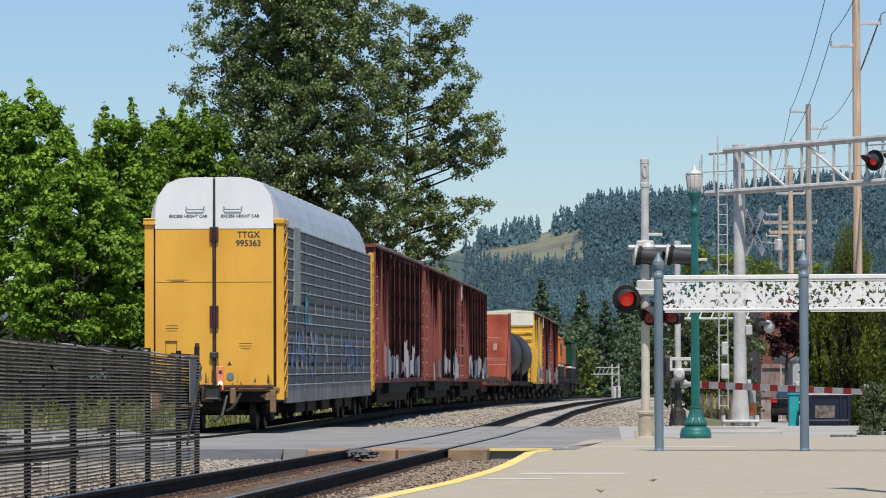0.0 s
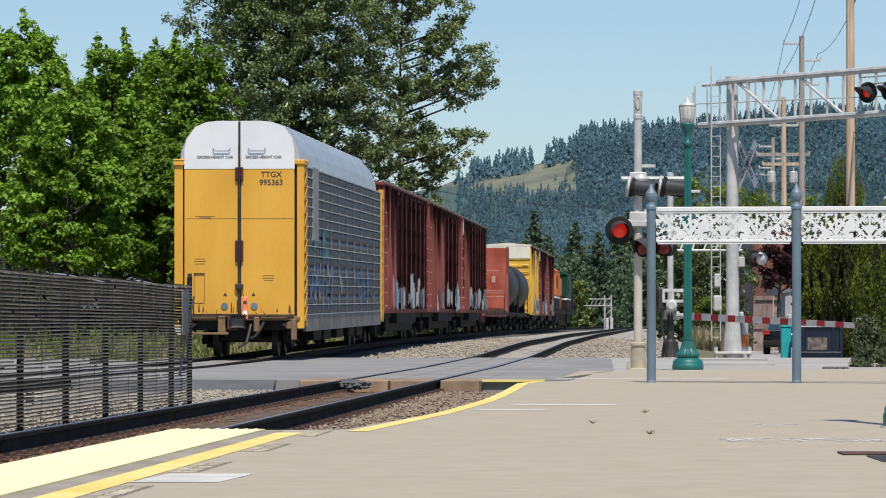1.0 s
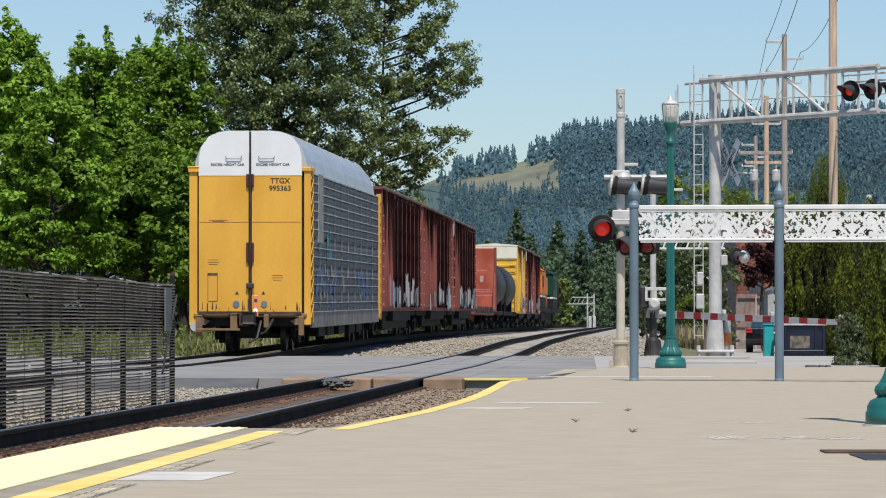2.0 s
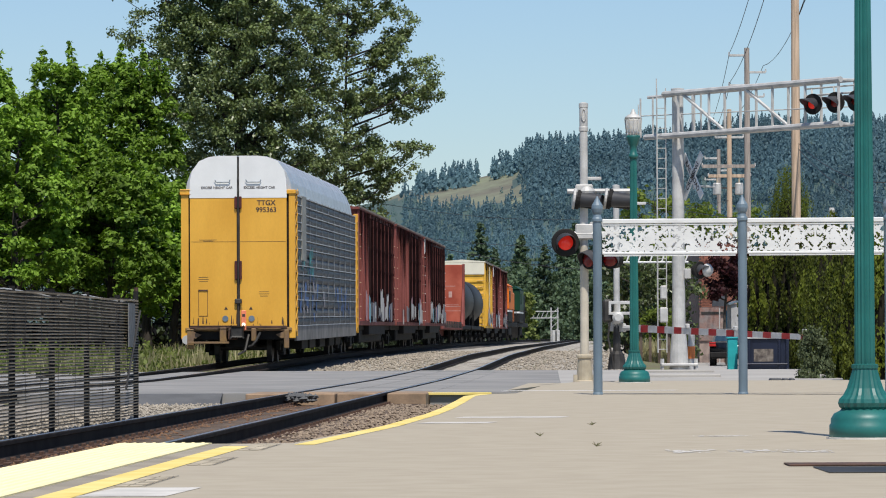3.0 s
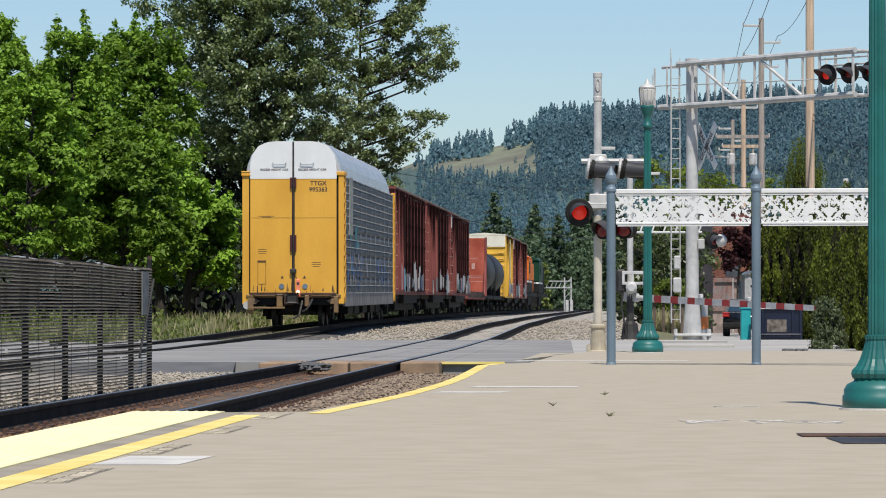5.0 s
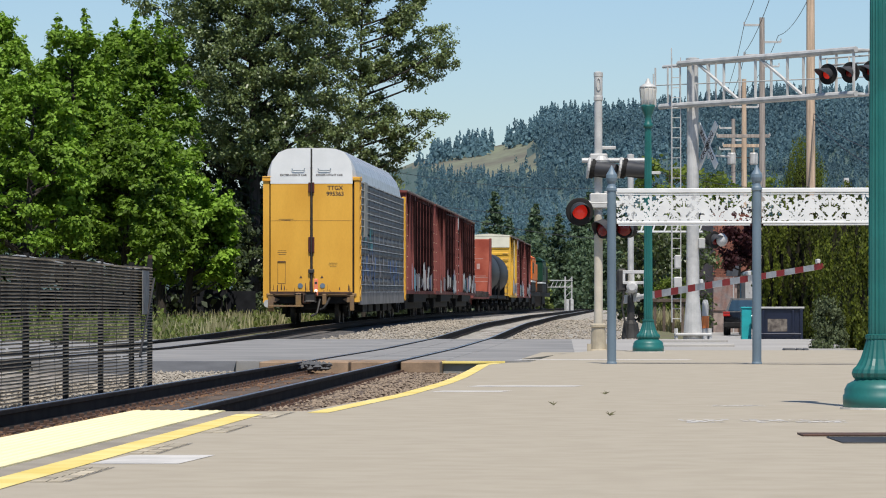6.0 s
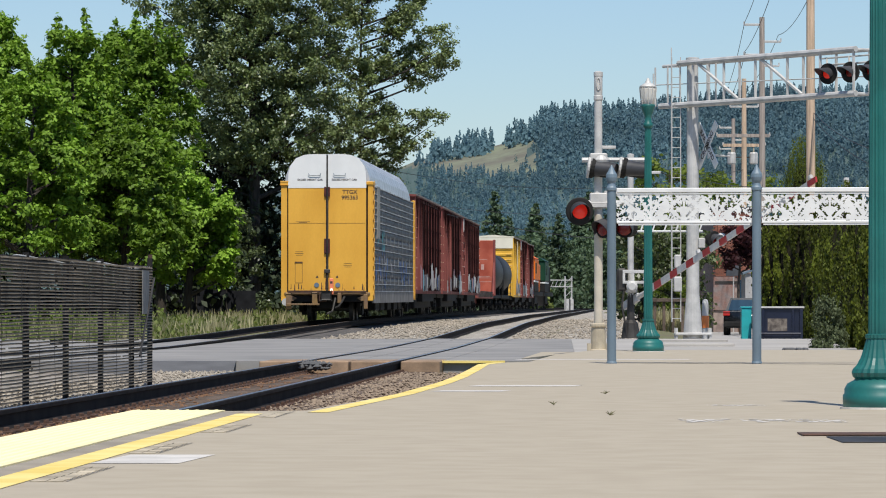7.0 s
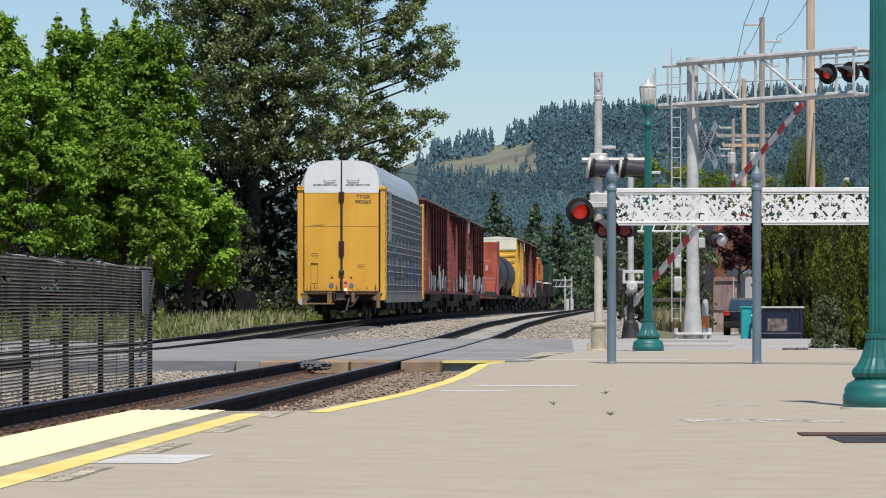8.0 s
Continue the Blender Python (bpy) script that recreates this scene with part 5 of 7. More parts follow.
def build_hedge():
    row = ((1580, 76, 350), (1552, 82, 362), (1528, 86, 348), (1508, 92, 372), (1490, 98, 346), (1478, 108, 368), (1470, 120, 350), (1462, 135, 372),
           (1448, 139, 352), (1430, 141, 366), (1410, 142, 350), (1392, 144, 364), (1374, 145, 354), (1358, 147, 368))
    for k, (px, y, top) in enumerate(row):
        x, r = (px - 784) * y / 7000, 0.40 + 0.0026 * y
        g = max(ground_z(x, y), -0.3)
        spire("hedge_tree", "tall dense arborvitae in a clipped row", (x + r * 0.25, y, g), 0.86 + (545 - top) * y / 7000 - g, r, 60 + k, 40000 if k < 6 else 22000)
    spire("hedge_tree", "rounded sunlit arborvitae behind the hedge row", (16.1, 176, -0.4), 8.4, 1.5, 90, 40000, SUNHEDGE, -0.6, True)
    root = thing("juniper_bush", "low grey-green juniper bush at the hedge's foot", "bush", Matrix.Translation((8.32, 85.5, -0.08)))
    rng = np.random.default_rng(31)
    cl = [(0.34 * (1 - z * 0.6) * math.cos(a), 0.34 * (1 - z * 0.6) * math.sin(a), 0.08 + z, 0.15, 0.15, 0.14) for a, z in zip(rng.uniform(0, 6.28, 60), rng.uniform(0, 1.0, 60))]
    leaves("sprays", cl, 9000, 0.03, JUNIPER, root, 31, up=0.3, hang=0.5, gaps=0.3, thin=-0.9)
    tree("plum_tree", "dark purple-leaved plum tree by the brick building", (13.0, 172, -0.4), 5.4, 0.85, PLUM, 41, 26, 7000, 0.09, 0.58, trunk_r=0.1, clump=0.38)
    for i, (x, y, h, r) in enumerate(((13.6, 235, 10.2, 2.0), (15.4, 240, 9.6, 2.3), (18.4, 245, 9.3, 2.6), (13.4, 205, 5.2, 1.8))):
        tree("street_tree", "yellow-green tree behind the signal gantry", (x, y, -0.3), h, r, SCRUB, 70 + i, 26, 7000, 0.16, 0.15, trunk_r=0.15, clump=0.34)
    for i, (x, y, h, r) in enumerate(((8.9, 176, 5.2, 1.3), (11.0, 182, 5.0, 1.5), (10.3, 188, 5.4, 1.6), (9.7, 182, 5.0, 1.4))):
        tree("willow_tree", "dark drooping trees behind the crossing", (x, y, -0.3), h, r, COTTON, 80 + i, 22, 6000, 0.12, 0.08, trunk_r=0.12, clump=0.36)


# ---- hills ----


RIDGE = ((-1500, 330), (500, 330), (700, 292), (745, 274), (870, 252), (930, 236), (965, 212), (1000, 208), (1100, 202), (1200, 196), (1300, 182), (1400, 172), (1600, 176), (2600, 184))


def ridge_line(u):
    """Slope of the sight line to the hill's crest along the bearing u."""
    px = 784 + 7000 * u
    for (a, ya), (b, yb) in zip(RIDGE, RIDGE[1:]):
        if px <= b:
            return (545 - ya - (yb - ya) * (px - a) / (b - a)) / 7000
    return 0.05


def hill_z(x, y):
    u = x / y
    k = max(0.0, min(1.0, (y - 900) / 2000))
    k2 = max(0.0, min(1.0, (y - 2150) / 750))
    return ridge_line(u) * (2900 * k2 + (1 - k2) * 300 * k) + 9 * noise.noise((x * 0.006, y * 0.004, 2)) * k * (1 - k) * 4


def bare(u, y):
    """The cleared slope below the crest."""
    px, py = 784 + 7000 * u, 545 - 7000 * hill_z(u * y, y) / y
    return y < 2905 and 690 < px < 950 + 30 * noise.noise((py * 0.06, 0, 7)) and py < 302 + 14 * noise.noise((px * 0.035, 1.5, 3)) + (px - 840) * 0.08


def canopy(name, stand, sprays, taper, material, rng):
    """Far trees (x, y, z, height, radius), each a ragged heap of boughs that narrows upward by taper."""
    st = np.repeat(np.array(stand), sprays, axis=0)
    n = len(st)
    k = np.tile((np.arange(sprays) + 0.5) / sprays, len(stand)) ** 0.9
    r = st[:, 4] * np.maximum(0.03, 1 - k ** taper[0]) ** taper[1] * rng.uniform(0.35, 1.0, n)
    a = rng.random(n) * 6.283
    out = np.stack([np.cos(a), np.sin(a), np.zeros(n)], 1)
    c = st[:, :3] + out * r[:, None]
    c[:, 2] += st[:, 3] * (0.06 + 0.9 * k)
    # boughs face the viewer, lit evenly to soften them like haze
    nrm = out * 0.35 + rng.normal(size=(n, 3)) * 0.12 + np.array((0, -0.9, 0.3))
    nrm /= np.linalg.norm(nrm, axis=1)[:, None]
    size = st[:, 3] * (0.118 - 0.078 * k) * rng.uniform(0.75, 1.25, n)
    return blades(name, c, nrm, size, material, None, rng, hang=0.55, slim=0.75)


def build_hills():
    n, m = 150, 90
    verts, faces = [], []
    for j in range(m):
        y = 900 + 2400 * j / (m - 1)
        for i in range(n):
            u = -0.16 + 0.36 * i / (n - 1)
            z = hill_z(u * y, y) if y <= 2900 else hill_z(u * 2900, 2900) - (y - 2900) * 0.3
            verts.append((u * y, y, z - 2))
    for j in range(m - 1):
        for i in range(n - 1):
            faces.append((j * n + i, j * n + i + 1, (j + 1) * n + i + 1, (j + 1) * n + i))
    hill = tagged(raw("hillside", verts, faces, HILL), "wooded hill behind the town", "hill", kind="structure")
    hill.data.materials.append(CLEAR)
    for p in hill.data.polygons:
        c = p.center
        p.material_index = 1 if bare(c.x / c.y, c.y) else 0
    rng = np.random.default_rng(9)
    stand = []
    count = 0
    while count < 7000:
        y = 1000 + 1100 * rng.random() if count % 9 == 1 else 2080 + 810 * rng.random()
        u = rng.uniform(-0.012, 0.116)
        crest = count % 12 == 0
        if crest:
            y = rng.uniform(2840, 2900)
        px = 784 + 7000 * u
        if px < 740 or (bare(u, y) and not (crest and (764 < px < 872 or px > 897)) and rng.random() > 0.006):
            continue
        count += 1
        tallwood = crest or (y > 2640 and px > 935 + 45 * rng.random())
        h = rng.uniform(11, 18) if tallwood else rng.uniform(5.5, 11)
        stand.append((u * y, y, hill_z(u * y, y) - 2, h, h * rng.uniform(0.18, 0.26)))
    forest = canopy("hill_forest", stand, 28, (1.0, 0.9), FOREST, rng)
    tagged(forest, "conifer forest covering the hill, haze put into its colour", "forest", kind="stuff")
    rng = np.random.default_rng(19)
    round_trees = []
    while len(round_trees) < 2600:
        y = 1000 + 1100 * rng.random() if len(round_trees) % 6 == 0 else 2080 + 760 * rng.random()
        u = rng.uniform(-0.02, 0.125)
        if not bare(u, y) or rng.random() < 0.02:
            h = rng.uniform(3.5, 7)
            round_trees.append((u * y, y, hill_z(u * y, y) - 2, h, h * rng.uniform(0.30, 0.44)))
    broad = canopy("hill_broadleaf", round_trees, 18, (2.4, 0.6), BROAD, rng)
    tagged(broad, "paler haze-coloured broadleaf trees on the hill", "trees", kind="stuff")

    def crest_road(g):
        px = g.uniform(700, 860)
        return (px - 784) / 7000 * 2893, 2893, hill_z((px - 784) / 7000 * 2893, 2893) - 4.5 + 2.0 * g.random()
    stones("pale_rocks", 320, crest_road, 1.1, "pale rocks along the track on the crest", CHALK)
    # nearer woods at the hill's foot
    rng = np.random.default_rng(14)
    k = 0
    for x, y, h in ((20.5, 470, 14.0), (14.0, 480, 11.5), (26, 500, 13.5), (33, 520, 13.5), (9, 540, 12.5), (3, 560, 12.0), (-4, 560, 12.0), (40, 520, 12), (-10, 540, 11), (17.5, 520, 11.5), (29.5, 540, 10.5), (46, 540, 12), (23, 430, 8), (54, 560, 12), (62, 560, 12), (6.5, 500, 14.5), (11.5, 505, 12.5), (17, 490, 13.5), (24, 510, 12.0), (29, 500, 14.2), (-1.5, 530, 13.0), (36.5, 515, 12.5), (20, 540, 15.5), (13, 555, 14.5)):
        conifer("conifer_tree", "dark conifer in the woods beyond the crossing", (x, y, 0.3), h * 1.06, h * 0.31, 100 + k, CONIFER)
        k += 1
    cl = [(rng.uniform(-30, 75), rng.uniform(440, 560), rng.uniform(0.5, 8.6), 2.6, 2.4, 2.2) for _ in range(230)]
    tagged(leaves("woods", cl, 56000, 0.25, CONIFER, None, 15, gaps=3.0), "dark broadleaf woods along the line", "woods", kind="stuff")
    for i, (x, y, h, r) in enumerate(((9.9, 405, 5.2, 0.9), (8.8, 415, 4.4, 0.9))):
        tree("street_tree", "light green tree beside the far track", (x, y, 0.4), h, r, GRASS, 170 + i, 22, 5000, 0.2, 0.05, trunk_r=0.12, clump=0.4)

# ---- crossing signals, lamps, railing ----


def lamp_post(label, m):
    """A fluted cast lamp post with an urn-shaped glass head."""
    root = thing("street_lamp", label, "street lamp", m, group="platform lamps")
    bm = lathe(B(), [(0.235, 0.0), (0.235, 0.09), (0.225, 0.10), (0.225, 0.13), (0.205, 0.165), (0.165, 0.185), (0.155, 0.195)], 36)
    part("plinth", bm, TEAL, root, smooth=True)
    bm = lathe(B(), [(0.155, 0.195), (0.170, 0.21), (0.178, 0.235), (0.170, 0.26), (0.145, 0.285), (0.120, 0.33), (0.100, 0.39), (0.082, 0.455), (0.088, 0.46), (0.088, 0.485), (0.07, 0.49)], 44, 0.05)
    part("base", bm, TEAL, root)
    bm = lathe(B(), [(0.068, 0.485), (0.064, 1.4), (0.050, 3.38)], 32, 0.13)
    part("shaft", bm, TEAL, root)
    bm = lathe(B(), [(0.052, 3.36), (0.072, 3.38), (0.072, 3.42), (0.052, 3.44), (0.050, 3.52), (0.062, 3.56), (0.088, 3.62), (0.106, 3.68), (0.108, 3.70), (0.095, 3.71)], 24)
    part("capital", bm, TEAL, root, smooth=True)
    bm = lathe(B(), [(0.095, 3.71), (0.108, 3.80), (0.122, 3.93), (0.12, 3.965)], 20)
    part("globe", bm, LAMPGLASS, root, "clear ribbed glass globe", smooth=True)
    for k in range(12):
        a = k * math.pi / 6
        c, q = math.cos(a), math.sin(a)
        part("glass_rib", sweep(B(), [(0.100 * c, 0.100 * q, 3.71), (0.112 * c, 0.112 * q, 3.80), (0.126 * c, 0.126 * q, 3.93), (0.124 * c, 0.124 * q, 3.965)], 0.006, 5), ALU, root)
    bm = lathe(B(), [(0.128, 3.965), (0.125, 3.985), (0.075, 4.02), (0.045, 4.03), (0.042, 4.055), (0.03, 4.065), (0.022, 4.095), (0.005, 4.11)], 20)
    part("finial", bm, ALU, root, smooth=True)
    bm = lathe(B(), [(0.26, -0.03), (0.255, 0.012)], 20)
    part("grout_pad", bm, CHALK, root)
    return root


def flasher(parent, x, y, z, face, material, hood=0.35, r=0.255):
    """A round backing with a lens and a long visor; face: degrees it is turned from the camera's side."""
    m = pose(x, y, z, 0, 0, face) @ pose(0, 0, 0, 90)
    bm = lathe(B(), [(r, 0), (r, 0.03), (r * 0.93, 0.04)], 28, m=m)
    lathe(bm, [(0.17, -0.22), (0.17, 0.0)], 18, m=m)
    disc = part("signal_head", bm, BLACK, parent)
    bm = lathe(B(), [(0.140, 0.03), (0.138, 0.05), (0.095, 0.075), (0.03, 0.085)], 22, m=m)
    part("lens", bm, material, disc, "red glass lens", smooth=True)
    bm = B()
    n = 16
    rows = []
    for k in range(2):
        ring = []
        for i in range(n + 1):
            a = math.radians(-25 + 230 * i / n)
            for rr in (0.168, 0.178):
                dp = 0.04 + k * hood * max(0.25, math.sin(max(0.0, min(math.pi, (a + 0.35) / 1.22))))
                ring.append(bm.verts.new(m @ Vector((rr * math.cos(a), rr * math.sin(a) - k * 0.05, dp))))
        rows.append(ring)
    for i in range(n):
        a, b = rows
        bm.faces.new((a[2 * i], a[2 * i + 2], b[2 * i + 2], b[2 * i]))
        bm.faces.new((a[2 * i + 1], b[2 * i + 1], b[2 * i + 3], a[2 * i + 3]))
        bm.faces.new((b[2 * i], b[2 * i + 2], b[2 * i + 3], b[2 * i + 1]))
    part("visor", bm, VISOR, disc)
    return disc


def signal_mast():
    """The flashing-light mast beside the platform."""
    s = 72.0 / 7000
    root = thing("crossing_signal", "silver crossing signal mast with red flashing lamps", "crossing signal", pose((1059 - 784) * s, 72, 0.05))
    bm = lathe(B(), [(0.20, 0.0), (0.20, 0.04), (0.15, 0.06), (0.125, 0.45), (0.15, 0.47), (0.15, 0.51), (0.10, 0.53)], 16)
    for k in range(4):
        box(bm, -0.2, -0.14, -0.2, -0.14, 0.0, 0.16, m=Matrix.Rotation(k * math.pi / 2, 4, "Z"))
    part("base", bm, BUFF, root, "buff painted mast base")
    part("lower_mast", lathe(B(), [(0.078, 0.52), (0.078, 2.5), (0.07, 2.51)], 20), MASTCREAM, root, "cream painted lower mast")
    bm = lathe(B(), [(0.075, 0.53), (0.072, 4.58), (0.085, 4.6), (0.085, 4.66), (0.076, 4.68), (0.078, 5.02), (0.085, 5.03), (0.085, 5.10), (0.04, 5.12)], 20)
    part("mast", bm, ALU, root, smooth=False)
    part("side_arm", box(B(), 0.05, 0.32, -0.03, 0.03, 3.70, 3.76, 0.01), ALU, root)
    bm = B()
    for i in range(24):
        a, b = 2 * math.pi * i / 24, 2 * math.pi * (i + 1) / 24
        rod(bm, (0.035 * math.cos(a), -0.085, 4.88 + 0.11 * math.sin(a)), (0.035 * math.cos(b), -0.085, 4.88 + 0.11 * math.sin(b)), 0.012, seg=4)
    part("handhole_rim", bm, ALU, root)
    bm = B()
    rod(bm, (-0.5, -0.1, 2.72), (0.62, -0.1, 2.72), 0.045, seg=8)
    rod(bm, (-0.30, 0.0, 3.50), (0.95, 0.0, 3.50), 0.045, seg=8)
    box(bm, -0.16, 0.16, -0.14, 0.05, 2.62, 2.9, 0.02)
    box(bm, -0.16, 0.16, -0.14, 0.05, 3.4, 3.62, 0.02)
    lathe(bm, [(0.14, 0), (0.16, 0.08), (0.1, 0.16), (0.02, 0.18)], 14, m=pose(0.05, -0.05, 3.42))
    part("cross_arm", bm, ALU, root)
    flasher(root, -0.35, -0.18, 2.56, 8, REDLENS)
    flasher(root, 0.10, -0.16, 2.25, -46, DARKLENS, 0.2, 0.18)
    flasher(root, 0.48, -0.16, 2.26, -22, DARKLENS, 0.2, 0.18)
    for x in (-0.14, 0.43):
        bm = lathe(B(), [(0.05, -0.45), (0.12, -0.42), (0.14, -0.1), (0.19, -0.06), (0.19, 0.0)], 18, m=pose(x, -0.06, 3.36, 0, -78, 0))
        hd = part("signal_head", bm, [BLACK], root)
        bm = rod(B(), (x, -0.06, 3.36), (x + 0.46, -0.26, 3.31), 0.150, 0.115, 18, cap=False)
        rod(bm, (x + 0.08, -0.08, 3.35), (x + 0.44, -0.25, 3.315), 0.135, 0.102, 18)
        part("visor", bm, VISOR, hd, smooth=True)
        bm = lathe(B(), [(0.20, 0), (0.19, 0.04), (0.13, 0.05)], 20, m=pose(x - 0.02, -0.06, 3.36, 0, -82, 0))
        part("backing", bm, ALU, hd)
    return root


def gate_unit():
    """Gate mechanism with its own short mast; the arm is a part that swings on it."""
    y = 112.0
    s = y / 7000
    x = (1117 - 784) * s
    root = thing("crossing_gate", "railway crossing gate with a red and white striped arm", "crossing gate", pose(x, y + 0.3, 0.0))
    bm = lathe(B(), [(0.27, 0.0), (0.26, 0.06), (0.21, 0.42), (0.11, 0.52), (0.09, 1.30)], 10)
    part("pedestal", bm, DARKSTEEL, root)
    bm = lathe(B(), [(0.09, 0.6), (0.085, 5.1), (0.10, 5.12), (0.10, 5.22), (0.03, 5.24)], 16)
    box(bm, -0.05, 0.85, -0.05, 0.05, 4.66, 4.74, 0.01)
    box(bm, -0.75, -0.05, -0.05, 0.05, 4.1, 4.18, 0.01)
    part("mast", bm, ALU, root)
    bm = B()
    box(bm, -0.16, 0.18, -0.18, 0.18, 1.28, 1.62, 0.04)
    lathe(bm, [(0.16, 0), (0.16, 0.2), (0.10, 0.26)], 14, m=pose(0.02, -0.18, 1.46, 90))
    part("machine_box", bm, ALU, root, "pale gate machine housing")
    part("motor_case", box(B(), -0.40, -0.12, -0.24, 0.12, 1.32, 1.98, 0.06), DARKSTEEL, root, "dark rounded motor case")
    for yy in (-0.30, 0.26):
        bm = B()
        for z0, z1 in ((1.84, 1.93), (1.54, 1.62)):
            box(bm, -0.24, 0.46, yy, yy + 0.04, z0, z1, 0.008)
        for x0 in (-0.24, 0.02, 0.38):
            box(bm, x0, x0 + 0.07, yy + 0.005, yy + 0.035, 1.54, 1.93)
        part("weight_frame", bm, ALU, root, "white open counterweight frame")
    part("counterweight", box(B(), 0.36, 0.56, -0.28, 0.28, 1.44, 1.72, 0.03), ALU, root)
    part("conduit", sweep(B(), [(-0.2, -0.2, 1.35), (-0.26, -0.22, 0.9), (-0.16, -0.22, 0.4), (-0.1, -0.2, 0.0)], 0.03, 6), DARKSTEEL, root)
    L = 11.13
    arm = new("gate_arm")
    arm.parent = root
    tagged(arm, "red and white striped gate arm")
    n = 20
    for k in range(n):
        pitch = (L - 0.5) / (n / 2)
        a0 = 0.5 + pitch * (k // 2) + (pitch * 0.56 if k % 2 else 0)
        a1 = 0.5 + pitch * (k // 2) + (pitch if k % 2 else pitch * 0.56)
        h = 0.10 - 0.03 * k / n
        bm = box(B(), a0, a1 - 0.002, -0.025, 0.025, -h, h)
        part("stripe", bm, GATERED if k % 2 else GATEWHITE, arm)
    bm = B()
    rod(bm, (0.0, 0, 0.0), (0.6, 0, 0.0), 0.08, 0.06, 8)
    box(bm, -1.0, 0.0, -0.05, 0.05, -0.12, 0.12, 0.02)
    part("arm_bracket", bm, ALU, arm)
    for a in (L - 0.3, L * 0.62, L * 0.36):
        part("arm_lamp", box(B(), a - 0.07, a + 0.07, -0.05, 0.05, 0.08, 0.20, 0.02), ALU, arm)
    return arm


ARM_TURN = -67.5        # the arm points to the right and towards the viewer


def gate_motion():
    rows = [(0.0, -1.3), (1.0, -1.5), (2.0, -1.3), (3.0, -1.5), (4.0, -1.4), (5.0, -1.6), (5.5, -1.5), (5.8, 1.0), (6.0, 4.0), (6.2, 6.5), (6.4, 8.8), (7.0, 15.7), (7.4, 20.4), (7.8, 24.2), (8.0, 26.6)]
    walk(GATE_ARM, [(t, pose(0.21, -0.3, 1.17) @ pose(0, 0, 0, 0, 0, ARM_TURN) @ pose(0, 0, 0, 0, -a, 0)) for t, a in rows])


def gantry():
    """Cantilever signal bridge: a tapered pole, two chords with bracing, a walkway rail and flashers."""
    y = 118.0
    s = y / 7000
    x = (1226 - 784) * s
    root = thing("signal_gantry", "silver cantilever signal bridge over the street", "signal gantry", pose(x, y, -0.06))
    bm = lathe(B(), [(0.29, 0.0), (0.26, 0.5), (0.20, 1.3), (0.185, 3.5), (0.17, 8.2), (0.20, 8.22), (0.20, 8.38), (0.1, 8.40)], 18)
    part("pole", bm, ALU, root, smooth=False)
    bm = B()
    box(bm, -0.55, 0.55, -0.4, 0.4, 0.10, 0.18, 0.02)
    for i in (-0.5, 0.5):
        for j in (-0.33, 0.33):
            rod(bm, (i, j, -0.1), (i, j, 0.32), 0.04, seg=6)
    part("base_plate", bm, ALU, root)
    d = Vector((5.6, -8.0, 0)).normalized()
    end = 7.75
    P = lambda a, z: d * a + Vector((0, 0, z))
    bm = B()
    for o in (-0.3, 0.3):
        off = Vector((d.y, -d.x, 0)) * o
        rod(bm, P(-1.8 if o < 0 else -0.3, 8.22) + off, P(end, 8.22) + off, 0.085 if o > 0 else 0.05, seg=8)
        rod(bm, P(-1.2, 6.97) + off, P(end, 6.97) + off, 0.085 if o > 0 else 0.05, seg=8)
    part("chord", bm, ALU, root)
    n = 5
    for k in range(n + 1):
        a = 0.4 + (end - 0.5) * k / n
        bm = B()
        for o in (-0.3, 0.3):
            off = Vector((d.y, -d.x, 0)) * o
            rod(bm, P(a, 6.97) + off, P(a, 8.22) + off, 0.045, seg=6)
        off = Vector((d.y, -d.x, 0)) * 0.3
        rod(bm, P(a, 6.97) - off, P(a, 6.97) + off, 0.04, seg=6)
        rod(bm, P(a, 8.22) - off, P(a, 8.22) + off, 0.04, seg=6)
        part("upright", bm, ALU, root)
        if k in (0, 2):
            bm = rod(B(), P(a + 0.25, 8.15) + off, P(a + 2.1, 7.04) + off, 0.055, seg=6)
            part("brace", bm, ALU, root)
    bm = B()
    rod(bm, P(-1.9, 7.65), P(end, 7.45), 0.018, seg=5)
    for a in (-1.8, -1.2, -0.6, 0.7, 1.1):
        rod(bm, P(a, 7.0), P(a, 8.18), 0.03, seg=5)
    rod(bm, P(-1.9, 8.0), P(-1.9, 7.1), 0.02, seg=5)
    part("walkway_rail", bm, ALU, root)
    bm = B()
    for k in range(26):
        rod(bm, (-0.62, 0, 0.6 + k * 0.3), (-0.36, 0, 0.6 + k * 0.3), 0.012, seg=5)
    for xx in (-0.62, -0.36):
        rod(bm, (xx, 0, 0.5), (xx, 0, 8.4), 0.018, seg=6)
    rod(bm, (-0.62, 0.2, 0.5), (-0.62, 0.2, 8.7), 0.02, seg=6)
    part("ladder", bm, ALU, root)
    part("junction_box", box(B(), -0.58, -0.34, -0.30, -0.1, 1.4, 1.85, 0.03), ALU, root)
    part("junction_box", box(B(), -0.56, -0.36, -0.30, -0.1, 2.1, 2.5, 0.03), ALU, root)
    part("junction_box", box(B(), 0.16, 0.36, -0.2, 0.1, 2.7, 3.0, 0.02), ALU, root)
    bm = B()
    for k in range(7):
        a = k * 0.35
        rod(bm, (-1.9 + a, 0.1, 3.2), (-1.7 + a, 0.1, 3.75), 0.025, seg=5)
    rod(bm, (-2.0, 0.1, 3.2), (0.3, 0.1, 3.2), 0.03, seg=5)
    rod(bm, (-2.0, 0.1, 3.8), (0.3, 0.1, 3.8), 0.03, seg=5)
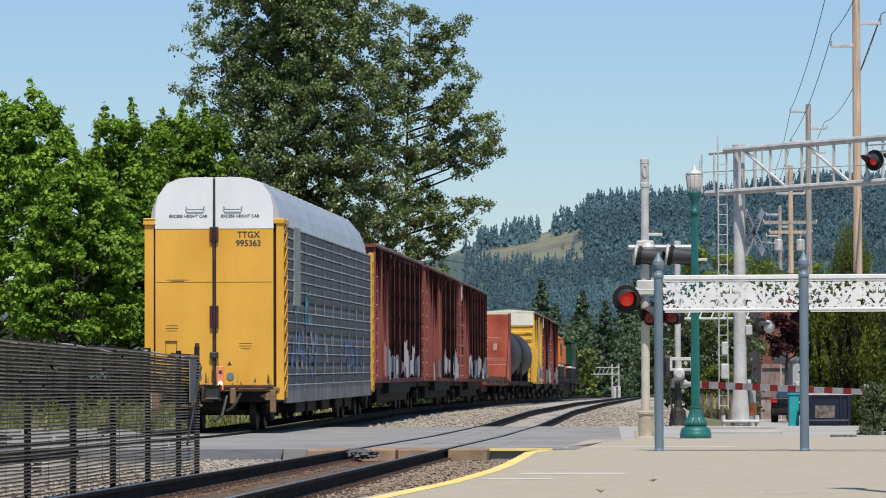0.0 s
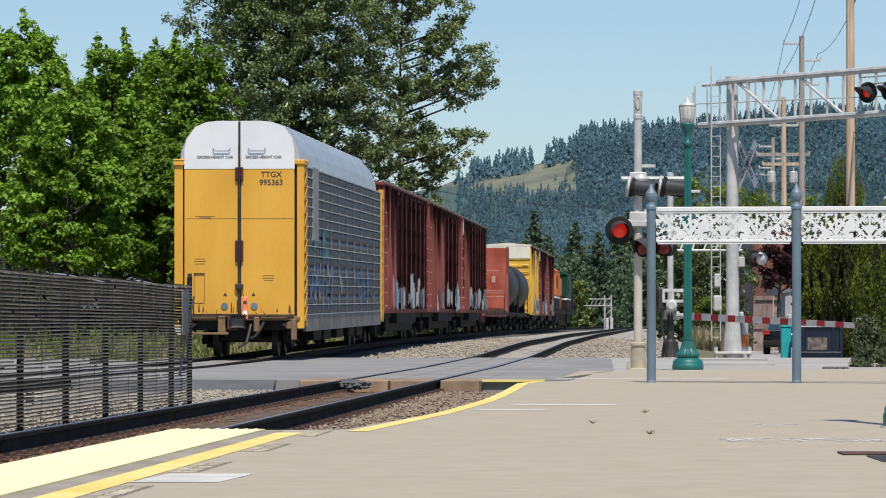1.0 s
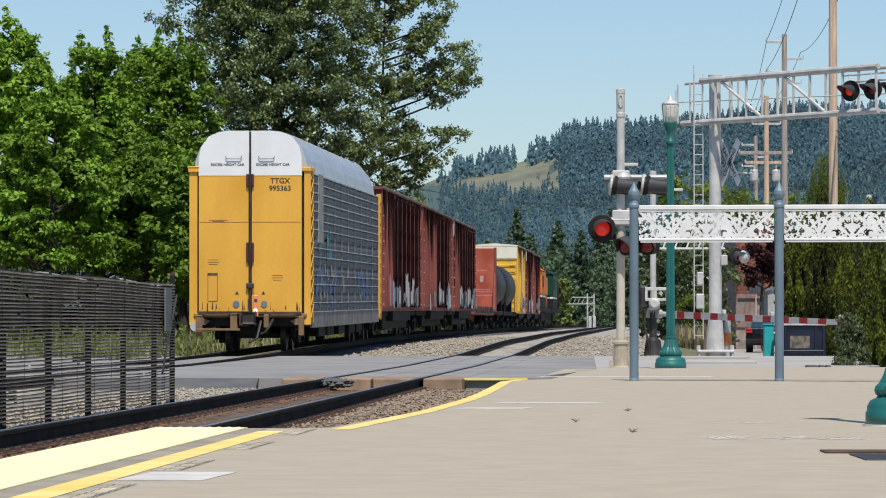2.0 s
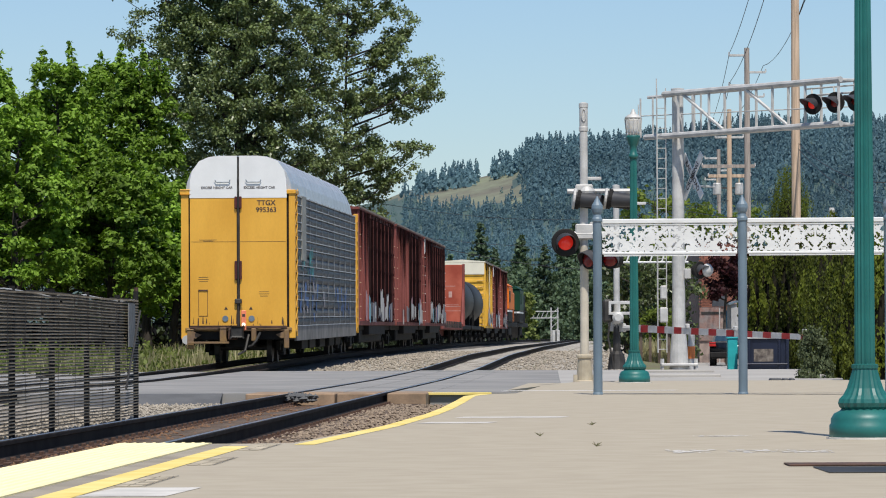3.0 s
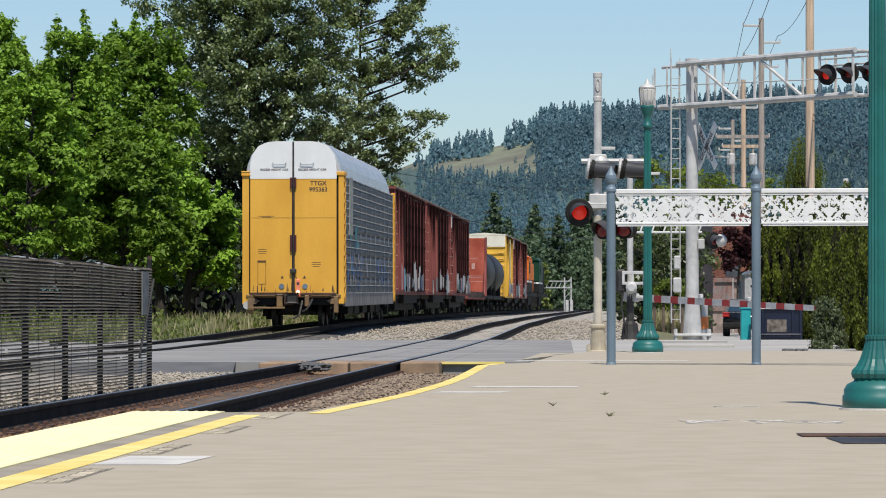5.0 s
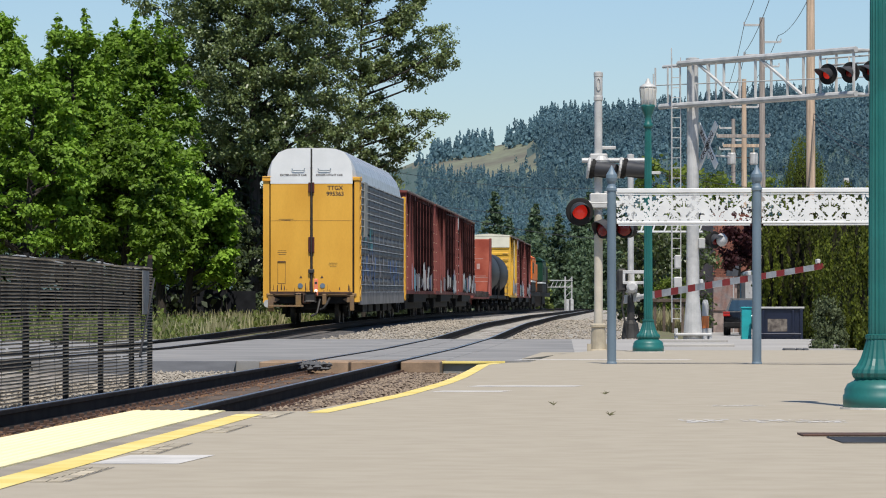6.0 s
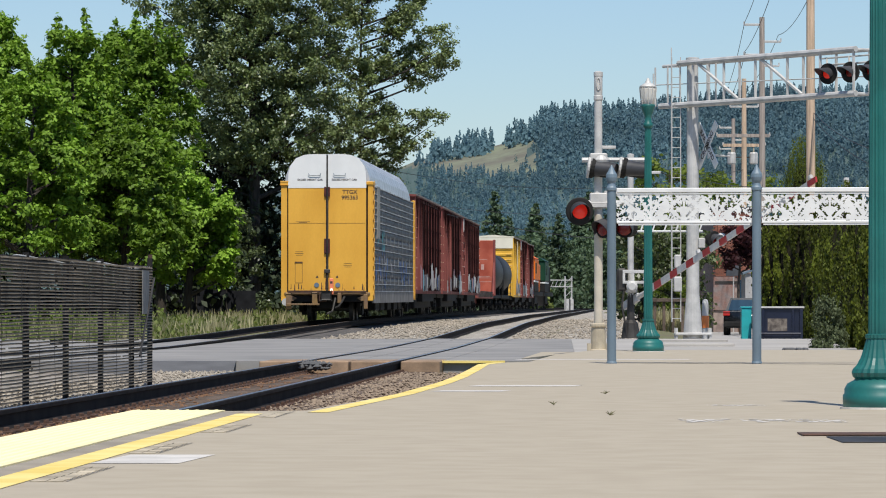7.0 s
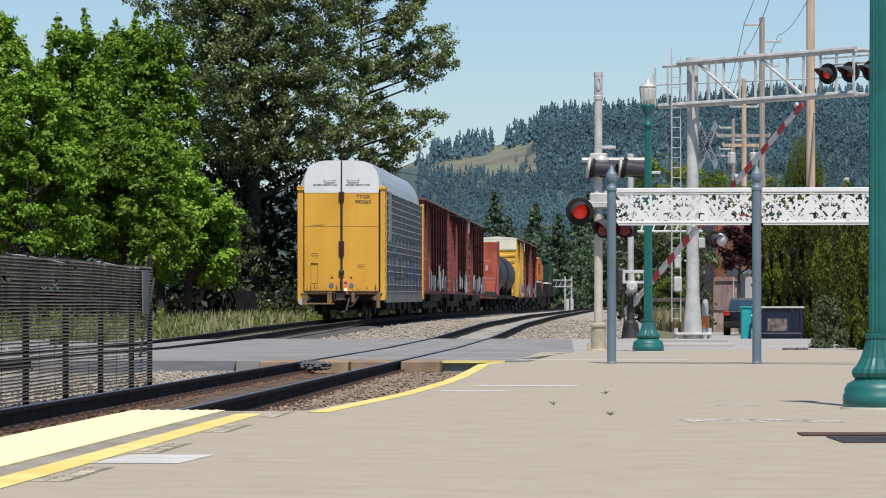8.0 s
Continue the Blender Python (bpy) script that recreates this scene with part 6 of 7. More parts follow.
    part("service_bracket", bm, WHITE, root)
    for a in (6.13, 7.1, 8.0):
        p = P(a, 7.58)
        flasher(root, p.x, p.y - 0.45, p.z, -38, DARKLENS if a > 7 else REDLENS, 0.62, 0.30)
    bm = B()
    for a in (6.13, 7.1, 8.0):
        rod(bm, P(a, 7.6) + Vector((0, -0.4, 0)), P(a, 8.05), 0.03, seg=6)
    rod(bm, P(5.9, 7.85), P(8.15, 7.85), 0.03, seg=6)
    rod(bm, P(5.9, 8.05), P(8.15, 8.05), 0.025, seg=6)
    part("lamp_hanger", bm, ALU, root)
    flasher(root, 0.62, -0.2, 2.95, 40, DARKLENS, 0.3, 0.26)
    bm = lathe(B(), [(0.2, -0.02), (0.2, 0.0), (0.14, 0.10), (0.05, 0.15)], 18, m=pose(0.85, -0.25, 2.95, 90, 0, 35))
    part("lamp_back", bm, ALU, root, smooth=True)
    # crossbuck, seen nearly edge on
    cb = thing("crossbuck", "white railroad crossing crossbuck sign seen edge-on", "traffic sign", pose(x + 0.42, y - 0.3, 5.70, 0, 0, -66))
    for sgn in (-1, 1):
        m = Matrix.Rotation(sgn * radians(48), 4, "Y")
        bm = box(B(), -0.86, 0.86, -0.012, 0.012, -0.125, 0.125, m=m)
        bl = part("blade", bm, WHITE, cb)
        tx = "RAIL  ROAD" if sgn > 0 else "CROSSING"
        words("lettering", tx, 0.22, m @ pose(0, -0.014, -0.07, 90), INK, bl)
    bm = rod(B(), (0, 0.06, -0.3), (-0.3, 0.9, -0.3), 0.03, seg=6)
    rod(bm, (0, 0.03, -0.4), (0, 0.03, 0.2), 0.03, seg=6)
    part("sign_bracket", bm, ALU, cb)
    return root


def railing():
    """Slate-grey posts with white cast-iron lace panels hung between them."""
    posts = [(1.995, 46.8), (3.696, 46.6), (5.40, 46.4), (7.10, 46.2)]
    root = thing("platform_railing", "white lacework rail between slate-grey iron posts", "railing")
    for x, y in posts:
        bm = lathe(B(), [(0.062, 0), (0.062, 0.03), (0.054, 0.05), (0.052, 2.06), (0.062, 2.07), (0.062, 2.10), (0.05, 2.12), (0.042, 2.15), (0.058, 2.18), (0.068, 2.22), (0.064, 2.26), (0.040, 2.30), (0.02, 2.34), (0.006, 2.37)], 20, m=pose(x, y, PLAT - 0.02))
        part("post", bm, GREYPAINT, root, "slate-grey iron post with an urn finial")
    for (x0, y0), (x1, y1) in zip(posts, posts[1:]):
        d = Vector((x1 - x0, y1 - y0, 0))
        W = d.length
        m = Matrix.Translation((x0, y0, PLAT)) @ Matrix.Rotation(math.atan2(d.y, d.x), 4, "Z")
        bm = B()
        box(bm, 0.06, W - 0.06, -0.03, 0.03, 2.02, 2.075, 0.008, m=m)
        box(bm, 0.06, W - 0.06, -0.02, 0.02, 1.655, 1.685, 0.006, m=m)
        box(bm, 0.06, W - 0.06, -0.02, 0.02, 2.0, 2.015, m=m)
        for k in range(60):
            a = 0.08 + (W - 0.16) * (k + 0.5) / 60
            box(bm, a - 0.014, a + 0.014, -0.012, 0.012, 1.635, 1.657, m=m)
        fr = part("panel_frame", bm, LACE, root)
        # lace: a cast plate pierced with small openings, alike to both sides of its middle
        nx, nz = int((W - 0.12) / 0.0085), 37
        lo, hi = 1.685, 2.0

        def solid(i, j):
            if not (0 <= i < nx and 0 <= j < nz):
                return False
            u, v = abs(0.06 + (W - 0.12) * (i + 0.5) / nx - W / 2), (j + 0.5) / nz
            u2 = abs(u - 0.395)
            if u < 0.013 or u2 < 0.013 or (u < 0.36 and abs(v - 1 + u / 0.36) < 0.075) or (0.43 < u and abs(v - (u - 0.43) / 0.36) < 0.07):
                return True
            a, r = math.atan2((v - 0.1) * 0.315, u2), math.hypot(u2, (v - 0.1) * 0.315)
            if r < 0.20 and math.cos(a * 11) > 0.1:
                return True
            a, r = math.atan2(v * 0.315, u), math.hypot(u, v * 0.315)
            if r < 0.17 and math.cos(a * 9) > 0.0:
                return True
            r = math.hypot(u - 0.22, (v - 0.62) * 0.315)
            if r < 0.045 or 0.075 < r < 0.10:
                return True
            return noise.noise((u * 21, v * 6.5, 3)) + 0.6 * noise.noise((u * 52, v * 16, 9)) > -0.02
        grid = [[solid(i, j) for j in range(nz)] for i in range(nx)]
        verts = [m @ Vector((0.06 + (W - 0.12) * i / nx, yy, lo + (hi - lo) * j / nz)) for yy in (-0.013, 0.013) for i in range(nx + 1) for j in range(nz + 1)]
        back = (nx + 1) * (nz + 1)
        at = lambda i, j: i * (nz + 1) + j
        faces = []
        for i in range(nx):
            for j in range(nz):
                if not grid[i][j]:
                    continue
                c = (at(i, j), at(i + 1, j), at(i + 1, j + 1), at(i, j + 1))
                faces += [c, tuple(k + back for k in c[::-1])]
                for (di, dj), (p, q) in (((0, -1), (0, 1)), ((1, 0), (1, 2)), ((0, 1), (2, 3)), ((-1, 0), (3, 0))):
                    if not (0 <= i + di < nx and 0 <= j + dj < nz and grid[i + di][j + dj]):
                        faces.append((c[q], c[p], c[p] + back, c[q] + back))
        raw("lace", verts, faces, LACE, fr, "white cast-iron scrolls and leaves")
    return root


def build_fence():
    """Low chain-link fence with faded woven slats beside the near track."""
    fx = lambda y: -6.36 + LEAN * y
    root = thing("slatted_fence", "chain-link fence woven with faded dark slats", "fence")
    top = 1.39
    y = 24.0
    ends = []
    while y < 53:
        ends.append(min(y, 52.0))
        y += 2.9
    ends[-1] = 52.0
    zb = -0.12
    for y in ends:
        bm = rod(B(), (fx(y), y, -0.3), (fx(y), y, top + (0.12 if y > 51 else 0.05)), 0.035, seg=8)
        part("post", bm, BLACK, root)
    bm = rod(B(), (fx(52), 52.05, 0), (fx(52), 52.05, 1.56), 0.03, seg=8)
    part("post", bm, RUST, root)
    rng = np.random.default_rng(17)
    # each slat sags a little between the posts
    n = 41
    pitch = (top - zb - 0.03) / (n - 1)
    bm, dark = B(), B()
    for k in range(n):
        z = zb + 0.02 + pitch * k
        ph, low = rng.uniform(0, 6), k < 27
        prev, prev2 = None, None
        for i in range(161):
            yy = ends[0] + (ends[-1] - ends[0]) * i / 160
            dz = 0.004 * math.sin(yy * 0.9 + ph) + 0.005 * math.sin(yy * 0.6) + 0.003 * noise.noise((yy * 2.5, k * 1.7, 1))
            x = fx(yy) + 0.045 + 0.010 * math.sin(yy * 0.7)
            hgt = (0.0092 if low else 0.0100) + 0.0022 * noise.noise((yy * 1.6, k * 2.3, 6))
            cur = [(x + 0.003, yy, z + dz - hgt), (x - 0.003, yy, z + dz + hgt)]
            if prev and rng.random() > 0.004:
                if rng.random() < 0.08:
                    pv = [bm.verts.new(c) for c in prev]
                cv = [bm.verts.new(c) for c in cur]
                bm.faces.new((pv[0], cv[0], cv[1], pv[1]))
                pv = cv
            else:
                pv = [bm.verts.new(c) for c in cur]
            prev = cur
            # the dark screen between the slats, worn through in places
            if noise.noise((yy * 0.45, k * 0.16, 4)) > (0.26 if not low else -0.30 - 0.01 * (27 - k)):
                prev2 = None
                continue
            c2 = [dark.verts.new((x - 0.03, yy, z + dz + hgt - 0.002)), dark.verts.new((x - 0.03, yy, z + dz + pitch - 0.011 - (0.008 if low else 0.0)))]
            if prev2:
                dark.faces.new((prev2[0], c2[0], c2[1], prev2[1]))
            prev2 = c2
    tagged(part("slat_weave", bm, SLAT, root, "faded grey-brown horizontal slats"), kind="stuff")
    tagged(part("windscreen", dark, WORNSCREEN, root, "dark worn fence screen"), kind="stuff")
    bm = B()
    for k in range(22):
        yy = 24.3 + k * 1.26 + rng.uniform(-0.15, 0.15)
        sweep(bm, [(fx(yy + 0.05 * math.sin(q + k)) + 0.06, yy + 0.05 * math.sin(q + k), zb + 0.03 + (top - zb - 0.05) * q / 6) for q in range(7)], 0.0022, 4)
    tagged(part("stay_wire", bm, DARKSTEEL, root, "thin upright stay wires"), kind="stuff")
    bm = sweep(B(), [(fx(y), y, top + 0.018 * math.sin(y * 1.1) + 0.008 * math.sin(y * 3.1) - 0.01) for y in [24 + 28 * k / 40 for k in range(41)]], 0.012, 7)
    part("top_rail", bm, ALU, root)
    bm = box(B(), fx(51) + 0.06, fx(51) + 0.075, 50.5, 51.55, 0.78, 1.34)
    part("sign_plate", bm, PLATEGREY, root, "grey blank plate wired to the fence")
    bm = rod(B(), (fx(50.4) + 0.07, 50.4, 0.25), (fx(51.9) + 0.07, 51.9, 1.25), 0.014, seg=6)
    part("brace", bm, DARKSTEEL, root)
    # dark screen fence behind the far track
    root = thing("screen_fence", "low dark screen fence behind the far track", "fence")
    for k in range(12):
        x0, y0 = -22.0 + 1.2 * k, 158 + 0.25 * k
        h = 1.58 + 0.03 * math.sin(k * 2.1)
        bm = box(B(), x0 + 0.01, x0 + 1.19, y0, y0 + 0.03, -0.1, h, 0.005)
        part("panel", bm, MESHDARK, root)
        bm = rod(B(), (x0, y0, -0.3), (x0, y0, h + 0.06), 0.03, seg=6)
        part("post", bm, DARKSTEEL, root)


def utility_pole(label, x, y, h, r, material, arms):
    root = thing("utility_pole", label, "utility pole", pose(x, y, -0.3), group="utility poles by the street")
    bm = lathe(B(), [(r, 0), (r * 0.9, h * 0.5), (r * 0.72, h)], 14)
    part("pole", bm, material, root, smooth=False)
    for z, a, b, th in arms:
        bm = box(B(), a, b, -0.06, 0.06, z - th, z + th, 0.01)
        part("crossarm", bm, ALU if th < 0.08 else material, root)
        bm = B()
        for e in (a, b):
            if abs(e) > 0.3:
                rod(bm, (e, 0, z), (e, 0, z + 0.18), 0.05, 0.03, 8)
        part("insulator", bm, ALU, root)
    return root


def wire(label, a, b, sag, r=0.02):
    bm = B()
    a, b = Vector(a), Vector(b)
    pts = [a.lerp(b, k / 20) - Vector((0, 0, sag * 4 * (k / 20) * (1 - k / 20))) for k in range(21)]
    sweep(bm, pts, r, 4)
    tagged(part("power_line", bm, WIRE), label, "cable")


def P8(x, y, d):
    """A place by its bearing and height seen from the tripod, at the distance d."""
    return ((x - 784) * d / 7000, d, 0.86 + (545 - y) * d / 7000)


def build_poles():
    d = 150
    x = P8(1435, 0, d)[0]
    utility_pole("tall brown wooden utility pole", x, d, 19.5, 0.185, POLEWOOD, ((14.40, -0.95, 0.0, 0.06), (15.25, 0.0, 0.95, 0.06), (16.6, -0.95, 0.0, 0.06)))
    d2 = 210
    x2 = P8(1349, 0, d2)[0]
    utility_pole("weathered pole with offset crossarms", x2, d2, 16.6, 0.19, POLEGREY, ((16.2, -0.95, 0.0, 0.06), (15.3, 0.0, 1.0, 0.06), (14.6, -0.95, 0, 0.06), (14.0, 0, 0.9, 0.05), (10.3, -2.4, 0.4, 0.09)))
    d3 = 225
    x3 = P8(1317, 0, d3)[0]
    utility_pole("brown pole carrying transformers", x3, d3, 14.2, 0.18, POLEWOOD, ((12.6, -0.8, 0.8, 0.06), (10.4, -1.2, 1.2, 0.09)))
    d4 = 260
    x4 = P8(1298, 0, d4)[0]
    utility_pole("grey far pole with short arms", x4, d4, 13.6, 0.17, POLEGREY, ((13.0, -0.9, 0, 0.06), (12.2, 0, 0.8, 0.06), (11.6, -0.9, 0, 0.05)))
    for px, py in ((1295, 280), (1334, 280)):
        c = P8(px, py, 225)
        tr = thing("transformer", "grey can transformer hung on the pole", "transformer", pose(*c))
        part("can", lathe(B(), [(0.2, -0.35), (0.24, -0.3), (0.24, 0.25), (0.18, 0.33)], 14), ALU, tr)
        part("bushing", rod(B(), (0, 0, 0.3), (0, 0, 0.6), 0.05, 0.03, 8), BUFF, tr)
        part("bracket", box(B(), *((0.0, 0.62) if px < 1317 else (-0.45, 0.0)), -0.03, 0.03, 0.0, 0.08), DARKSTEEL, tr)
    for (ax, ay, ad), (bx, by, bd), sg in (((1318, 40, 210), (1392, -205, 150), 0.5), ((1318, 92, 210), (1392, -95, 150), 0.5), ((1378, 62, 210), (1480, -130, 150), 0.9), ((1392, -95, 150), (1500, -330, 110), 0.5), ((1480, -130, 150), (1620, -330, 110), 0.6), ((1480, -130, 150), (1440, -24, 150), 0.0),
                                           ((1318, 40, 210), (1290, 150, 260), 0.3), ((1378, 62, 210), (1310, 165, 260), 0.6), ((1320, 92, 210), (1284, 190, 260), 0.4),
                                           ((1440, 200, 150), (1600, 270, 120), 0.4), ((1440, 210, 150), (1620, 310, 120), 0.5), ((1180, 300, 225), (1440, 330, 150), 0.4)):
        wire("thin black overhead power line", P8(ax, ay, ad), P8(bx, by, bd), sg, 0.016)
    wire("black cable across the valley", P8(690, 352, 188), P8(1317, 415, 225), 1.0, 0.018)
    wire("thin pale cable across the hill", P8(680, 300, 190), P8(1317, 300, 225), 1.0, 0.012)
    wire("thin pale cable across the hill", P8(680, 350, 190), P8(1298, 350, 260), 1.0, 0.012)


def parked_car():
    y = 165.0
    root = thing("parked_suv", "dark parked sport utility car seen from behind", "car", pose(P8(1320, 0, y)[0], y, -0.29, 0, 0, -6))
    out = [(-0.92, 0.30), (0.92, 0.30), (0.94, 0.75), (0.90, 0.98), (-0.90, 0.98), (-0.94, 0.75)]
    bm = prism(B(), out, 0.0, 4.5)
    bmesh.ops.recalc_face_normals(bm, faces=bm.faces)
    bmesh.ops.bevel(bm, geom=bm.edges[:], offset=0.07, segments=2, affect="EDGES")
    part("body", bm, CARPAINT, root, smooth=True)
    bm = B()
    a = [(-0.86, 0.98), (0.86, 0.98), (0.66, 1.56), (-0.66, 1.56)]
    lo = [bm.verts.new((x, yy, z)) for yy in (0.15, 3.4) for x, z in a[:2]]
    hi = [bm.verts.new((x, yy, z)) for yy in (0.45, 2.4) for x, z in a[3:1:-1]]
    for f in ((lo[0], lo[1], hi[1], hi[0]), (lo[2], hi[2], hi[3], lo[3]), (lo[0], hi[0], hi[2], lo[2]), (lo[1], lo[3], hi[3], hi[1]), (hi[0], hi[1], hi[3], hi[2])):
        bm.faces.new(f)
    bmesh.ops.recalc_face_normals(bm, faces=bm.faces)
    part("cabin", bm, CARPAINT, root)
    bm = B()
    bm.faces.new([bm.verts.new(c) for c in ((-0.74, 0.165, 1.04), (0.74, 0.165, 1.04), (0.60, 0.40, 1.48), (-0.60, 0.40, 1.48))])
    part("rear_window", bm, CARGLASS, root)
    for s in (-1, 1):
        bm = box(B(), s * 0.70, s * 0.92, -0.03, 0.08, 0.84, 0.97, 0.03)
        part("tail_lamp", bm, TAIL, root)
        for yy in (0.85, 3.6):
            bm = rod(B(), (s * 0.76, yy, 0.33), (s * 0.95, yy, 0.33), 0.33, seg=20)
            wh = part("wheel", bm, BLACK, root)
            part("rim", rod(B(), (s * 0.94, yy, 0.33), (s * 0.965, yy, 0.33), 0.2, seg=12), ALU, wh)
    bm = box(B(), -0.93, 0.93, -0.06, 0.12, 0.34, 0.58, 0.04)
    part("bumper", bm, BLACK, root)
    part("number_plate", box(B(), -0.16, 0.16, -0.045, -0.02, 0.68, 0.76, 0.005), ALU, root)
    return root


def build_street():
    car = parked_car()
    other = copy_thing(car, pose(P8(1276, 0, 205)[0], 205, -0.29, 0, 0, -6))
    tagged(other, "dark car parked farther up the street", "car")
    y = 132.0
    root = thing("dumpster", "dark blue steel refuse container with a flat lid", "dumpster", pose(P8(1377, 0, y)[0], y, -0.30, 0, 0, -4))
    bm = B()
    prism(bm, [(-0.74, 0.12), (0.74, 0.12), (0.84, 1.12), (-0.84, 1.12)], 0, 1.5)
    bmesh.ops.recalc_face_normals(bm, faces=bm.faces)
    part("body", bm, NAVY, root)
    bm = box(B(), -0.87, 0.87, -0.06, 1.56, 1.12, 1.20, 0.02)
    part("lid", bm, NAVY, root)
    part("lid_edge", box(B(), -0.87, 0.87, -0.075, -0.062, 1.15, 1.21), ALU, root, "pale worn edge of the lid")
    for x in (-0.80, 0.72):
        part("corner_post", box(B(), x, x + 0.1, -0.09, -0.02, 0.05, 1.12, 0.01), NAVY, root)
    part("rust_patch", box(B(), -0.35, 0.30, -0.012, -0.004, 0.38, 0.80), mat("scraped_steel", (0.07, 0.05, 0.045), 0.8, 0, 0.5, 5, 30, 0.2, 0.004, second=(0.20, 0.17, 0.14)), root, "scraped rusty patch")
    part("rail", rod(B(), (-0.76, -0.08, 0.30), (0.76, -0.08, 0.30), 0.035, seg=8), NAVY, root)
    for x in (-0.5, 0.5):
        part("rib", box(B(), x - 0.04, x + 0.04, -0.06, 0.05, 0.15, 1.1, 0.01), NAVY, root)
    for x in (-0.62, 0.62):
        part("caster", rod(B(), (x - 0.05, 0.2, 0.07), (x + 0.05, 0.2, 0.07), 0.075, seg=12), BLACK, root)
    y = 134
    root = thing("utility_cabinet", "turquoise steel street cabinet", "cabinet", pose(P8(1320, 0, y)[0], y, -0.30))
    part("body", box(B(), -0.15, 0.18, -0.1, 0.4, 0, 1.15, 0.02), TURQ, root)
    part("roof", box(B(), -0.18, 0.21, -0.13, 0.43, 1.15, 1.2, 0.01), TURQ, root)
    root = thing("bollard_post", "grey concrete bollard beside the gantry", "bollard", pose(P8(1248, 0, 120)[0], 120.0, -0.1))
    part("post", lathe(B(), [(0.10, 0), (0.10, 1.1), (0.07, 1.2), (0.02, 1.22)], 12), ALU, root)
    part("sleeve", lathe(B(), [(0.112, 0.35), (0.112, 0.72)], 12), CONEOR, root)
    # brick building
    y = 190
    x0, x1 = P8(1262, 0, y)[0], P8(1330, 0, y)[0]
    root = thing("brick_building", "old red-brick building with peeling white lower wall", "building")
    part("wall", box(B(), x0 + 0.02, x1 - 0.02, y + 0.1, y + 9.98, -0.5, 5.5), mat("mortar", (0.30, 0.23, 0.20), 0.95), root)
    part("painted_course", box(B(), x0 + 0.01, x0 + 1.05, y + 0.03, y + 0.1, 0.75, 2.35), mat("peeling_white", (0.42, 0.35, 0.33), 0.9, 0, 0.45, 2.5, 14, 0.3, 0.01, second=(0.26, 0.14, 0.11)), root)
    part("roof", box(B(), x0 - 0.1, x1 + 0.1, y - 0.02, y + 10.1, 5.5, 5.7, 0.02), DARKSTEEL, root)
    bm = B()
    for r in range(54):
        z = 1.38 + r * 0.076
        for c in range(8):
            xa = x0 + c * 0.235 + (0.117 if r % 2 else 0)
            if xa + 0.22 < x1 and (z > 2.36 or xa > x0 + 1.06):
                box(bm, xa, xa + 0.222, y + 0.05, y + 0.1, z, z + 0.064)
    tagged(part("brickwork", bm, BRICKM, root), kind="stuff")
    part("lintel", box(B(), x0 + 0.1, x0 + 1.4, y + 0.0, y + 0.04, 2.02, 2.14), DARKSTEEL, root)
    door = part("door", box(B(), x0 + 1.22, x0 + 1.56, y + 0.01, y + 0.06, -0.3, 2.35, 0.01), mat("brown_door", (0.20, 0.085, 0.035), 0.6, 0, 0.25, 3, 30, 0.1), root, "brown wooden door")
    part("door_panel", box(B(), x0 + 1.28, x0 + 1.50, y - 0.005, y + 0.01, 1.2, 2.2, 0.004), CARGLASS, door)
    sign = thing("notice_board", "small dark notice board on a post", "sign", pose(P8(1298, 0, 186)[0], 186.0, -0.3))
    part("post", rod(B(), (0, 0, 0), (0, 0, 3.2), 0.03, seg=6), ALU, sign)
    part("board", box(B(), -0.36, 0.28, -0.06, -0.03, 2.65, 3.20, 0.01), mat("board_grey", (0.06, 0.065, 0.075), 0.6, 0, 0.2, 4, 30, 0.1), sign)
    # a pale shed beside the brick building
    xs = P8(1319, 0, 178)[0]
    root = thing("garden_shed", "small pale grey shed beside the brick building", "shed", pose(xs, 178, -0.35))
    part("wall", box(B(), 0, 1.5, 0, 2.5, 0, 2.75), mat("shed_grey", (0.42, 0.42, 0.42), 0.8, 0, 0.15, 3, 30, 0.1), root)
    bm = prism(B(), [(-0.12, 2.70), (1.62, 3.25), (1.62, 3.33), (-0.12, 2.78)], -0.1, 2.6)
    bmesh.ops.recalc_face_normals(bm, faces=bm.faces)
    part("roof", bm, GREYPAINT, root)
    # a storage shed and a thin street light beyond the hedge
    y = 150
    x = P8(1498, 0, y)[0]
    root = thing("vent_pipe", "pale vent pipe above the hedge", "pipe", pose(x, y, -0.3))
    part("pipe", rod(B(), (0, 0, 0), (0, 0, 6.0), 0.05, seg=8), ALU, root)
    part("cap", lathe(B(), [(0.09, 5.9), (0.11, 6.0), (0.09, 6.1)], 10), ALU, root)
    y = 160.0
    xa, xb = P8(1150, 0, y)[0], P8(1216, 0, y)[0]
    root = thing("guard_rail", "low dark timber guard rail beyond the crossing", "guard rail")
    part("beam", box(B(), xa, xb, y, y + 0.1, 1.10, 1.24, 0.01), TIE, root)
    for k in range(4):
        xk = xa + 0.15 + (xb - xa - 0.4) * k / 3
        part("post", box(B(), xk, xk + 0.12, y + 0.1, y + 0.22, -0.45, 1.26, 0.01), TIE, root)
    tree("shrub", "bright green shrub behind the guard rail", (9.75, 166, -0.4), 2.6, 0.75, SCRUB, 95, 24, 3000, 0.07, 0.2, trunk_r=0.05, clump=0.36)
    rng = np.random.default_rng(52)
    n = 1500
    c = np.stack([rng.uniform(xa, xb, n), rng.uniform(160.6, 163, n), rng.uniform(-0.2, 0.5, n)], 1)
    nrm = rng.normal(size=(n, 3))
    nrm /= np.linalg.norm(nrm, axis=1)[:, None]
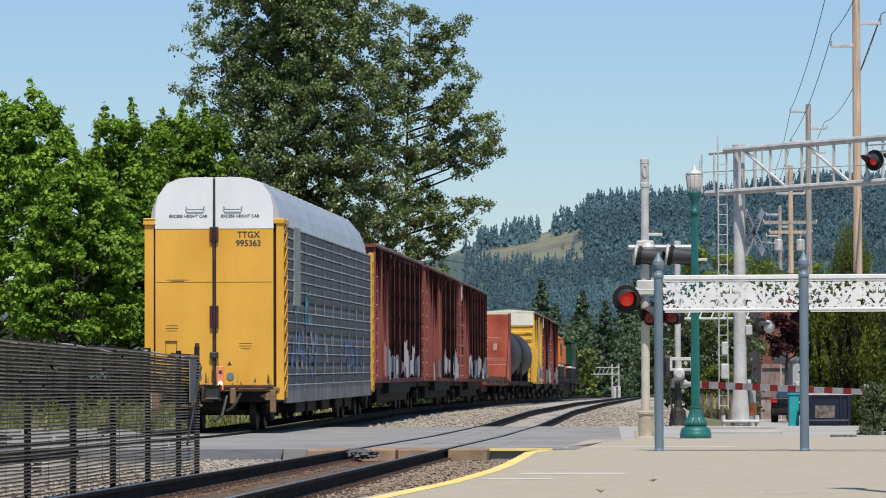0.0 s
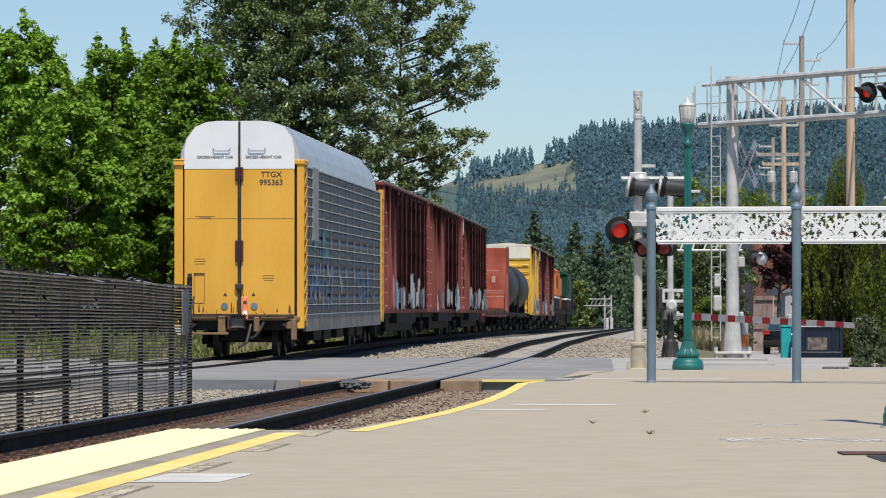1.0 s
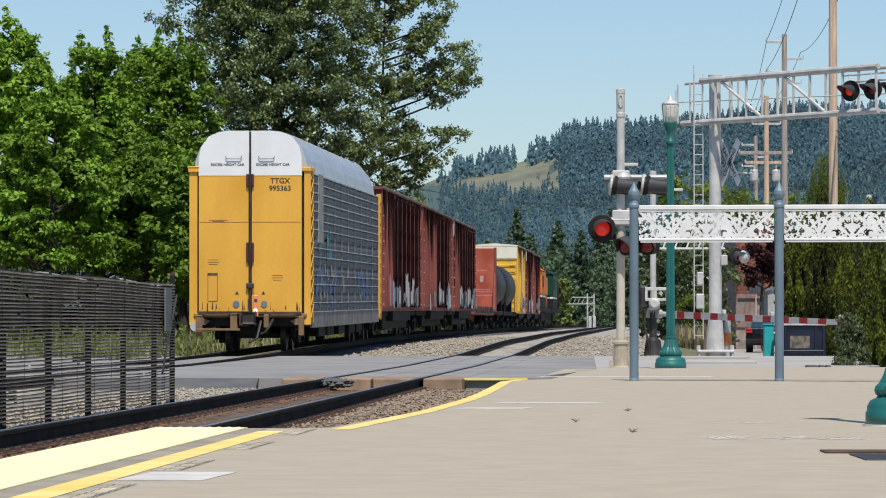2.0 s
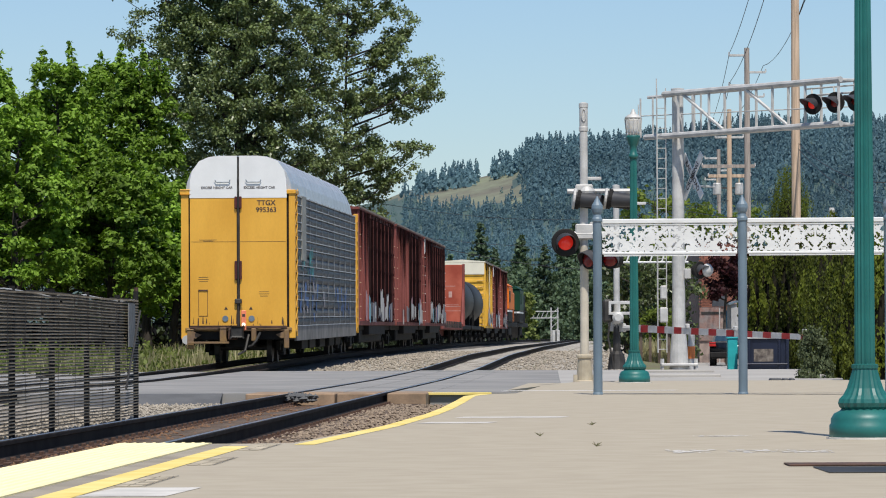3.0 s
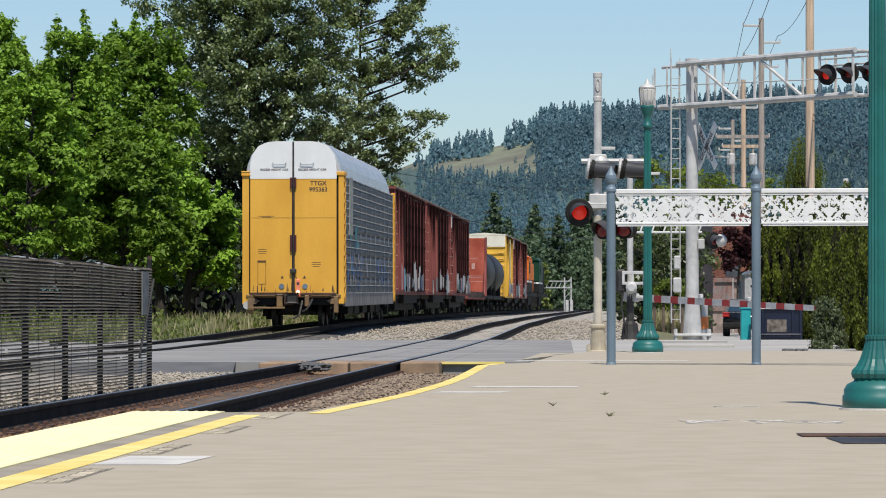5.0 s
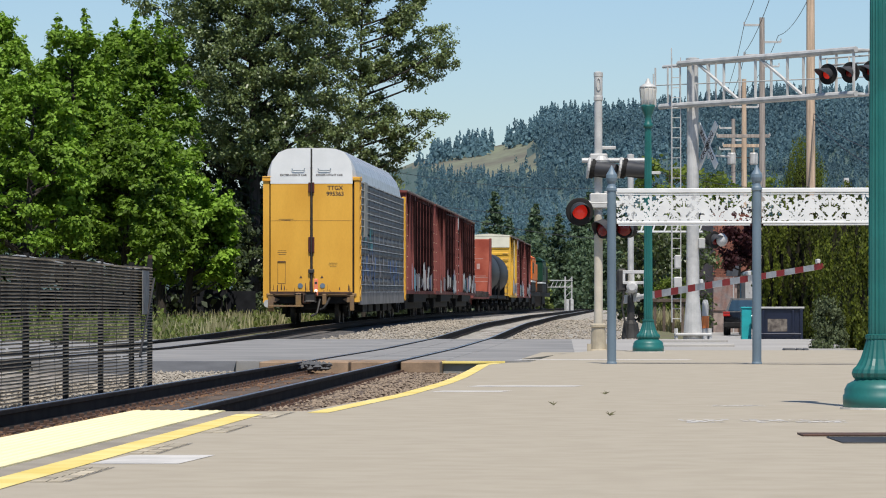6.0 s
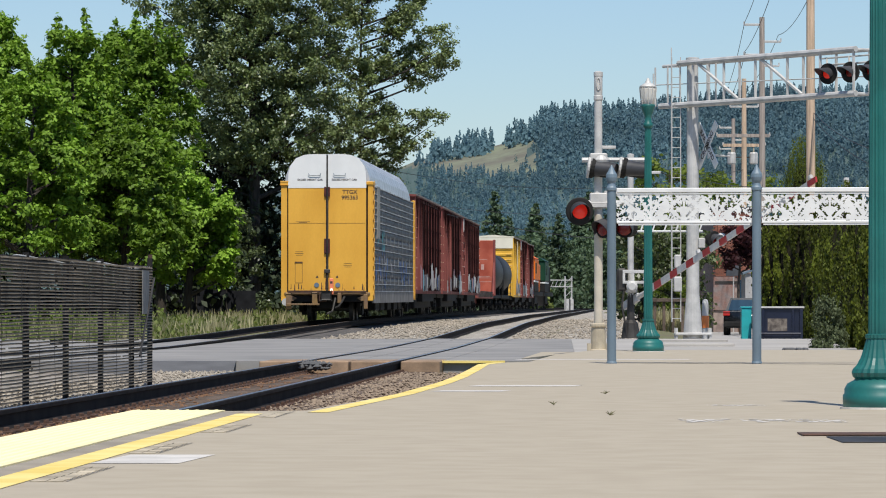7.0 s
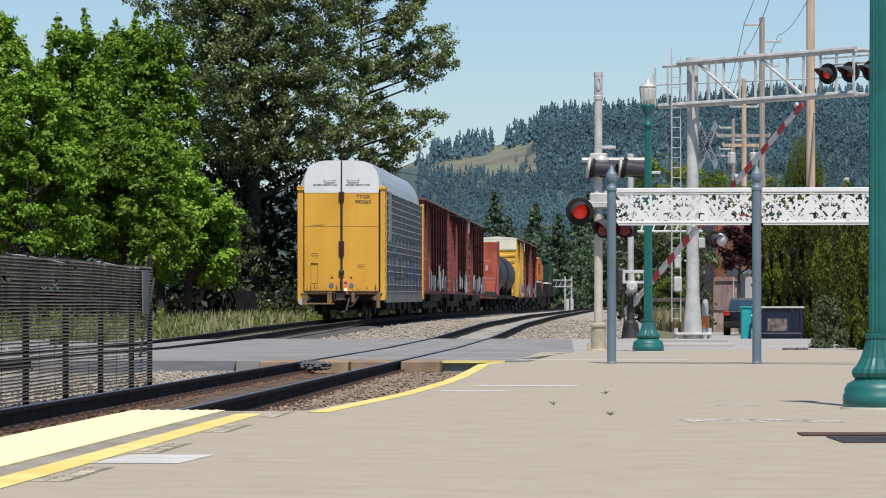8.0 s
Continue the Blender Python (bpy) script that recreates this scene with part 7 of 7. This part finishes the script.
    tagged(blades("dry_grass", c, nrm, rng.uniform(0.15, 0.5, n), STRAW, None, rng, hang=0.8, slim=0.07), "dry grass under the guard rail", "grass", kind="stuff")
    # kerbs and wheel stops on the street
    for xa, xb, yk, lab in ((1152, 1288, 97.0, "low pale concrete kerb beside the gantry"), (1170, 1300, 88.0, "low worn concrete kerb by the street")):
        bm = box(B(), P8(xa, 0, yk)[0], P8(xb, 0, yk)[0], yk, yk + 0.25, -0.10, rise(yk) + 0.055, 0.02)
        tagged(part("kerb", bm, STREET), lab, "kerb", kind="structure")
    for xa, xb in ((1388, 1408), (1411, 1420), (1423, 1431)):
        bm = box(B(), P8(xa, 0, 79)[0], P8(xb, 0, 79)[0], 79, 79.5, -0.02, 0.06, 0.02)
        tagged(part("wheel_stop", bm, PATCH), "dark broken wheel stop on the street", "wheel stop", group="broken wheel stops")
    # far railway signal bridge
    y = 420.0
    c = P8(985, 548, y)
    root = thing("far_signal_bridge", "small pale signal bridge far along the line", "signal gantry", pose(c[0], y, 0.3))
    bm = B()
    for x in (0.9, 1.6):
        rod(bm, (x, 0, 0), (x, 0, 3.9), 0.085, seg=6)
    for k in range(5):
        rod(bm, (0.9, 0, 0.3 + k * 0.7), (1.6, 0, 1.0 + k * 0.7), 0.035, seg=5)
    part("tower", bm, ALU, root)
    for z in (2.75, 3.45):
        part("beam", box(B(), -1.6, 1.7, -0.1, 0.1, z, z + 0.10), ALU, root)
    for k in range(6):
        part("strut", rod(B(), (-1.5 + k * 0.45, 0, 2.8), (-1.2 + k * 0.45, 0, 3.5), 0.035, seg=5), ALU, root)
    for x in (1.2, 1.5):
        part("cabinet", box(B(), x - 0.2, x + 0.3, -0.3, 0.1, 0, 1.5, 0.03), ALU, root)


def build_scatter():
    # rust-coloured ground plate at the platform's far side; its dark sheet paints a shadow
    root = thing("cover_plate", "rust-brown plate on the platform with a dark painted cast shadow", "plate", pose(2.4, 20.4, PLAT))
    part("plate", box(B(), -0.55, 1.4, -0.05, 0.30, 0.002, 0.010, 0.003), RUST, root)
    # flat dark sheet in the form of a cast shadow, not a rim
    part("rim", box(B(), -0.45, 1.4, -1.1, -0.25, 0.002, 0.006, 0.002), DARKSTEEL, root)
    for i, (x, y) in enumerate(((1.02, 24.2), (1.24, 30.2), (0.75, 26.8))):
        rng = np.random.default_rng(i)
        bm = B()
        for k in range(9):
            a, ln = rng.uniform(0, 6.28), rng.uniform(0.015, 0.04)
            rod(bm, (0, 0, 0.006), (ln * math.cos(a), ln * math.sin(a), 0.012 + 0.02 * rng.random()), 0.004, 0.001, 4)
        tagged(part("weed_tuft", bm, DIRT), "tiny dry weed in a platform crack", "weed").matrix_world = pose(x, y, PLAT)
    bm = B()
    rng = np.random.default_rng(44)
    pts = [(0.9, 47.0)]
    for k in range(60):
        pts.append((2.0 + k * 0.11, 47.3 - k * 0.045 + rng.uniform(-0.04, 0.04)))
    a = [bm.verts.new((x, y - 0.07 * (1 + rng.random()), PLAT + 0.004)) for x, y in pts[1:]]
    b = [bm.verts.new((x, y + 0.07 * (1 + rng.random()), PLAT + 0.004)) for x, y in pts[1:]]
    for i in range(len(a) - 1):
        bm.faces.new((a[i], a[i + 1], b[i + 1], b[i]))
    tagged(part("joint", bm, PATCH), "dark open joint across the platform", "joint", kind="structure")


build_ground()
strip("track_bed", near_x, -1.9, 1.75, 8, 64, -0.192, 0.5, RUSTBALLAST, "rusty stained ballast under the near track", 0.03, 10)
strip("gravel_verge", near_x, -6.5, -1.85, 8, 66, -0.20, 0.8, VERGE, "grey gravel between fence and track", 0.05, 10)
strip("gravel_shoulder", near_x, 1.7, 3.2, 24, 64, -0.17, 0.6, BROWNBALLAST, "gravel between track and platform", 0.04, 6)
strip("track_bed", near_x, -1.9, 1.9, 103.8, 560, -0.205, 3.0, BALLAST, "pale ballast under the near track", 0.03, 8)
strip("gravel_verge", near_x, -4.4, -1.85, 103.8, 560, -0.22, 3.0, BALLAST, "pale gravel between the two tracks", 0.04, 8)
strip("gravel_shoulder", near_x, 1.85, 5.2, 103.8, 300, -0.19, 2.0, BALLAST, "pale gravel bank beside the track", 0.08, 8)
strip("track_bed", far_x, -2.6, 1.75, 8, 66, -0.2, 2.0, BALLAST, "gravel under the far track", 0.03, 8)
# this bed's colour holds the shadow beneath the train
strip("track_bed", far_x, -1.5, 1.75, 102.8, 560, -0.17, 3.0, SHADEBALLAST, "gravel under the far track", 0.03, 8)
build_platform()
build_crossing()
build_train()
lamp_post("green fluted cast-iron lamp post on the platform", pose(2.852, 25.9, PLAT))
lamp_post("green cast-iron lamp post beside the crossing signals", pose((1147 - 784) * 59.3 / 7000, 59.3, PLAT))
signal_mast()
GATE_ARM = gate_unit()
gantry()
railing()
build_fence()
build_trees()
build_hedge()
build_hills()
build_poles()
build_street()
build_scatter()
stones("loose_ballast", 7000, lambda g: (lambda y: (near_x(y) + g.uniform(0.85, 2.6), y, -0.21 + 0.04 * g.random()))(g.uniform(24, 63)), 0.032, "loose ballast stones beside the rail", BROWNSTONE)
stones("verge_ballast", 6000, lambda g: (lambda y: (near_x(y) - g.uniform(0.9, 3.2), y, -0.20 + 0.04 * g.random()))(g.uniform(30, 64)), 0.032, "loose stones between fence and rail")
stones("gauge_ballast", 3600, lambda g: (lambda y: (near_x(y) + g.choice((g.uniform(-0.66, -0.42), g.uniform(0.42, 0.66), g.uniform(-0.66, 0.66))), y, -0.21 + 0.03 * g.random()))(g.uniform(24, 63.5)), 0.028, "rusty stones between the near rails", RUSTSTONE)
stones("crossing_debris", 90, lambda g: (near_x(63) + g.uniform(-0.72, -0.25), g.uniform(62.6, 63.9), -0.12 + 0.1 * g.random()), 0.07, "dark broken asphalt against the crossing edge", PATCH)
stones("bank_ballast", 7500, lambda g: (lambda y: (near_x(y) + g.choice((g.uniform(-4.3, -1), g.uniform(1, 4.8))), y, rise(y) - 0.19 + 0.05 * g.random()))(104 + 80 * g.random() ** 1.5), 0.055, "pale loose stones of the far ballast")
railway("near_track", near_x, "near railway track of dark worn rails", 8, 640, (24, 150), (24, 64))
railway("far_track", far_x, "far railway track under the train", 8, 640, (104, 150), (0, 0))
motions()
